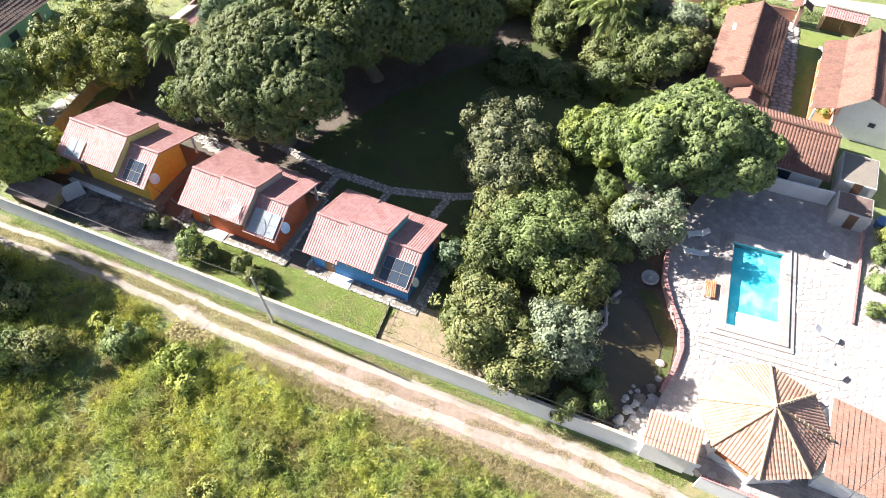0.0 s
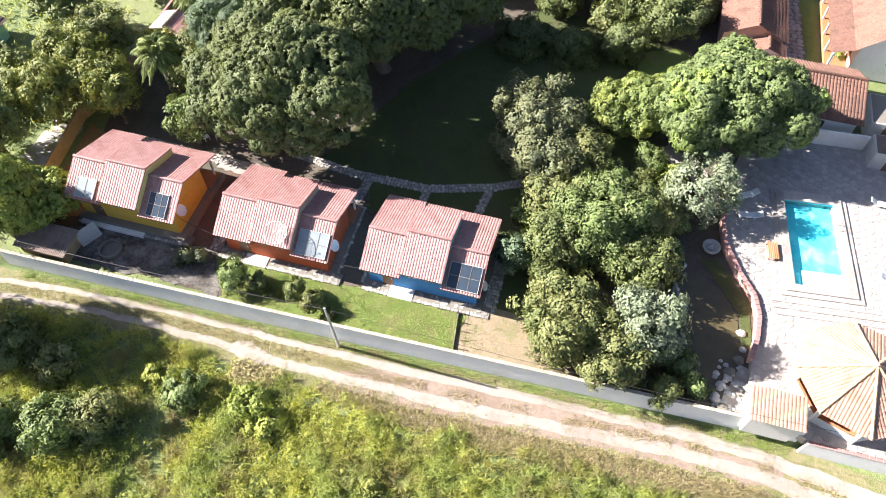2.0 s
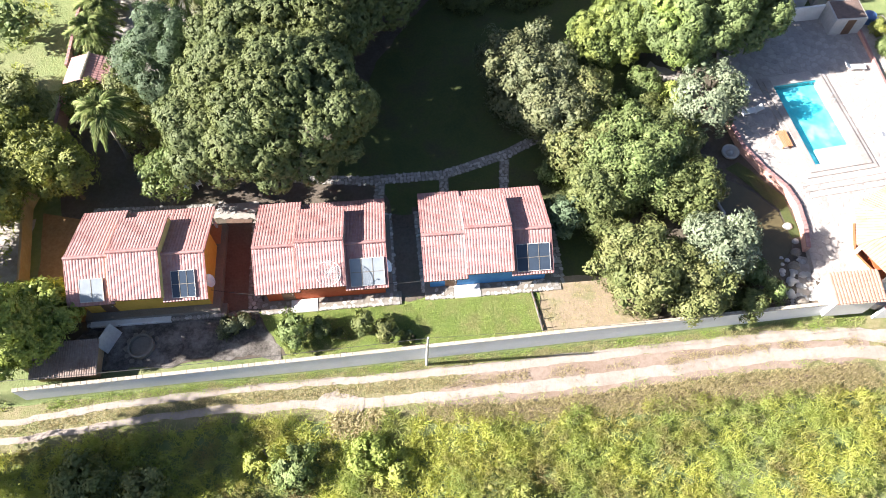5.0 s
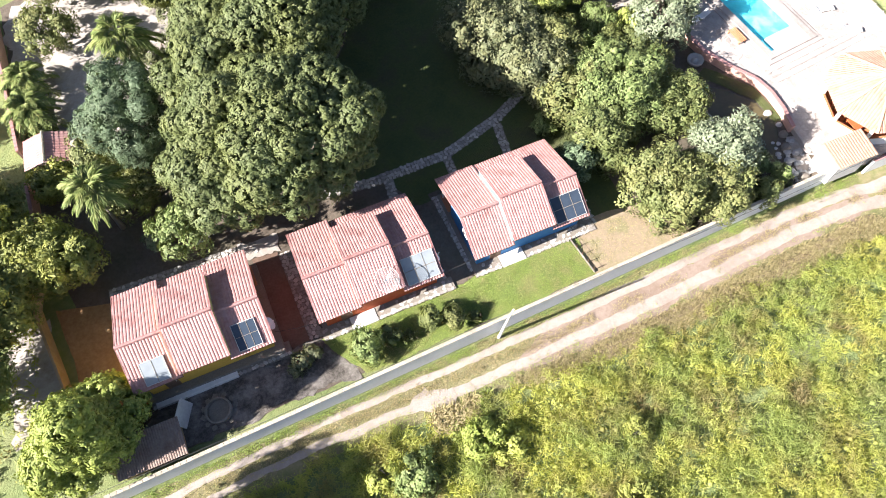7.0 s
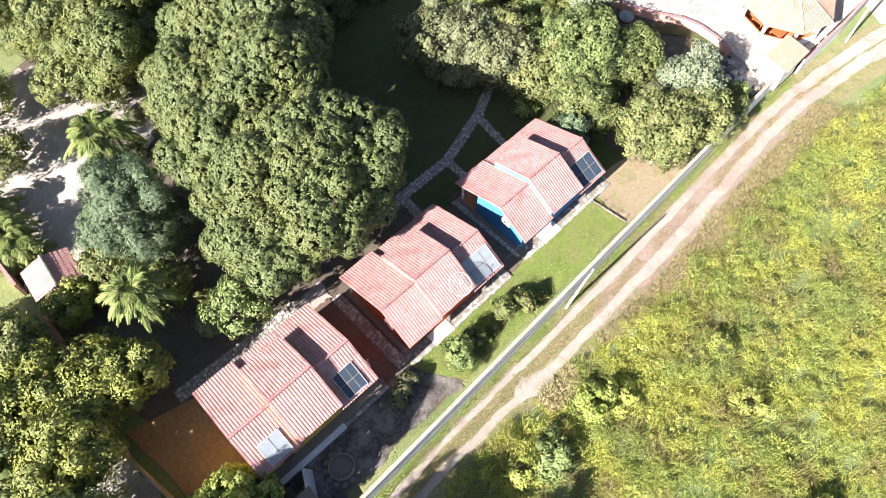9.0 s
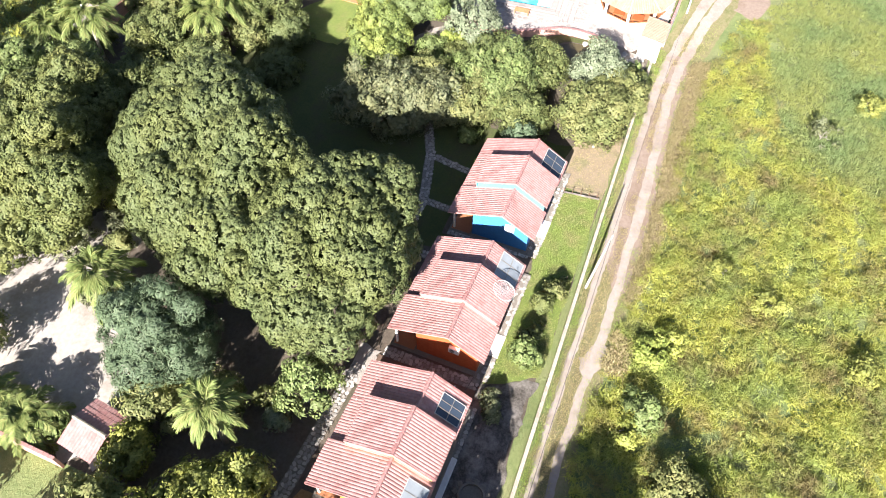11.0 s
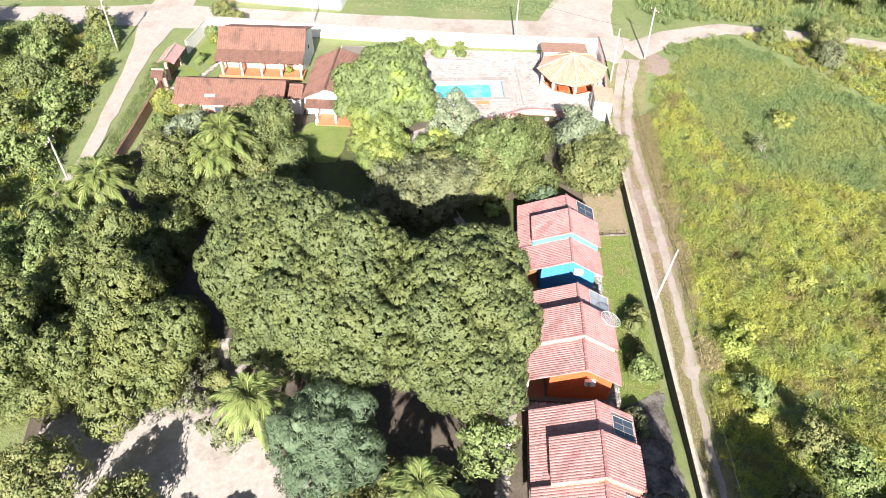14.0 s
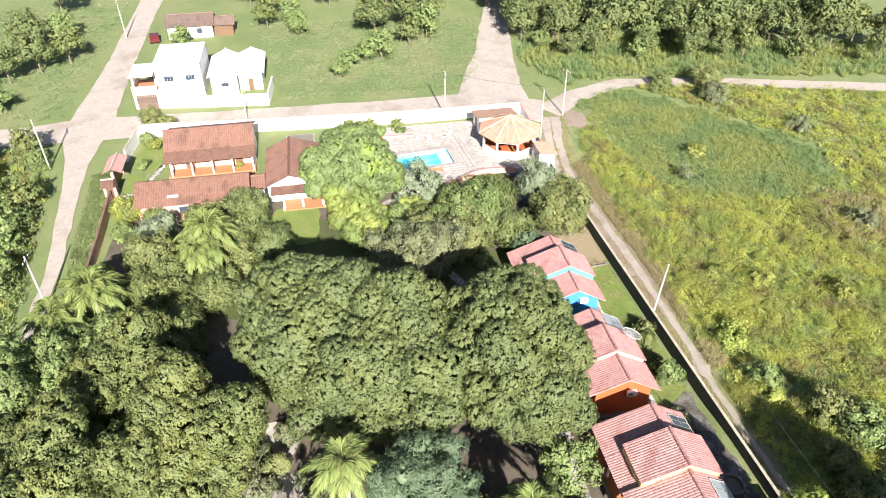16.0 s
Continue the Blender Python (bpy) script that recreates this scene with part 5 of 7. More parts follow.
def swimming_pool():
    ob = thing("pool", "turquoise tiled swimming pool full of water", "pool", at=(0, 0, 0))
    ob.matrix_world = POOL_M
    top = DECK_Z + 0.1
    sh = Shape()
    c = [(-PW, -PL), (PW, -PL), (PW, PL), (-PW, PL)]
    for i in range(4):
        a, b = c[i], c[(i + 1) % 4]
        sh.poly([(*a, -0.1), (*b, -0.1), (*b, top), (*a, top)])
    sh.poly([(*p, -0.1) for p in c])
    part("basin", sh, POOLTILE, ob)
    part("shelf", Shape().block(-PW + 0.8, -PL + 0.02, -0.09, PW - 0.02, -PL + 1.6, 0.26, 0.04), POOLSTEP, ob, "pale shallow entry shelf")
    w = part("water", raw_mesh("water", np.array([(*p, 0.34) for p in c]), np.array([[0, 1, 2, 3]]), WATER), WATER, ob, "clear blue water")
    w.visible_shadow = False
    rail = Shape()
    for y in (1.6, 2.2):
        rail.tube([(PW + 0.35, y, 0.4), (PW + 0.3, y, 1.1), (PW - 0.15, y, 1.1), (PW - 0.2, y, 0.1)], [0.02] * 4, 6)
    part("ladder_rail", rail, METAL, ob)
    return ob


swimming_pool()
line_wall("garden_wall", [(28.1, 20.6), (28.0, 19.4), (28.4, 16.7), (29.6, 14.2), (30.8, 12.3), (31.2, 10.6), (31.1, 8.6), (30.7, 6.6)], 0.85, 0.28, PINK, "low curved terrace wall with red coping", ROOFRED, None, 0.4)
line_wall("terrace_wall", [(30.4, 30.5), (36, 30.8), (40, 31.1)], 2.0, 0.18, WHITE, "white wall behind the pool")
line_wall("planter_wall", [(43.2, 18.6), (43.2, 30.6)], 0.75, 0.16, PINK, "low red-capped wall of the flower bed", ROOFRED, None, 0.4)
line_wall("wall_east", [(48.4, 1.2), (48.6, 20), (49.0, 34), (50.6, 54), (50.8, 58.4)], 2.1, 0.2, WHITE, "tall white boundary wall along the street", CREAM, None, 0.8)
line_wall("wall_north", [(50.8, 58.4), (43.5, 59.2)], 1.9, 0.2, WHITE, "white boundary wall by the crossing", CREAM, None, 0.8)
line_wall("wall_north", [(33.2, 59.2), (23.0, 58.6), (10, 58.2)], 1.5, 0.2, PINK, "reddish boundary wall with tile coping", ROOFOLD, None, 0.5)
line_wall("wall_west", [(-29.8, 46), (-29.7, 36), (-29.7, 29.2)], 1.7, 0.2, PINK, "pink boundary wall with a tile coping", ROOFRED, None, 0.4)
line_wall("wall_west", [(-29.6, 26), (-29.7, 20)], 1.6, 0.2, PINK, "pink boundary wall with a tile coping", ROOFRED, None, 0.4)
line_wall("wall_west", [(-29.7, 20), (-31.0, 15.5), (-29.8, 7.0), (-28.2, 1.2)], 1.5, 0.18, TAN, "low tan garden wall")

# pool furniture and planting
def bench_slat(at, rz):
    ob = thing("bench", "low wooden slatted bench on the terrace", "bench", at=at, rz=rz)
    for k in range(6):
        part("slat", Shape().block(-0.85, -0.42 + k * 0.14, 0.36, 0.85, -0.32 + k * 0.14, 0.40, 0.01), TERRACE, ob)
    for sx in (-0.75, 0.75):
        for sy in (-0.35, 0.35):
            part("leg", Shape().block(sx - 0.04, sy - 0.04, 0, sx + 0.04, sy + 0.04, 0.36, 0.005), TERRACE, ob)


bench_slat((32.1, 17.1, DECK_Z), 96)


def lounger(at, rz):
    ob = thing("sun_lounger", "white plastic sun lounger on the terrace", "lounger", "loungers", at=at, rz=rz)
    part("seat", Shape().block(-0.95, -0.3, 0.27, 0.45, 0.3, 0.33, 0.02), PLASTIC, ob)
    m = pose(0.45, 0, 0.3, 0, -28, 0)
    part("backrest", Shape().block(0, -0.3, -0.03, 0.65, 0.3, 0.03, 0.02, m), PLASTIC, ob)
    for sx in (-0.8, 0.4):
        for sy in (-0.25, 0.25):
            part("leg", Shape().block(sx - 0.035, sy - 0.035, 0, sx + 0.035, sy + 0.035, 0.28, 0.005), PLASTIC, ob)


lounger((29.9, 22.6, DECK_Z), 30)
lounger((30.2, 20.4, DECK_Z), 10)
lounger((41.2, 24.6, DECK_Z), 176)
lounger((41.4, 16.6, DECK_Z), 170)
lounger((42.2, 13.6, DECK_Z), 150)


def garden_jar(x, y):
    ob = thing("birdbath", "pale round stone bowl beside the pond", "bowl", at=(x, y, ground_z(x, y)))
    sh = Shape()
    prof = [(0.12, 0.0), (0.5, 0.12), (0.72, 0.4), (0.75, 0.62), (0.66, 0.64), (0.6, 0.45), (0.3, 0.3), (0.02, 0.28)]
    rows = [[(r * math.cos(2 * math.pi * k / 20), r * math.sin(2 * math.pi * k / 20), z) for k in range(21)] for r, z in prof]
    sh.grid(rows)
    sh.smooth = True
    part("bowl", sh, CONCRETE, ob)
    part("ball", Shape().tube([(0, 0, 0.25), (0, 0, 0.45), (0, 0, 0.7)], [0.28, 0.3, 0.1], 12), CONCRETE, ob)


garden_jar(27.3, 16.4)

# ---- pond ----
pond = sheet("pond", [(24.6, 12.6), (26.2, 14.0), (28.2, 12.6), (29.8, 10.4), (30.0, 7.4), (28.6, 5.6), (27.6, 3.2), (24.2, 2.8), (23.0, 5.0), (24.4, 8.6), (25.4, 10.4)], 0.08, POND, "still brown pond water", 0.12, 0.5, 41)
pond["category"] = "water"
_pk = random.Random(8)


def boulder(x, y, r, mat=STONE):
    ob = thing("boulder", "rounded grey boulder at the pond edge", "rock", "pond rocks", at=(x, y, ground_z(x, y)))
    sh = Shape()
    rows = []
    for a in range(6):
        ph = math.pi * a / 5
        rows.append([(r * math.sin(ph) * math.cos(t) * (1 + 0.15 * math.sin(3 * t + x)), r * 0.85 * math.sin(ph) * math.sin(t), r * 0.32 + r * 0.55 * math.cos(ph)) for t in [2 * math.pi * k / 9 for k in range(10)]])
    sh.grid(rows)
    part("rock", sh, CONCRETE if r < 0.45 else MORTAR, ob)


for x, y, r in ((30.0, 6.6, 0.45), (30.3, 7.6, 0.3), (29.4, 5.4, 0.5), (28.8, 4.2, 0.42), (28.4, 3.0, 0.4), (29.9, 4.6, 0.36), (24.2, 9.2, 0.45), (24.8, 11.6, 0.4), (25.2, 13.2, 0.45), (24.0, 7.6, 0.4), (30.1, 9.0, 0.4), (29.0, 2.4, 0.5), *((28.2 + 2.2 * _pk.random(), 2.2 + 4.2 * _pk.random(), _pk.uniform(0.16, 0.34)) for _ in range(34))):
    boulder(x, y, r)
tagged(part("pond_kerb", Shape().tube([(25.4, 14.2, 0.0), (24.6, 12.6, 0.0), (25.2, 10.6, 0.0), (24.2, 8.4, 0.0)], [0.16] * 4, 8), CONCRETE), "pale concrete kerb of the pond", "kerb", kind="structure")
sheet("pond_bank", [(28.6, 2.4), (30.6, 2.4), (31.0, 6.0), (30.2, 6.2)], 0.07, SAND, "pale gravelly pond bank", 0.2, 0.5, 42)
# The bank borrows the lawn tone that has tree shade painted in.
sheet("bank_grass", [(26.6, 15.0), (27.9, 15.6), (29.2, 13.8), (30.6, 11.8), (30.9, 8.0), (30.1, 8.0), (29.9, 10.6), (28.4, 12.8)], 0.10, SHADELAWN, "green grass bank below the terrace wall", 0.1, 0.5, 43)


# ---- kiosk with an eight-sided roof ----
def kiosk():
    cx, cy = 37.4, 5.75
    ob = thing("kiosk", "white eight-sided kiosk with an orange tiled roof", "pavilion", at=(cx, cy, DECK_Z))
    R, ze, za = 4.55, 2.65, 4.75
    ang = [radians(4 + 45 * k) for k in range(8)]
    for k in range(8):
        a, b = ang[k], ang[(k + 1) % 8]
        p, q = (R * math.cos(a), R * math.sin(a), ze), (R * math.cos(b), R * math.sin(b), ze)
        part("roof_slope", tiled_slope(p, q, (0, 0, za), (0, 0, za), 0.25, 0.4, 0.028, 0.03), ROOFORANGE, ob)
        part("hip_tiles", ridge_tiles((0, 0, za + 0.05), (p[0], p[1], ze + 0.06), 0.11), ROOFPALE, ob)
        r = 3.75
        c, s = r * math.cos(a), r * math.sin(a)
        part("column", Shape().tube([(c, s, 0), (c, s, ze + 0.35)], [0.17, 0.17], 10), WHITE, ob)
        # low wall, with a lintel over a wide opening; the east sides are closed
        e, f = r * math.cos(b), r * math.sin(b)
        m = Vector(((c + e) / 2, (s + f) / 2))
        closed = m.x > 0.5
        d = (Vector((e, f)) - Vector((c, s))).normalized()
        n = Vector((d.y, -d.x)) * 0.09
        for z0, z1 in (((0, ze + 0.3),) if closed else ((0, 1.0), (2.15, ze + 0.3))):
            ft = [(c + n.x, s + n.y), (e + n.x, f + n.y), (e - n.x, f - n.y), (c - n.x, s - n.y)]
            part("wall", Shape().prism([(x, y, z0) for x, y in ft], [(x, y, z1) for x, y in ft]), WHITE, ob)
        if not closed:
            part("counter", Shape().prism([(x * 1.01, y * 1.01, 1.0) for x, y in ft], [(x * 1.01, y * 1.01, 1.05) for x, y in ft]), TERRACE, ob)
    part("floor", Shape().prism([(3.7 * math.cos(a), 3.7 * math.sin(a), 0.0) for a in ang], [(3.7 * math.cos(a), 3.7 * math.sin(a), 0.06) for a in ang]), TERRACE, ob)
    part("finial", Shape().tube([(0, 0, za), (0, 0, za + 0.2), (0, 0, za + 0.3)], [0.2, 0.16, 0.03], 10), ROOFORANGE, ob)
    return ob


kiosk()


def table_set(x, y):
    ob = thing("bar_table", "orange-red wooden table inside the kiosk", "table", at=(x, y, DECK_Z + 0.06))
    part("tabletop", Shape().block(-0.6, -0.6, 0.7, 0.6, 0.6, 0.76, 0.02), RUST, ob)
    for sx in (-0.5, 0.5):
        for sy in (-0.5, 0.5):
            part("leg", Shape().block(sx - 0.04, sy - 0.04, 0, sx + 0.04, sy + 0.04, 0.7, 0.01), RUST, ob)


table_set(35.6, 6.8)
table_set(35.4, 4.6)


def lean_to(label, x0, x1, y0, y1, zlow, zhigh, axis, base=DECK_Z, roof=ROOFORANGE):
    """A low wing under one slope. axis: the side where the roof is low."""
    ob = thing("outbuilding", label, "outbuilding", at=(x0, y0, base))
    w, d = x1 - x0, y1 - y0
    if axis == "y-":
        cor = ((-0.3, -0.3, zlow), (w + 0.3, -0.3, zlow), (-0.3, d, zhigh), (w + 0.3, d, zhigh))
        zs = (zlow, zlow, zhigh, zhigh)
    elif axis == "x+":
        cor = ((w + 0.3, -0.3, zlow), (w + 0.3, d + 0.3, zlow), (0, -0.3, zhigh), (0, d + 0.3, zhigh))
        zs = (zhigh, zlow, zlow, zhigh)
    else:
        cor = ((-0.3, d + 0.3, zlow), (-0.3, -0.3, zlow), (w, d + 0.3, zhigh), (w, -0.3, zhigh))
        zs = (zlow, zhigh, zhigh, zlow)
    ft = [(0, 0), (w, 0), (w, d), (0, d)]
    part("wall", Shape().prism([(x, y, -0.8) for x, y in ft], [(x, y, z - 0.12) for (x, y), z in zip(ft, zs)]), WHITE, ob)
    part("roof_slope", tiled_slope(*cor, 0.25, 0.4), roof, ob)
    part("door", Shape().block(w * 0.4, d, 0, w * 0.4 + 0.8, d + 0.05, 2.0, 0.01), DARKWOOD, ob, "brown door")
    return ob


lean_to("white shed with an orange tiled roof at the wall", 30.4, 33.6, 1.2, 3.4, 2.0, 2.35, "y-")
lean_to("white wing of the kiosk with an orange tiled roof", 41.6, 45.6, 3.6, 9.2, 1.9, 2.7, "x+")
line_wall("wall_south", [(34.7, 1.1), (41.2, 0.9), (48.4, 1.2)], 1.9, 0.2, WALLWHITE, "white boundary wall behind the kiosk", ROOFRED, None, 0.42)

# ---- houses of the property ----
def gable_house(label, x0, x1, y0, y1, along, eave, ridge, paint, roof, at_ridge=0.5, base=0.0, over=0.45, porch=None, name="house", windows=()):
    """A house under two slopes. along: the axis of the ridge. at_ridge: where the ridge lies across. windows: (side, along, sill, width, height)."""
    ob = thing(name, label, "house", at=(x0, y0, base))
    w, d = x1 - x0, y1 - y0
    if along == "y":
        rx = w * at_ridge
        prof = [(0, -0.5), (w, -0.5), (w, eave - 0.1), (rx, ridge - 0.16), (0, eave - 0.1)]
        part("wall", Shape().prism([(x, 0, z) for x, z in prof], [(x, d, z) for x, z in prof]), paint, ob)
        sl, sr = (ridge - eave) / rx, (ridge - eave) / (w - rx)
        a, b = -over, d + over
        part("roof_slope", tiled_slope((-over, b, eave - sl * over), (-over, a, eave - sl * over), (rx, b, ridge), (rx, a, ridge), 0.3, 0.45, 0.04), roof, ob)
        part("roof_slope", tiled_slope((w + over, a, eave - sr * over), (w + over, b, eave - sr * over), (rx, a, ridge), (rx, b, ridge), 0.3, 0.45, 0.04), roof, ob)
        part("ridge", ridge_tiles((rx, a, ridge + 0.05), (rx, b, ridge + 0.05), 0.15), roof, ob)
    else:
        ry = d * at_ridge
        prof = [(0, -0.5), (d, -0.5), (d, eave - 0.1), (ry, ridge - 0.16), (0, eave - 0.1)]
        part("wall", Shape().prism([(0, y, z) for y, z in prof], [(w, y, z) for y, z in prof]), paint, ob)
        sl, sr = (ridge - eave) / ry, (ridge - eave) / (d - ry)
        a, b = -over, w + over
        part("roof_slope", tiled_slope((a, -over, eave - sl * over), (b, -over, eave - sl * over), (a, ry, ridge), (b, ry, ridge), 0.3, 0.45, 0.04), roof, ob)
        part("roof_slope", tiled_slope((b, d + over, eave - sr * over), (a, d + over, eave - sr * over), (b, ry, ridge), (a, ry, ridge), 0.3, 0.45, 0.04), roof, ob)
        part("ridge", ridge_tiles((a, ry, ridge + 0.05), (b, ry, ridge + 0.05), 0.15), roof, ob)
    for side, q, sill, ww, hh in windows:
        lo, hi = q - ww / 2, q + ww / 2
        bx = {"x-": (-0.06, lo, 0.02, hi), "x+": (w - 0.02, lo, w + 0.06, hi), "y-": (lo, -0.06, hi, 0.02), "y+": (lo, d - 0.02, hi, d + 0.06)}[side]
        nm = "door" if sill < 0.2 else "window"
        o = part(nm, Shape().box(bx[0], bx[1], sill, bx[2], bx[3], sill + hh), DARKWOOD, ob)
        if nm == "window":
            e = 0.06
            px = [bx[0] - 0.02 if side == "x-" else bx[0] + (e if side in ("y-", "y+") else 0), bx[1] - 0.02 if side == "y-" else bx[1] + (e if side in ("x-", "x+") else 0),
                  bx[2] + 0.02 if side == "x+" else bx[2] - (e if side in ("y-", "y+") else 0), bx[3] + 0.02 if side == "y+" else bx[3] - (e if side in ("x-", "x+") else 0)]
            part("pane", Shape().box(px[0], px[1], sill + e, px[2], px[3], sill + hh - e), PANE, o)
    return ob


ha = gable_house("white main house with a weathered tiled roof", 39.0, 45.0, 41.4, 52.4, "y", 3.4, 5.0, WHITE, ROOFOLD, 0.3, base=0.45, windows=[("y-", 3.2, 1.6, 0.6, 0.5), ("x-", 2.0, 0.0, 0.9, 2.1), ("x-", 5.2, 0.9, 1.3, 1.1), ("x-", 8.6, 0.0, 0.9, 2.1)])
# veranda of the main house
part("veranda_roof", tiled_slope((-2.5, 11.45, 2.25), (-2.5, -0.45, 2.25), (-0.4, 11.45, 3.02), (-0.4, -0.45, 3.02), 0.3, 0.45), ROOFOLD, ha)
part("veranda_floor", Shape().block(-2.2, -0.2, -0.3, 0, 11.2, 0.14, 0.02), TERRACE, ha, "terracotta veranda floor")
for k in range(5):
    part("column", Shape().block(-2.15, -0.1 + 2.65 * k, 0.1, -1.93, 0.12 + 2.65 * k, 2.0, 0.02), WHITE, ha)
part("veranda_wall", Shape().box(-0.05, 0.1, 0.1, -0.01, 10.9, 1.1), PINK, ha)

hb = gable_house("long low house with a weathered tiled roof", 26.4, 32.1, 41.6, 54.4, "y", 2.6, 4.0, PINK, ROOFOLD, 0.5, base=0.3, windows=[("x-", 3.0, 0.9, 1.2, 1.0), ("x-", 7.5, 0.9, 1.2, 1.0), ("x+", 4.0, 0.9, 1.2, 1.0), ("x+", 9.0, 0.0, 0.9, 2.1), ("y-", 2.4, 1.0, 0.8, 0.8)])
ch = part("dormer", Shape().box(0.6, 8.0, 2.2, 1.5, 9.3, 3.1), WHITE, hb, "small white dormer")
hc = gable_house("white annex with a dark tiled roof", 29.0, 38.8, 32.2, 39.2, "x", 2.5, 3.8, WHITE, ROOFOLD, 0.6, windows=[("y-", 3.0, 0.9, 1.2, 1.0), ("y-", 6.5, 0.9, 1.2, 1.0), ("y+", 5.0, 0.0, 0.9, 2.1)])
part("porch_roof", tiled_slope((-2.1, 6.6, 2.1), (-2.1, 0.8, 2.1), (-0.4, 6.6, 2.45), (-0.4, 0.8, 2.45), 0.3, 0.45), ROOFOLD, hc)
part("porch_floor", Shape().block(-2.6, 0.1, -0.3, 0, 5.2, 0.16, 0.02), TERRACE, hc, "terracotta porch floor")
part("porch_step", Shape().block(-3.4, 1.0, -0.3, -2.6, 4.4, 0.0, 0.02), TERRACE, hc)
for y in (0.2, 2.7, 5.0):
    part("column", Shape().block(-2.1, y, 0.1, -1.86, y + 0.24, 2.12, 0.02), WHITE, hc)
part("porch_parapet", Shape().block(-2.6, 0.0, -0.2, -0.1, 0.16, 0.75, 0.02), WHITE, hc)
part("porch_parapet", Shape().block(-2.6, 5.1, -0.2, -0.1, 5.26, 0.75, 0.02), WHITE, hc)

gable_house("low tiled link between the long house and the annex", 28.8, 32.4, 39.6, 41.2, "y", 2.3, 3.1, WHITE, ROOFOLD, over=0.15, name="outbuilding")
# service yard between the annex and the pool
def flat_room(label, x0, x1, y0, y1, h, mat, top, base=0.1):
    ob = thing("outbuilding", label, "outbuilding", at=(x0, y0, base))
    w, d = x1 - x0, y1 - y0
    part("wall", Shape().block(0, 0, -0.4, w, d, h, 0.03), mat, ob)
    part("roof_slab", Shape().block(0.12, 0.12, h - 0.02, w - 0.12, d - 0.12, h + 0.03, 0.01), top, ob)
    part("door", Shape().block(w * 0.4, -0.03, 0, w * 0.4 + 0.8, 0.02, 1.95, 0.01), DARKWOOD, ob)
    return ob


flat_room("grey flat-roofed service room behind the pool", 40.2, 43.2, 28.9, 31.4, 2.1, GREYWALL, ROOFDARK)
flat_room("grey flat-roofed store beside the annex", 40.2, 43.4, 33.0, 37.0, 1.9, GREYWALL, MORTAR)


def water_tank(x, y, z):
    ob = thing("water_tank", "dark blue plastic water tank on the ground", "tank", at=(x, y, z))
    sh = Shape().tube([(0, 0, 0), (0, 0, 0.1), (0, 0, 0.85), (0, 0, 0.95)], [0.5, 0.56, 0.62, 0.6], 18)
    part("body", sh, BLUEPLASTIC, ob)
    part("lid", Shape().tube([(0, 0, 0.95), (0, 0, 1.0), (0, 0, 1.06)], [0.63, 0.6, 0.2], 18), BLUEPLASTIC, ob)


water_tank(44.6, 30.4, 0.1)

# paved drive, lawns and gate of the north entrance
stone_path("grey stone-paved drive between lawns", [(34.3, 41.0), (33.7, 52), (33.1, 59.6)], 1.9, 0.62, FLAGS_BIG, 0.12)
sheet("drive_lawn", [(35.3, 42), (36.2, 42), (36.4, 54), (40, 58.2), (34.4, 58.2)], 0.09, LAWN, "green lawn beside the drive", 0.1, 0.6, 51)
sheet("drive_lawn", [(27.5, 55.2), (32.0, 55.2), (32.0, 58.2), (26.0, 58.2)], 0.09, LAWN, "green lawn beside the drive", 0.1, 0.6, 52)
sheet("drive_lawn", [(40, 53), (49.5, 54.5), (49.6, 57.8), (41, 58.2)], 0.09, LAWN, "green lawn in the corner of the walls", 0.1, 0.6, 53)
stone_path("pale garden path across the lawn", [(44.5, 53), (36.5, 55.4)], 0.7, 0.5, FLAGS_BIG, 0.12)


def gate_roof(label, x, y, rz, w, d, z, roof):
    ob = thing("gate_porch", label, "gate", at=(x, y, ground_z(x, y)), rz=rz)
    for sx in (-w / 2 + 0.2, w / 2 - 0.2):
        part("pillar", Shape().block(sx - 0.17, -0.17, -0.1, sx + 0.17, 0.17, z, 0.02), PINK, ob)
    part("roof_slope", tiled_slope((-w / 2, -d / 2, z - 0.05), (w / 2, -d / 2, z - 0.05), (-w / 2, 0, z + 0.55), (w / 2, 0, z + 0.55), 0.25, 0.4), roof, ob)
    part("roof_slope", tiled_slope((w / 2, d / 2, z - 0.05), (-w / 2, d / 2, z - 0.05), (w / 2, 0, z + 0.55), (-w / 2, 0, z + 0.55), 0.25, 0.4), roof, ob)
    part("ridge", ridge_tiles((-w / 2, 0, z + 0.6), (w / 2, 0, z + 0.6)), CREAM, ob)
    for sx in (-1, 1):
        part("gate_leaf", Shape().block(min(0, sx * (w / 2 - 0.4)) + 0.02, -0.04, 0.08, max(0, sx * (w / 2 - 0.4)) - 0.02, 0.04, z - 0.3, 0.01), DARKWOOD, ob)
    return ob


gate_roof("tiled gate porch in the west wall", -27.2, 27.6, 84, 3.0, 3.6, 2.5, ROOFRED)
gate_roof("tiled gate porch in the north wall", 38.2, 59.2, 0, 4.6, 2.4, 2.5, ROOFRED)
gate_roof("small tiled gate porch by the street", 33.6, 59.2, 90, 1.6, 2.2, 2.3, ROOFOLD)

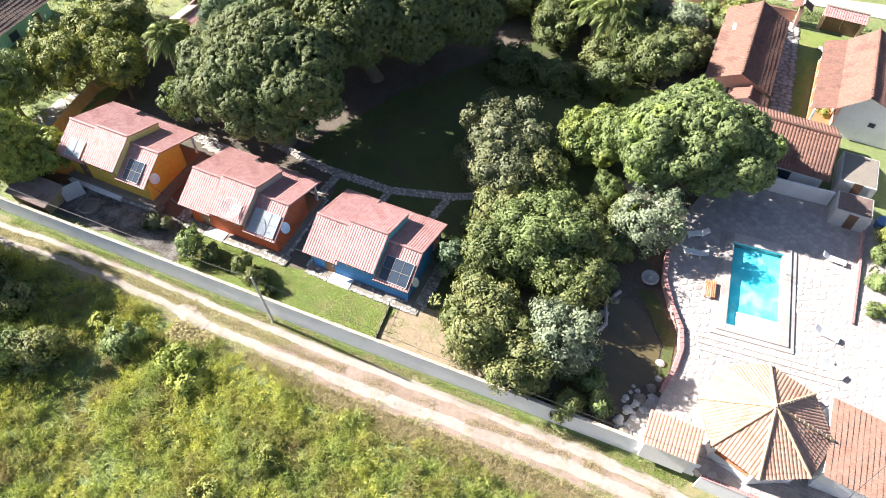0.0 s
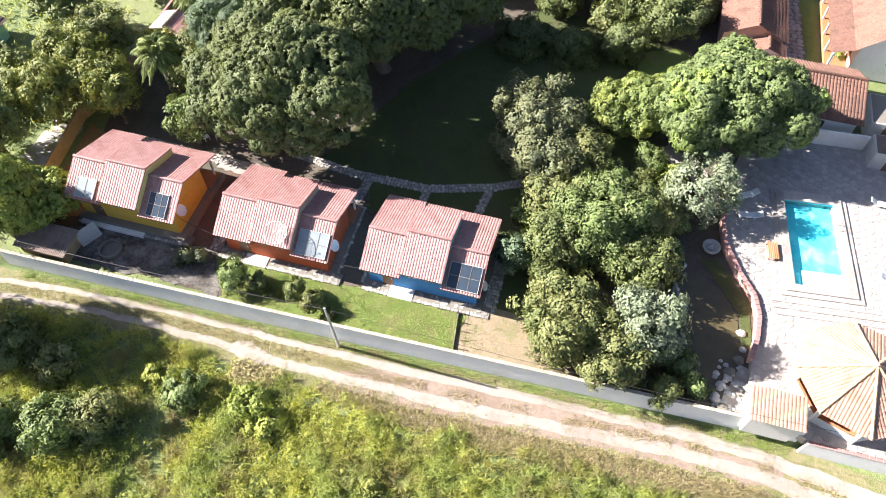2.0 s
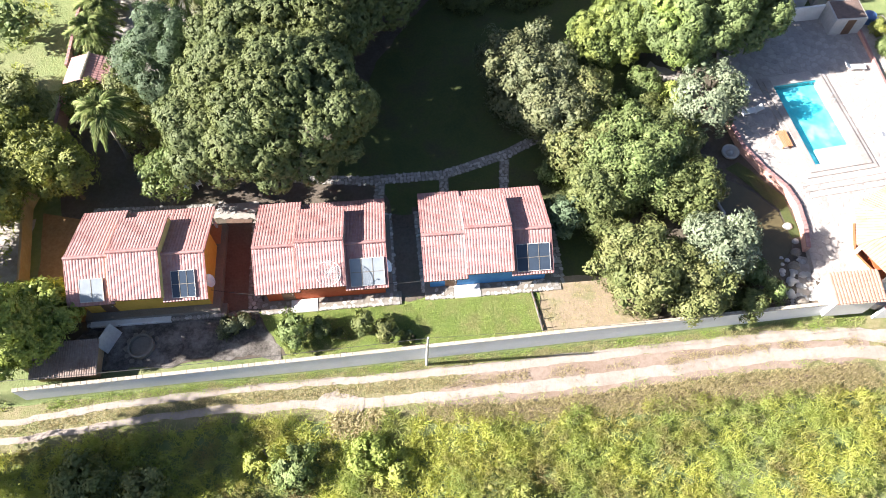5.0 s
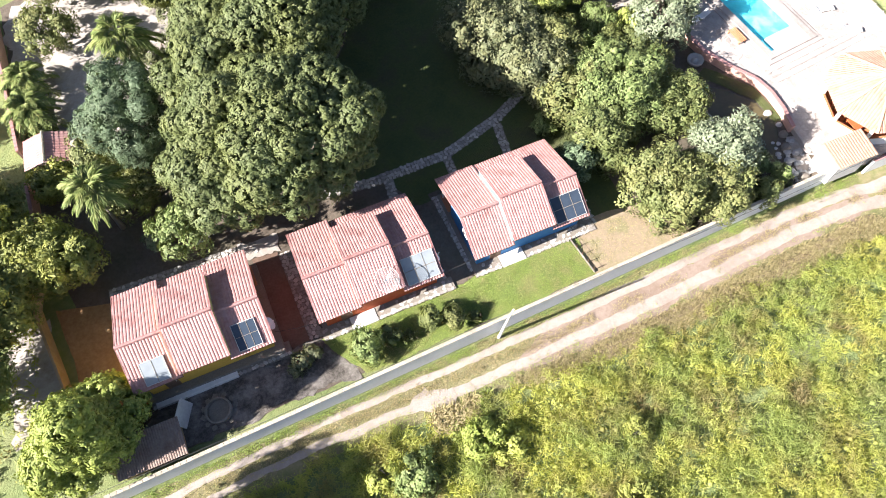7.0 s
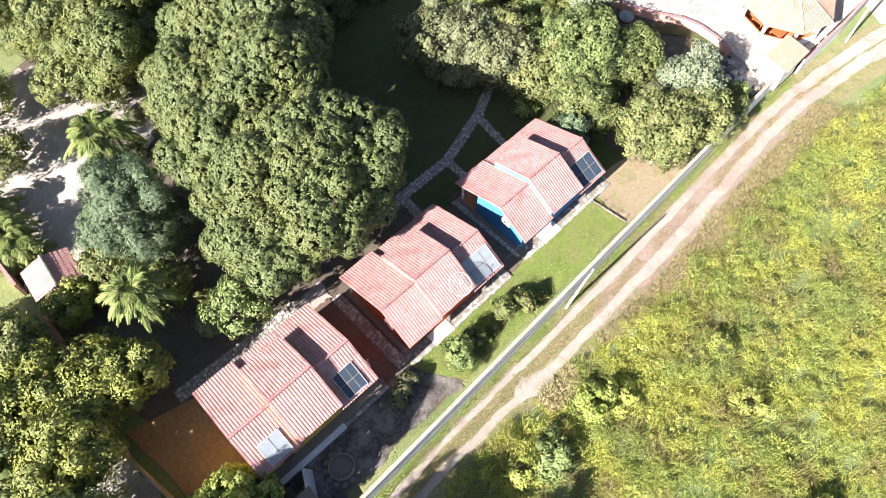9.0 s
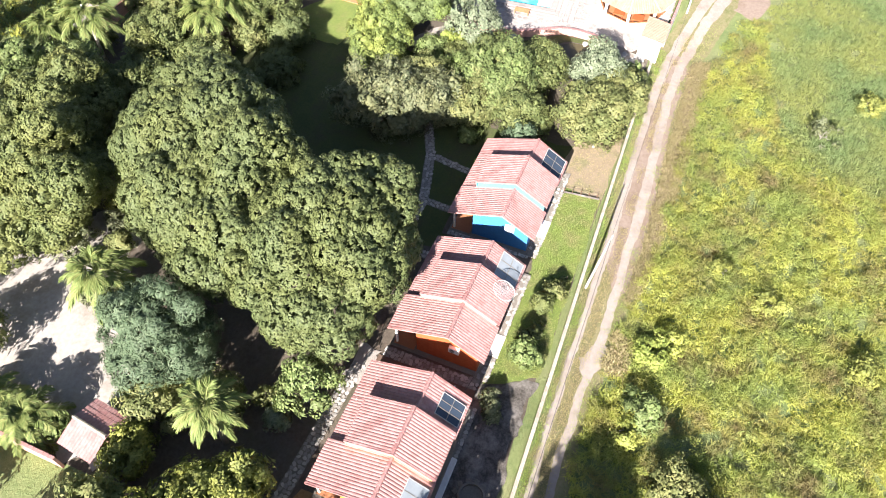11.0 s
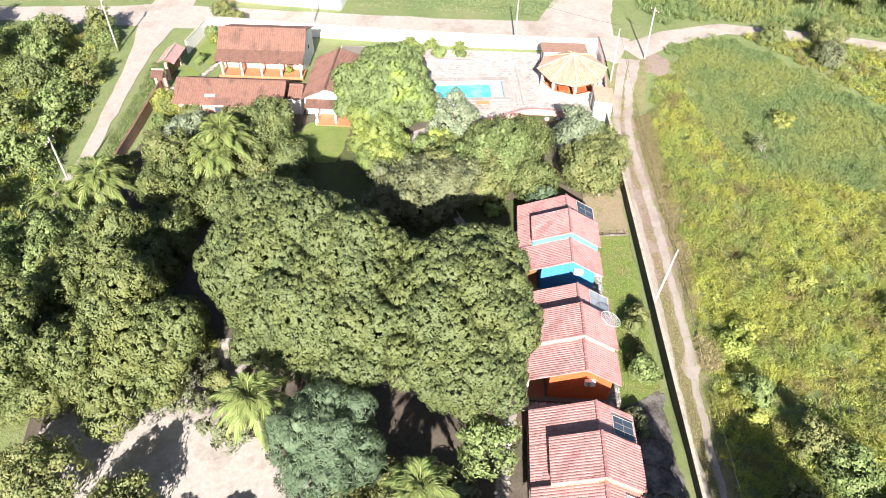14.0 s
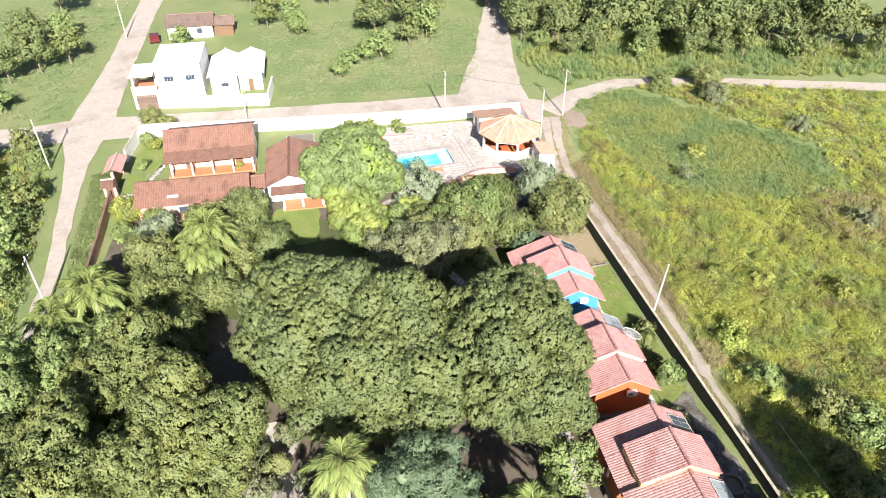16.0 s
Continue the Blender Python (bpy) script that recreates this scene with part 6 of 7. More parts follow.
# ---- across the street ----
def white_house():
    ob = thing("white_house", "white two-storey house with a flat roof", "house", at=(0, 0, 0))
    part("wall", Shape().block(63.4, 50.2, -0.5, 73.5, 57.6, 5.6, 0.05), WHITE, ob)
    roof = part("roof", Shape().block(63.6, 50.4, 5.5, 73.3, 57.4, 5.62, 0.02), WHITE, ob)
    for a in ((63.4, 50.2, 73.5, 50.4), (63.4, 57.4, 73.5, 57.6), (63.4, 50.4, 63.6, 57.4), (73.3, 50.4, 73.5, 57.4)):
        part("parapet", Shape().block(a[0], a[1], 5.6, a[2], a[3], 6.0, 0.02), WHITE, ob)
    for y in (52.0, 55.3):
        wn_ = part("window", Shape().box(63.32, y - 0.75, 3.4, 63.42, y + 0.75, 4.3), GREYWALL, ob)
        for k in range(3):
            part("pane", Shape().box(63.28, y - 0.68 + k * 0.46, 3.47, 63.34, y - 0.25 + k * 0.46, 4.23), PANE, wn_)
    part("garage", Shape().block(61.2, 57.0, -0.5, 66.5, 60.8, 2.8, 0.04), WHITE, ob)
    g = part("garage_door", Shape().block(61.10, 57.3, 0.0, 61.22, 60.4, 2.3, 0.01), DARKWOOD, ob, "brown slatted garage door")
    for k in range(7):
        part("slat", Shape().box(61.05, 57.35, 0.12 + 0.31 * k, 61.11, 60.35, 0.36 + 0.31 * k), ROOFDARK, g)
    part("balcony_wall", Shape().block(61.2, 57.0, 2.8, 61.4, 60.8, 3.7, 0.02), WHITE, ob)
    part("balcony_wall", Shape().block(61.4, 60.6, 2.8, 66.5, 60.8, 3.7, 0.02), WHITE, ob)
    part("balcony_floor", Shape().block(61.4, 57.0, 2.8, 66.5, 60.6, 2.86, 0.01), TERRACE, ob)
    for x in (61.4, 66.2):
        part("column", Shape().block(x, 60.3, 2.8, x + 0.25, 60.55, 5.4, 0.02), WHITE, ob)
    part("balcony_roof", Shape().block(61.0, 57.2, 5.3, 66.7, 60.9, 5.45, 0.02), GREYWALL, ob)
    return ob


white_house()
gable_house("white low house with a pale roof", 64.5, 73.5, 45.0, 49.2, "x", 3.4, 4.4, WHITE, surface("pale_roof_sheet", [(0.62, 0.61, 0.6), (0.7, 0.69, 0.68)], [(0.55, 0.54, 0.53), (0.7, 0.69, 0.68)], 0.5, 4.0), windows=[("x-", 2.0, 1.4, 1.2, 0.6)])
gable_house("white low house with a pale roof", 65.5, 74.5, 41.0, 44.8, "x", 3.2, 4.0, WHITE, bpy.data.materials["pale_roof_sheet"], windows=[("x-", 1.9, 0.0, 0.8, 2.0)])
gable_house("small old house with a dark tiled roof", 93.5, 98.5, 51.5, 60.0, "y", 2.6, 4.0, WHITE, ROOFDARK, windows=[("x-", 2.5, 0.9, 1.0, 1.0), ("x-", 5.5, 0.0, 0.9, 2.0)])
gable_house("open shed with a dark roof", 94, 98, 47.6, 51.2, "y", 2.3, 3.2, DARKWOOD, ROOFDARK)
line_wall("house_wall", [(61.0, 57.0), (60.0, 50.0), (58.9, 40.0), (66.0, 39.4)], 2.0, 0.2, WHITE, "white front wall of the two-storey house")
gable_house("old teal-walled neighbour house with a brown tiled roof", -51.5, -44.9, 8.0, 24.0, "y", 2.8, 4.3, TEAL, ROOFDARK, base=-0.3, windows=[("x+", 5.0, 0.9, 1.0, 1.0), ("x+", 10.5, 0.9, 1.2, 1.0), ("x+", 14.0, 0.0, 0.9, 2.0)])
gable_house("small house with an orange roof among trees", 128, 136, 34, 44, "y", 2.6, 4.2, WHITE, ROOFORANGE)


def car():
    ob = thing("car", "dark red hatchback car parked by the street", "car", at=(93.2, 62.6, 0.08), rz=8)
    prof = [(-2.0, 0.35), (2.0, 0.35), (2.05, 0.75), (1.2, 0.9), (0.55, 1.4), (-1.3, 1.42), (-1.95, 0.95)]
    sh = Shape().prism([(x, -0.82, z) for x, z in prof], [(x, 0.82, z) for x, z in prof])
    part("body", sh, CARPAINT, ob)
    for sy in (-0.83, 0.83):
        gl = [(-1.25, 0.98), (1.0, 0.96), (0.5, 1.34), (-1.2, 1.36)]
        part("side_window", Shape().prism([(x, sy - 0.01, z) for x, z in gl], [(x, sy + 0.01, z) for x, z in gl]), PANE, ob)
        for sx in (-1.25, 1.25):
            wh = part("wheel", Shape().tube([(sx, sy - 0.1, 0.32), (sx, sy + 0.1, 0.32)], [0.32, 0.32], 16), BLACK, ob)
            part("rim", Shape().tube([(sx, sy - 0.11, 0.32), (sx, sy + 0.11, 0.32)], [0.18, 0.18], 12), METAL, wh)
    part("windscreen", Shape().prism([(1.16, -0.72, 0.94), (1.16, 0.72, 0.94), (0.62, 0.68, 1.36), (0.62, -0.68, 1.36)], [(1.2, -0.72, 0.95), (1.2, 0.72, 0.95), (0.66, 0.68, 1.38), (0.66, -0.68, 1.38)]), PANE, ob)
    for sy in (-0.6, 0.6):
        part("headlight", Shape().block(1.98, sy - 0.16, 0.58, 2.07, sy + 0.16, 0.72, 0.02), PLASTIC, ob)


car()


# ---- poles and cables ----
def utility_pole(x, y, h, rz, arm=True, lean=(0, 0), base=None):
    ob = thing("utility_pole", "slim pale concrete utility pole", "pole", "utility poles", at=(x, y, ground_z(x, y)), rz=rz)
    part("post", Shape().tube([(0, 0, -0.3), (lean[0] * 0.5, lean[1] * 0.5, h * 0.5), (lean[0], lean[1], h)], [0.12, 0.10, 0.075], 8), CONCRETE, ob)
    if arm:
        part("crossarm", Shape().block(lean[0] - 0.9, lean[1] - 0.06, h - 0.55, lean[0] + 0.9, lean[1] + 0.06, h - 0.43, 0.01), DARKWOOD, ob)
        for k in (-0.75, -0.25, 0.75):
            part("insulator", Shape().tube([(lean[0] + k, lean[1], h - 0.43), (lean[0] + k, lean[1], h - 0.3)], [0.05, 0.03], 8), PLASTIC, ob)
    return ob


utility_pole(0.0, 0.25, 7.5, 0, False, (0.2, -0.8))
for x, y, h, a in ((43.4, 69.4, 7.5, 20), (54.2, 43.3, 7.5, 0), (49.6, 12.8, 7.5, 0), (41.3, -0.2, 7.6, 10), (47.4, -5.6, 7.6, 30), (12.0, 61.6, 7.0, 0), (96, 68.5, 7.5, 0)):
    utility_pole(x, y, h, a, x not in (41.3,))


def cable(name, a, b, sag, r=0.012, label="thin dark overhead cable"):
    a, b = Vector(a), Vector(b)
    pts = [a.lerp(b, k / 12) - Vector((0, 0, sag * 4 * (k / 12) * (1 - k / 12))) for k in range(13)]
    tagged(part(name, Shape().tube(pts, [r] * 13, 5), BLACK), label, "cable", "overhead cables")


cable("overhead_cable", (0.2, -0.5, 5.9), (-30, -1.0, 5.6), 0.5, 0.018)
cable("overhead_cable", (0.2, -0.5, 5.9), (41.3, -0.2, 6.6), 0.9, 0.014)
cable("house_cable", (-15.1, 5.6, 3.1), (-11.9, 5.4, 2.1), 0.12, 0.02, "pale cable slung between the cottages")
cable("house_cable", (-2.3, 5.5, 2.1), (0.4, 5.6, 2.0), 0.12, 0.02, "pale cable slung between the cottages")
cable("overhead_cable", (49.6, 12.8, 7.0), (54.2, 43.3, 7.0), 0.7, 0.016)
cable("overhead_cable", (41.3, -0.2, 7.2), (49.6, 12.8, 7.0), 0.3, 0.016)

# ---- small things round the cottages ----
def ac_unit(at, rz):
    ob = thing("air_conditioner", "white air-conditioner unit on the gable wall", "air conditioner", "air conditioners", at=at, rz=rz)
    part("case", Shape().block(-0.42, -0.16, 0, 0.42, 0.16, 0.55, 0.03), PLASTIC, ob)
    sh = Shape()
    for k in range(5):
        sh.tube([(0.12 + 0.2 * math.cos(t) * (1 - k * 0.18), 0.17, 0.28 + 0.2 * math.sin(t) * (1 - k * 0.18)) for t in [2 * math.pi * q / 14 for q in range(15)]], [0.008] * 15, 4)
    part("fan_grille", sh, BLACK, ob)
    for sx in (-0.3, 0.3):
        part("bracket", Shape().box(sx - 0.02, -0.3, -0.05, sx + 0.02, 0.16, 0.0), METAL, ob)


ac_unit((-11.78, 7.6, 2.1), 90)
ac_unit((0.58, 7.6, 2.15), 90)


def dish(at, rz, r, label, mat=PLASTIC, tilt=35, ribs=0):
    ob = thing("satellite_dish", label, "satellite dish", "satellite dishes", at=at, rz=rz)
    m = pose(0, 0.15, 0.35 + r * 0.5, tilt, 0, 0)
    rows = []
    for a in range(6):
        q = r * a / 5
        rows.append([m @ Vector((q * math.cos(t), 0.3 * q * q / r - 0.1, q * math.sin(t))) for t in [2 * math.pi * k / 20 for k in range(21)]])
    sh = Shape().grid(rows)
    if ribs:
        sh = Shape().tube(rows[-1], [0.02] * 21, 4)
    sh.smooth = True
    dd = part("reflector", sh, mat, ob)
    part("mast", Shape().tube([(0, -0.15, -0.2), (0, -0.1, 0.1), (0, 0, 0.35 + r * 0.4)], [0.025] * 3, 6), METAL, ob)
    f = m @ Vector((0, r * 0.75, 0))
    part("arm", Shape().tube([m @ Vector((0, 0, -r * 0.9)), f], [0.015, 0.015], 5), METAL, ob)
    part("receiver", Shape().tube([f, f + Vector((0, 0.06, 0.05))], [0.05, 0.04], 8), PLASTIC, ob)
    for a in range(12 if ribs else 0):
        q = r * (a + 0.5) / 12
        ring = [m @ Vector((q * math.cos(t), 0.3 * q * q / r - 0.1, q * math.sin(t))) for t in [2 * math.pi * k / 20 for k in range(21)]]
        part("ring", Shape().tube(ring, [0.008] * 21, 4), mat, dd)
    for k in range(ribs):
        t = 2 * math.pi * k / ribs
        part("rib", Shape().tube([m @ Vector((0, -0.09, 0)), m @ Vector((r * math.cos(t), 0.3 * r - 0.1, r * math.sin(t)))], [0.012, 0.01], 4), METAL, dd)
    return ob


dish((-15.4, 6.3, 2.6), -90, 0.5, "pale satellite dish on the gable wall", PLASTIC)
dish((-2.5, 6.9, 1.7), -90, 0.5, "pale satellite dish on the gable wall", PLASTIC)
dish((9.95, 6.6, 1.5), -90, 0.4, "small pale satellite dish on the gable wall", PLASTIC)
dish((-6.6, 5.9, 3.2), 200, 0.9, "large white mesh satellite dish above the roof", PLASTIC, 68, 20)


def cistern(x, y):
    ob = thing("well_ring", "round concrete well ring in the yard", "well", at=(x, y, ground_z(x, y) + 0.02))
    prof = [(0.95, 0), (0.95, 0.42), (0.8, 0.45), (0.8, 0.1)]
    sh = Shape().grid([[(r * math.cos(2 * math.pi * k / 24), r * math.sin(2 * math.pi * k / 24), z) for k in range(25)] for r, z in prof])
    part("ring", sh, MORTAR, ob)
    part("cover", Shape().tube([(0, 0, 0.05), (0, 0, 0.14)], [0.8, 0.78], 20), MORTAR, ob)
    for k in range(12):
        t = 2 * math.pi * k / 12
        o = part("stone", _pr.choice(FLAGS_DARK), None, ob)
        o.matrix_local = pose(1.15 * math.cos(t), 1.15 * math.sin(t), 0.02, 0, 0, _pr.uniform(0, 360))


cistern(-20.7, 2.7)


def shed():
    x0, y0 = -27.8, 0.35
    z = ground_z(-25, 2)
    ob = thing("shed", "low brick shed with a rusty corrugated roof", "shed", at=(x0, y0, z))
    part("wall", Shape().block(0.2, 0.3, -0.3, 4.4, 2.4, 1.35, 0.02), TAN, ob)
    part("roof_sheet", tiled_slope((0, 0.0, 1.35), (4.7, 0.0, 1.35), (0, 2.6, 1.75), (4.7, 2.6, 1.75), 0.17, 1.3, 0.025, 0.01), ZINC, ob, "rusty corrugated sheets")
    part("door", Shape().block(1.4, 2.38, 0, 2.2, 2.44, 1.3, 0.01), DARKWOOD, ob)


shed()


def leaning_sheet(x, y):
    ob = thing("panel", "pale blue-grey panel leaning by the shed", "panel", at=(x, y, ground_z(x, y)), rz=62)
    part("board", Shape().block(-0.9, -0.03, 0, 0.9, 0.03, 1.5, 0.02, pose(0, 0, 0, -20, 0, 0)), GREYWALL, ob)


leaning_sheet(-22.7, 3.2)


def fence_line():
    ob = thing("fence", "thin dark wire fence across the lawn", "fence")
    for k in range(5):
        y = 1.9 + 0.75 * k
        x = 8.9 - 0.13 * (y - 1.9)
        part("post", Shape().tube([(x, y, -0.4), (x, y, 0.45)], [0.04, 0.035], 6), DARKWOOD, ob)
    for z in (-0.02, 0.3):
        part("wire", Shape().tube([(8.9, 1.7, z), (8.5, 4.95, z)], [0.01, 0.01], 4), BLACK, ob)
    part("curb", Shape().block(-0.04, 0, -0.4, 0.04, 3.3, 0.02, 0.02, pose(8.9, 1.7, 0, 0, 0, 7)), SHADESOIL, ob)


fence_line()


def arch_ring(x, y):
    ob = thing("garden_arch", "pale curved stone garden arch", "arch", at=(x, y, ground_z(x, y)), rz=30)
    pts = [(0.9 * math.cos(t), 0, 1.0 * math.sin(t)) for t in [math.pi * k / 10 for k in range(11)]]
    part("arch", Shape().tube(pts, [0.13] * 11, 8), CONCRETE, ob)


arch_ring(16.0, 4.4)


def plastic_chair(x, y, rz):
    ob = thing("chair", "white plastic garden chair in the yard", "chair", "garden chairs", at=(x, y, ground_z(x, y) + 0.05), rz=rz)
    part("seat", Shape().block(-0.24, -0.24, 0.4, 0.24, 0.24, 0.44, 0.02), PLASTIC, ob)
    part("backrest", Shape().block(-0.24, 0.2, 0.44, 0.24, 0.25, 0.88, 0.02, pose(0, 0.02, 0, -8, 0, 0)), PLASTIC, ob)
    for sx in (-0.2, 0.2):
        for sy in (-0.2, 0.2):
            part("leg", Shape().block(sx - 0.025, sy - 0.025, 0, sx + 0.025, sy + 0.025, 0.4, 0.005), PLASTIC, ob)


plastic_chair(-17.6, 16.6, 30)
plastic_chair(-18.6, 16.2, 140)

# shrubs of the front yard and beds
SHRUBS = [
    (-9.4, 2.8, 1.2, 2.6, LEAF_LIGHT, "light green shrub on the front lawn"), (-7.6, 2.9, 0.7, 1.5, LEAF_BIG, "low green bush on the front lawn"), (-4.4, 2.9, 0.8, 1.9, LEAF_BIG, "leafy green bush on the front lawn"),
    (-2.8, 2.5, 0.9, 1.8, LEAF_OLIVE, "leafy green bush on the front lawn"), (-6.2, 2.4, 0.5, 0.9, LEAF_BIG, "low green bush on the front lawn"), (-1.1, 2.1, 0.4, 0.7, LEAF_BIG, "low green bush by the wall"),
    (-14.2, 3.7, 0.8, 1.3, LEAF_GREY, "grey dry bush before the cottage"), (-13.3, 4.1, 0.6, 1.0, LEAF_GREY, "grey dry bush before the cottage"),
    (11.2, 15.4, 0.9, 1.4, LEAF_LIGHT, "round green bush beside the cottage"), (23.6, 14.6, 1.3, 2.2, LEAF_LIGHT, "leafy bush near the pond"), (24.0, 17.6, 1.2, 2.0, LEAF_LIGHT, "leafy bush near the pond"), (22.8, 20.4, 1.2, 2.2, LEAF_BIG, "leafy bush near the path"),
    (25.6, 4.6, 1.0, 2.0, LEAF_LIGHT, "leafy plant at the pond edge"), (26.8, 3.2, 0.9, 1.8, LEAF_LIGHT, "leafy plant at the pond edge"), (24.6, 2.2, 1.2, 2.2, LEAF_BIG, "leafy bush at the pond edge"),
    (44.6, 26.5, 0.8, 1.5, LEAF_LIGHT, "bright green plant in the flower bed"), (44.8, 23.6, 0.9, 1.6, LEAF_LIGHT, "bright green plant in the flower bed"), (44.5, 20.6, 0.8, 1.4, LEAF_LIGHT, "bright green plant in the flower bed"), (45.0, 28.8, 0.9, 1.8, LEAF_YELLOW, "yellow-green plant in the flower bed"),
    (38.2, 43.4, 0.6, 1.1, LEAF_YELLOW, "small yellow-green bush by the veranda"), (46.0, 55.6, 1.0, 1.8, LEAF_YELLOW, "yellow-green bush in the corner lawn"), (40.6, 56.4, 0.7, 1.4, LEAF_LIGHT, "small green bush by the wall"), (48.2, 57.0, 0.9, 1.8, LEAF_LIGHT, "green bush in the wall corner"),
    (54.6, 57.4, 1.9, 2.6, LEAF_OLIVE, "bushy tree at the street corner"), (52.9, 55.2, 1.5, 2.2, LEAF_OLIVE, "bushy tree at the street corner"),
    (-21.2, 17.2, 0.9, 2.0, LEAF_PALE, "pale leafy shrub behind the cottage"), (-20.0, 18.8, 0.8, 1.7, LEAF_OLIVE, "leafy shrub behind the cottage"), (-24.0, 23.8, 1.0, 2.2, LEAF_OLIVE, "leafy shrub under the palm"), (-27.6, 31.0, 0.9, 1.8, LEAF_LIGHT, "green shrub by the gate"),
    (21.4, 23.6, 1.6, 2.6, LEAF_LIGHT, "leafy green bush by the sandy path"), (23.4, 22.2, 1.3, 2.2, LEAF_BRIGHT, "bright green bush by the sandy path"), (20.2, 20.8, 1.5, 2.6, LEAF_BIG, "leafy green bush by the sandy path"), (24.2, 19.6, 1.2, 1.9, LEAF_LIGHT, "leafy green bush by the sandy path"),
    (-10.6, 39.4, 1.2, 1.7, LEAF_GREY, "dry grey shrub at the edge of the sand"), (-12.6, 37.8, 1.1, 1.6, LEAF_OLIVE, "dry shrub at the edge of the sand"), (-9.6, 37.0, 0.9, 1.4, LEAF_GREY, "dry grey shrub at the edge of the sand"), (-14.6, 38.4, 0.9, 1.2, LEAF_GREY, "dry grey shrub on the sandy yard"),
    (17.2, 47.0, 1.5, 2.4, LEAF_LIGHT, "leafy shrub near the palms"), (20.2, 47.6, 1.4, 2.6, LEAF_OLIVE, "leafy shrub near the palms"), (18.6, 52.4, 1.5, 2.6, LEAF_GREY, "grey shrub by the north wall"), (11.4, 53.2, 1.5, 2.8, LEAF_BIG, "leafy shrub by the north wall"), (9.0, 56.6, 1.4, 2.6, LEAF_OLIVE, "leafy shrub by the north wall"), (24.2, 56.2, 1.2, 2.0, LEAF_LIGHT, "green shrub by the north wall"), (15.0, 56.4, 1.5, 2.6, LEAF_OLIVE, "leafy shrub by the north wall"),
    (2.5, 45.5, 1.5, 2.6, LEAF_BIG, "leafy shrub under the big trees"), (8.0, 46.0, 1.4, 2.4, LEAF_OLIVE, "leafy shrub near the palms"), (26.0, 48.0, 1.3, 2.4, LEAF_GREY, "grey shrub beside the long house"), (25.6, 52.6, 1.3, 2.6, LEAF_BIG, "shrub beside the long house"),
]
_r2 = random.Random(9)
for k, (x, y, r, h, mat, label) in enumerate(SHRUBS):
    tree(label, (x, y), round_lobes(r, h, 4, _r2, 0.7, 0.6), mat, 200 + k, r=0.05, clump=0.24 + 0.12 * r, gap=0.36 + 0.14 * r, per=50, length=0.26, width=0.12, thin_out=0.1, group="shrubs", name="shrub", category="shrub")
for x, y in ((46.3, 24.6), (46.4, 28.0), (46.2, 21.0)):
    palm("small bright palm by the white wall", (x, y), 1.4, int(x * 7 + y), 16, 1.5)

# ---- field, verges and far woods ----
_wr = np.random.default_rng(77)


def lobed(poly):
    xs, ys = [p[0] for p in poly], [p[1] for p in poly]
    return min(xs), max(xs), min(ys), max(ys)


def scatter(poly, n, avoid=(), wobble=0.0):
    """n random places in an outline."""
    x0, x1, y0, y1 = lobed(poly)
    out = []
    while len(out) < n:
        p = (_wr.uniform(x0, x1), _wr.uniform(y0, y1))
        w = noise.noise_vector((p[0] * 0.35, p[1] * 0.35, 5.0)) * wobble
        if inside((p[0] + w.x, p[1] + w.y), poly) and not any(inside(p, a) for a in avoid):
            out.append(p)
    return np.array(out)


def grass_field(name, label, poly, n, per, h, lean, width, mat, avoid=(), clumpy=0.0, wobble=0.0, fine=False):
    p = scatter(poly, n, avoid, wobble)
    if clumpy:
        k = np.array([noise.noise((x * 0.22, y * 0.22, 4.0)) + 0.6 * noise.noise((x * 0.6, y * 0.6, 9.0)) for x, y in p])
    else:
        k = np.zeros(len(p))
    hs = h * (1 + clumpy * k) * _wr.uniform(0.75, 1.25, len(p))
    z = np.array([ground_z(x, y) for x, y in p])
    v, f = blades(_wr, p[:, 0], p[:, 1], z, per, np.maximum(0.12, hs), lean * _wr.uniform(0.6, 1.3, len(p)), width, fine)
    ob = new(name, raw_mesh(name, v, f, mat))
    return tagged(ob, label, "grass", kind="stuff")


REEDS = [(51.5, -9), (44, -9), (34, -10.5), (25, -13), (21, -18), (18.5, -29), (24, -37), (32, -39), (44, -29), (55, -18)]
NEAR = [(-42, -5.2), (-28, -3.8), (-15, -2.9), (-3, -3.4), (5, -4.2), (14, -4.2), (24, -3.9), (34, -4.6), (42, -6.4), (44, -9), (34, -10.5), (25, -13), (21, -18), (18, -30), (-42, -30)]
FAR = [(-42, -30), (18.5, -30), (24, -37.5), (32, -40), (44, -30), (55, -21), (53.3, -36), (46, -56), (42, -72), (-30, -75)]
grass_field("field_grass", "tall yellow-green wild grass and weeds", NEAR, 7000, 26, 0.42, 0.62, 0.029, LEAF_FIELD, (), 0.8, 0.0, True)
grass_field("field_grass", "tall yellow-green wild grass and weeds", FAR, 6500, 17, 0.55, 1.0, 0.055, LEAF_FIELD, (), 0.8, 0.0, True)
grass_field("reeds", "dense green reeds in the wet hollow", REEDS, 4800, 22, 0.42, 0.6, 0.03, LEAF_REED, (), 0.4, 3.0, True)
grass_field("dry_tufts", "dry straw-coloured grass along the lane", [(0, -3.2), (8, -3.3), (22, -2.7), (33, -2.6), (34, -4.4), (18, -4.8), (4, -4.6), (-1, -3.8)], 2400, 10, 0.42, 0.4, 0.016, LEAF_DRY)
grass_field("dry_tufts", "dry brown weeds among the field", [(8, -28), (20, -30), (18, -40), (6, -38)], 400, 14, 0.9, 0.8, 0.03, LEAF_DRY)
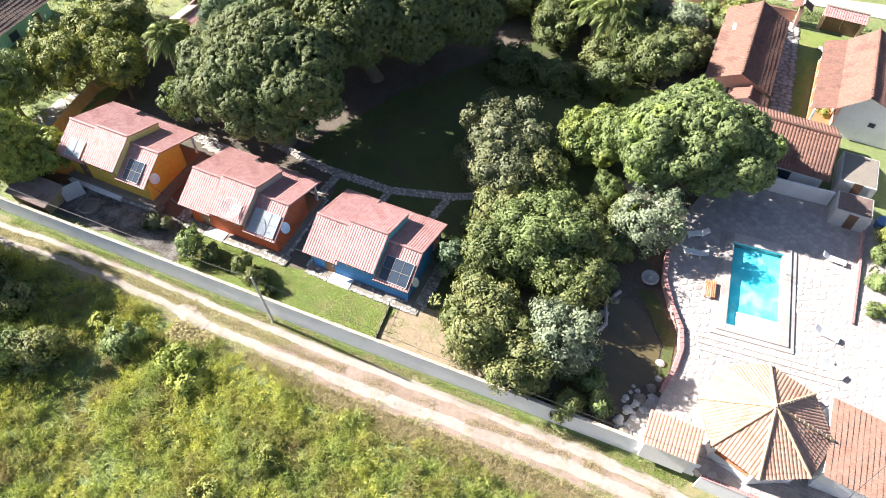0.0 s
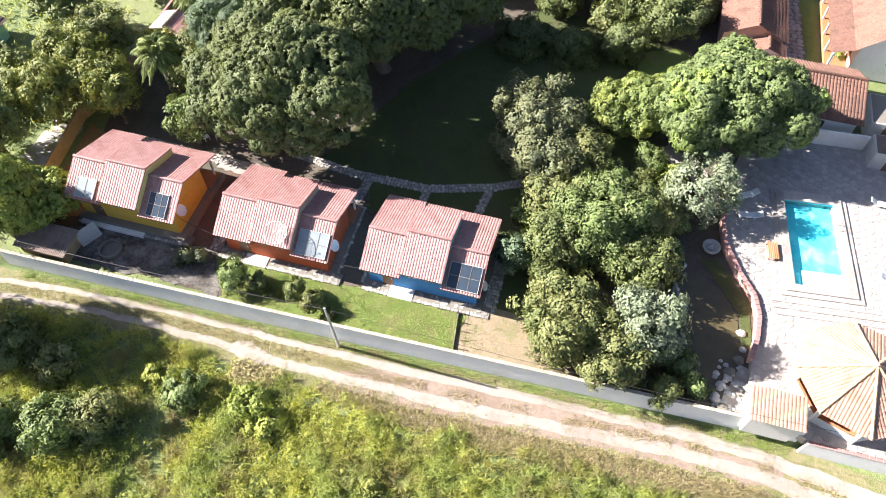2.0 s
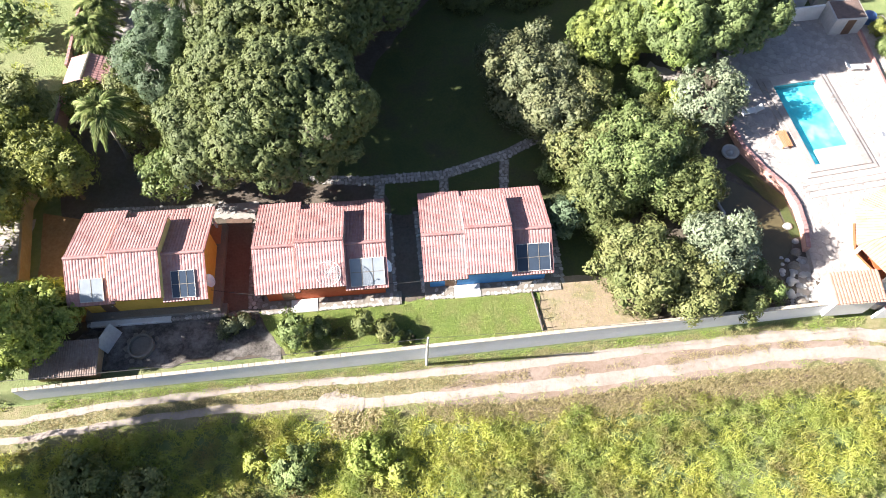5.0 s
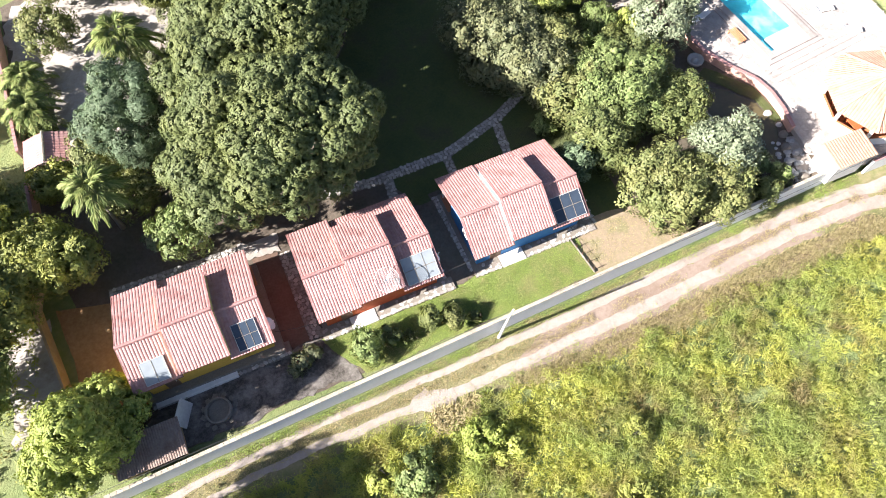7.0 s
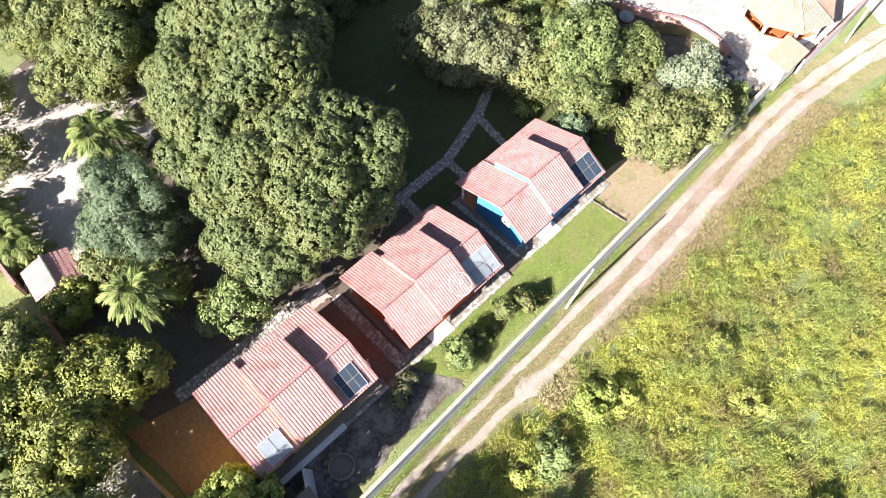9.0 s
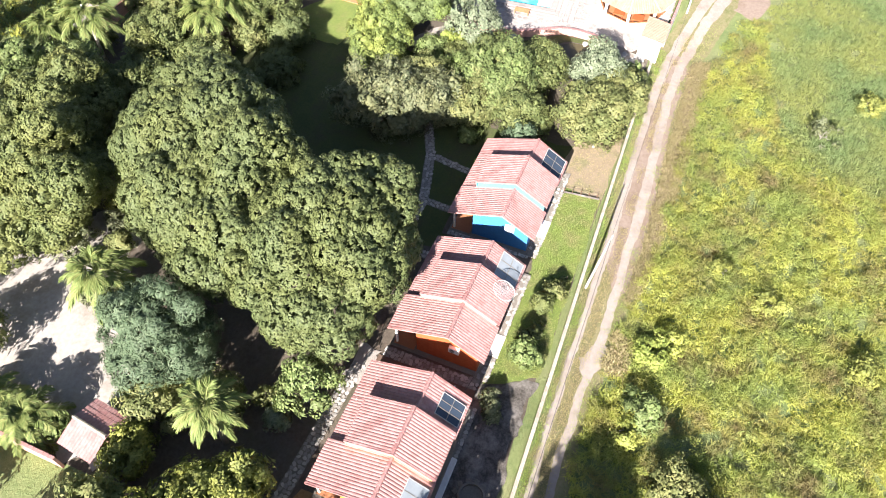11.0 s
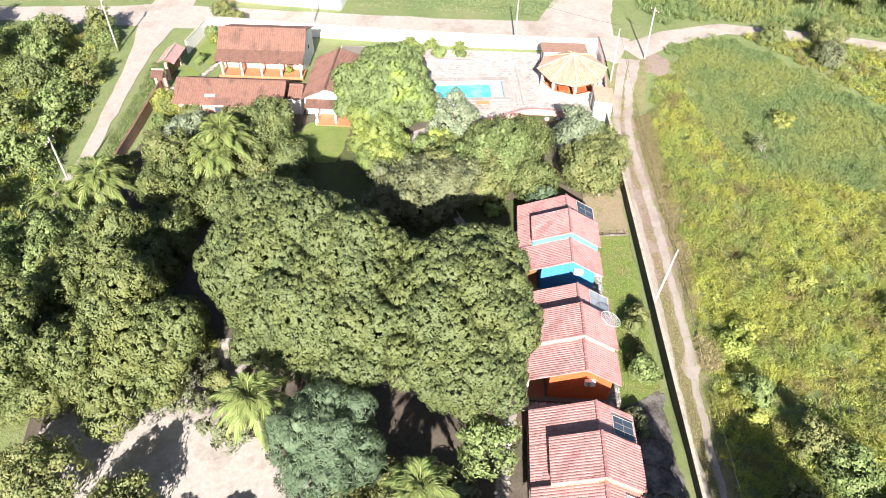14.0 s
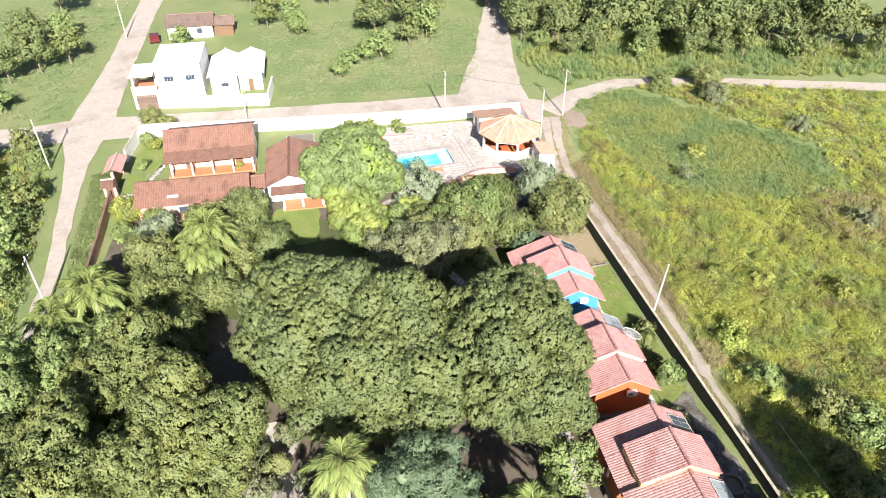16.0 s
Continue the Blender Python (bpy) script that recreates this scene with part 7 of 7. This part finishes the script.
grass_field("dry_tufts", "dry brown weeds among the field", [(-7.5, -3.0), (-3.5, -3.1), (-3.8, -4.8), (-7, -4.8)], 110, 12, 0.5, 0.6, 0.035, LEAF_DRY)
grass_field("verge_grass", "short grass at the foot of the wall", [(-28, -0.35), (-10, 0.25), (10, 0.85), (34, 1.5), (34, 0.7), (10, 0.25), (-10, -0.15), (-28, -1.1)], 1300, 7, 0.18, 0.16, 0.02, LEAF_LAWN)
grass_field("verge_grass", "short grass between the wheel tracks", [(-40, -2.8), (-22, -1.4), (-10, -0.9), (4, -0.9), (6, -1.7), (-10, -1.7), (-22, -2.1), (-40, -3.4)], 1000, 7, 0.16, 0.16, 0.02, LEAF_DRY)
grass_field("lawn_grass", "short green lawn grass", [(-10, 1.4), (8.9, 1.6), (8.9, 4.9), (-12, 4.7)], 3800, 6, 0.13, 0.12, 0.018, LEAF_LAWN)
grass_field("dry_lawn", "short dry grass", [(9.1, 1.6), (17, 1.8), (16.5, 5), (11.2, 5.6), (9.1, 5.2)], 350, 6, 0.13, 0.14, 0.018, LEAF_DRY)
grass_field("wild_grass", "wild grass beyond the street", [(64, 4.5), (96, -2), (100, 45), (75, 39), (60, 37), (59.5, 10)], 5200, 12, 0.2, 0.4, 0.035, LEAF_MEADOW, (), 0.6, 0.0, True)
grass_field("wild_grass", "wild grass beyond the north street", [(-10, 64.5), (30, 67.5), (47, 74), (48, 110), (-10, 110)], 2200, 12, 0.6, 0.9, 0.06, LEAF_FIELD, (), 0.6, 0.0, True)
grass_field("wild_grass", "wild grass along the far street", [(60, 72), (120, 72), (120, 110), (60, 110)], 2600, 12, 0.3, 0.6, 0.05, LEAF_MEADOW, (), 0.6, 0.0, True)
grass_field("wild_grass", "grass between wall and street", [(10, 59), (32, 60), (42, 61), (40, 63), (18, 61.2)], 700, 8, 0.3, 0.3, 0.03, LEAF_LIGHT)
grass_field("roadside_reeds", "tall reeds along the far road", [(59, -8), (72, -5), (84, -9), (78, -30), (70, -60), (62, -80), (48, -80), (57.3, -38), (60.3, -20)], 3200, 14, 1.0, 1.0, 0.05, LEAF_REED, (), 0.5, 2.0, True)
grass_field("wild_grass", "wild grass west of the wall", [(-55, -4), (-30, -4), (-30, -0.6), (-30, 0.8), (-33, 24), (-33, 50), (-55, 50)], 1200, 8, 0.5, 0.6, 0.05, LEAF_FIELD)


NORTH = [(6, 64.2), (30, 66.8), (44, 69.5), (50, 73), (49, 96), (6, 96)]
grass_field("wild_grass", "tall wild grass north of the street", NORTH, 1800, 14, 0.6, 0.8, 0.05, LEAF_FIELD, (), 0.7, 0.0, True)


def edge_tufts(label, line, spread, n, mat):
    """Short uneven tufts on both sides of a line."""
    k = _wr.integers(0, len(line) - 1, n * 3)
    t = _wr.uniform(0, 1, n * 3)
    q = np.array(line, float)
    p = q[k] + (q[k + 1] - q[k]) * t[:, None]
    p = p[np.array([noise.noise((x * 0.5, y * 0.5, 2.0)) > -0.1 for x, y in p])][:n]
    p = p + _wr.normal(size=p.shape) * np.array([0.2, spread])
    z = np.array([ground_z(x, y) + 0.05 for x, y in p])
    v, f = blades(_wr, p[:, 0], p[:, 1], z, 8, _wr.uniform(0.06, 0.16, len(p)), _wr.uniform(0.08, 0.2, len(p)), 0.018)
    tagged(new("verge_grass", raw_mesh("verge_grass", v, f, mat)), label, "grass", kind="stuff")


edge_tufts("dry grass tufts between the wheel tracks", [(5, -1.3), (11, -1.25), (20, -0.95), (27, -0.55), (33, -0.75), (40, -1.9)], 0.22, 500, LEAF_DRY)
edge_tufts("green tufts along the edge of the lane", [(-20, -0.4), (-5, 0.05), (10, 0.35), (24, 0.65), (33, 0.7)], 0.15, 700, LEAF_LAWN)
edge_tufts("dry tufts along the field side of the lane", [(-28, -3.4), (-15, -2.6), (-4, -2.9), (6, -3.1), (18, -2.5), (30, -2.2), (40, -3.6)], 0.3, 600, LEAF_LAWN)


def tussocks(label, poly, n, size, mat, seed, length=0.34, width=0.07, per=46, thick=0.0):
    """Domed clumps of weeds and grass that crowd together in some places and leave low gaps in others."""
    rng = np.random.default_rng(seed)
    p = scatter(poly, n)
    k = np.array([noise.noise((x * 0.16, y * 0.16, seed)) + 0.5 * noise.noise((x * 0.5, y * 0.5, seed + 3.0)) for x, y in p])
    p, k = p[k > thick - 0.25], k[k > thick - 0.25]
    r = size * rng.uniform(0.55, 1.25, len(p)) * (1 + 0.5 * k)
    z = np.array([ground_z(x, y) for x, y in p])
    c = np.stack([p[:, 0], p[:, 1], z + 0.45 * r + 0.1], 1)
    up = np.stack([rng.normal(0, 0.25, len(p)), rng.normal(0, 0.25, len(p)), np.ones(len(p))], 1)
    v, f = leaves_on(rng, c, r, up / np.linalg.norm(up, axis=1, keepdims=True), per, length, width, -0.35, 1.0, 0.35, 1.0)
    cv = c[:, None] - [0, 0, 0.15] + OCTA_V[None] * (r * 0.32)[:, None, None]
    cf = OCTA_F[None] + (np.arange(len(c)) * 6)[:, None, None] + len(v)
    tagged(new("weeds", raw_mesh("weeds", np.concatenate([v, cv.reshape(-1, 3)]), np.concatenate([f, cf.reshape(-1, 3)]), mat)), label, "weeds", kind="stuff")


tussocks("wild green weeds north of the street", NORTH, 800, 0.8, LEAF_LIGHT, 82, 0.36, 0.12, 44)
WEST = [(-42, -6), (-12, -4), (6, -6), (16, -6.5), (18, -30), (-42, -30)]
tussocks("domed yellow-green tussocks of wild grass", NEAR, 3400, 0.56, LEAF_FIELD, 77, 0.42, 0.045, 64)
tussocks("leafy yellow-green weeds in the field", WEST, 800, 0.5, LEAF_WEED, 78, 0.24, 0.075, 56, 0.2)
tussocks("domed yellow-green tussocks far in the field", FAR, 2200, 0.6, LEAF_FIELD, 80, 0.5, 0.05, 50)
tussocks("low green tussocks among the reeds", REEDS, 500, 0.45, LEAF_REED, 81, 0.45, 0.05, 40, 0.2)

FIELD_BUSHES = [
    (-14.6, -10.2, 2.2, 2.7, LEAF_OLIVE, 0.1), (-17.6, -11.6, 2.3, 2.9, LEAF_LIGHT, 0.05), (-19.5, -7.4, 1.7, 2.2, LEAF_OLIVE, 0.1), (-23.5, -7.0, 2.2, 3.0, LEAF_BIG, 0.0), (-21.5, -13.0, 2.4, 3.0, LEAF_LIGHT, 0.05),
    (-4.2, -6.2, 1.6, 1.7, LEAF_BRIGHT, 0.1), (-2.6, -7.2, 1.5, 1.5, LEAF_WEED, 0.1), (-9.6, -6.6, 1.6, 1.6, LEAF_LIGHT, 0.15), (-11.5, -5.8, 1.3, 1.3, LEAF_WEED, 0.2),
    (26.2, -16.6, 1.7, 2.2, LEAF_GREY, 0.75), (37.0, -39.5, 2.0, 2.4, LEAF_GREY, 0.5), (53.2, -32.5, 2.6, 3.4, LEAF_OLIVE, 0.05), (54.0, -24.8, 2.0, 2.6, LEAF_BIG, 0.05), (47.5, -31.0, 2.2, 2.8, LEAF_GREY, 0.1), (33.0, -21.0, 1.4, 1.6, LEAF_YELLOW, 0.1),
    (4.0, -14.0, 1.2, 1.4, LEAF_YELLOW, 0.2), (12.5, -33.0, 2.0, 2.2, LEAF_GREY, 0.4), (0.5, -22.0, 1.6, 1.8, LEAF_YELLOW, 0.15), (6.0, -10.2, 1.0, 1.2, LEAF_YELLOW, 0.2),
]
for k, (x, y, r, h, mat, thin) in enumerate(FIELD_BUSHES):
    tree("wild bush standing in the tall grass", (x, y), round_lobes(r, h, 5, _r2, 0.62, 0.5), mat, 300 + k, r=0.07, bark=PALEBARK, clump=0.34 + 0.1 * r, gap=0.5 + 0.12 * r, per=52, length=0.28, width=0.13, thin_out=thin, group="field bushes", name="bush", category="bush")
for x, y, r, h, sd in ((-37.0, -6.3, 3.6, 14.0, 350), (-35.5, -6.2, 2.8, 9.0, 351)):
    tree("tall tree outside the west end of the lane", (x, y), round_lobes(r, h, 7, _r2), LEAF_OLIVE, sd, r=0.3, clump=0.8, gap=0.95, per=44, length=0.4, width=0.24, group="field bushes")

# far woods: four grown kinds, each set out many times
KINDS = []
for k, (r, h, mat) in enumerate(((3.6, 8.6, LEAF_MANGO), (3.0, 7.2, LEAF_BIG), (4.2, 9.6, LEAF_MANGO), (2.6, 5.2, LEAF_LIGHT))):
    x, y = ((84, -22), (80, -14), (90, -18), (76, 20))[k]
    KINDS.append(tree("leafy tree of the far wood", (x, y), round_lobes(r, h, 6, _r2), mat, 400 + k, r=0.2, clump=0.8, gap=1.3, per=15, length=0.56, width=0.30, group="far wood trees"))
_fr = random.Random(31)


def plant(x, y, kind, s):
    m = pose(x, y, ground_z(x, y), 0, 0, _fr.uniform(0, 360)) @ Matrix.Diagonal((s, s, s * _fr.uniform(0.85, 1.1), 1))
    copy_thing(KINDS[kind], m)


for d in (-5, 0, 5.0, 10, 17, 25, 34):
    t = 0.0
    while t < 1.0:
        x, y = 77 + d - 13 * t + _fr.uniform(-2.6, 2.6), -11 - 62 * t + _fr.uniform(-2.6, 2.6) + 0.2 * d
        plant(x, y, _fr.choice((0, 0, 1, 2, 3)), _fr.uniform(0.45, 0.8) if d < 0 else _fr.uniform(0.7, 1.25))
        t += _fr.uniform(3.6, 5.8) / 62
for x, y, kd, s in ((86, 10, 3, 1.1), (82, 14, 1, 0.8), (90, 13, 0, 0.9), (94, 8, 1, 1.0), (99, 12, 2, 0.9), (88, 20, 0, 0.9), (95, 20, 1, 1.0), (103, 16, 0, 1.0), (72, 26, 3, 0.7), (75, 23, 3, 0.8), (68, 28, 3, 0.65), (96, 41, 1, 0.8), (98, 36, 3, 0.9), (91, 35, 3, 0.8), (104, 40, 1, 0.9), (108, 28, 0, 0.9), (112, 45, 2, 0.8), (89, 57, 3, 0.8),
                    (80, 80, 0, 0.9), (84, 76, 1, 0.9), (76, 84, 2, 0.8), (90, 84, 0, 0.9), (70, 88, 1, 0.9), (97, 80, 3, 1.0), (64, 82, 3, 0.9),
                    (33, 69, 1, 0.65), (26, 69.5, 3, 0.8), (30, 74, 0, 0.7), (22, 73, 1, 0.8), (16, 69, 3, 0.8), (10, 72, 0, 0.8), (38, 76, 3, 0.8), (4, 68, 1, 0.8), (20, 80, 2, 0.7), (36, 84, 0, 0.8), (-4, 70, 0, 0.9), (12, 82, 1, 0.9), (28, 88, 2, 0.8), (42, 92, 0, 0.9),
                    (-36, 16, 1, 0.8), (-38, 26, 0, 0.8), (-35, 34, 3, 0.8), (-37, 44, 1, 0.8), (-34, 52, 0, 0.8), (-22, 58, 2, 0.8), (-12, 62, 0, 0.9),
                    (120, -5, 0, 1.0), (126, 2, 2, 1.0), (118, 8, 1, 1.0), (132, -10, 0, 1.0), (115, 20, 0, 1.0), (124, 24, 2, 1.0), (120, 55, 0, 1.0), (126, 78, 1, 1.0), (112, 84, 0, 1.0)):
    plant(x, y, kd, s)
for _ in range(34):
    x = _fr.uniform(14, 48)
    plant(x, 66.5 + 0.12 * (x - 14) + 26 * _fr.random() ** 1.3, _fr.choice((1, 3, 3)), _fr.uniform(0.35, 0.75))
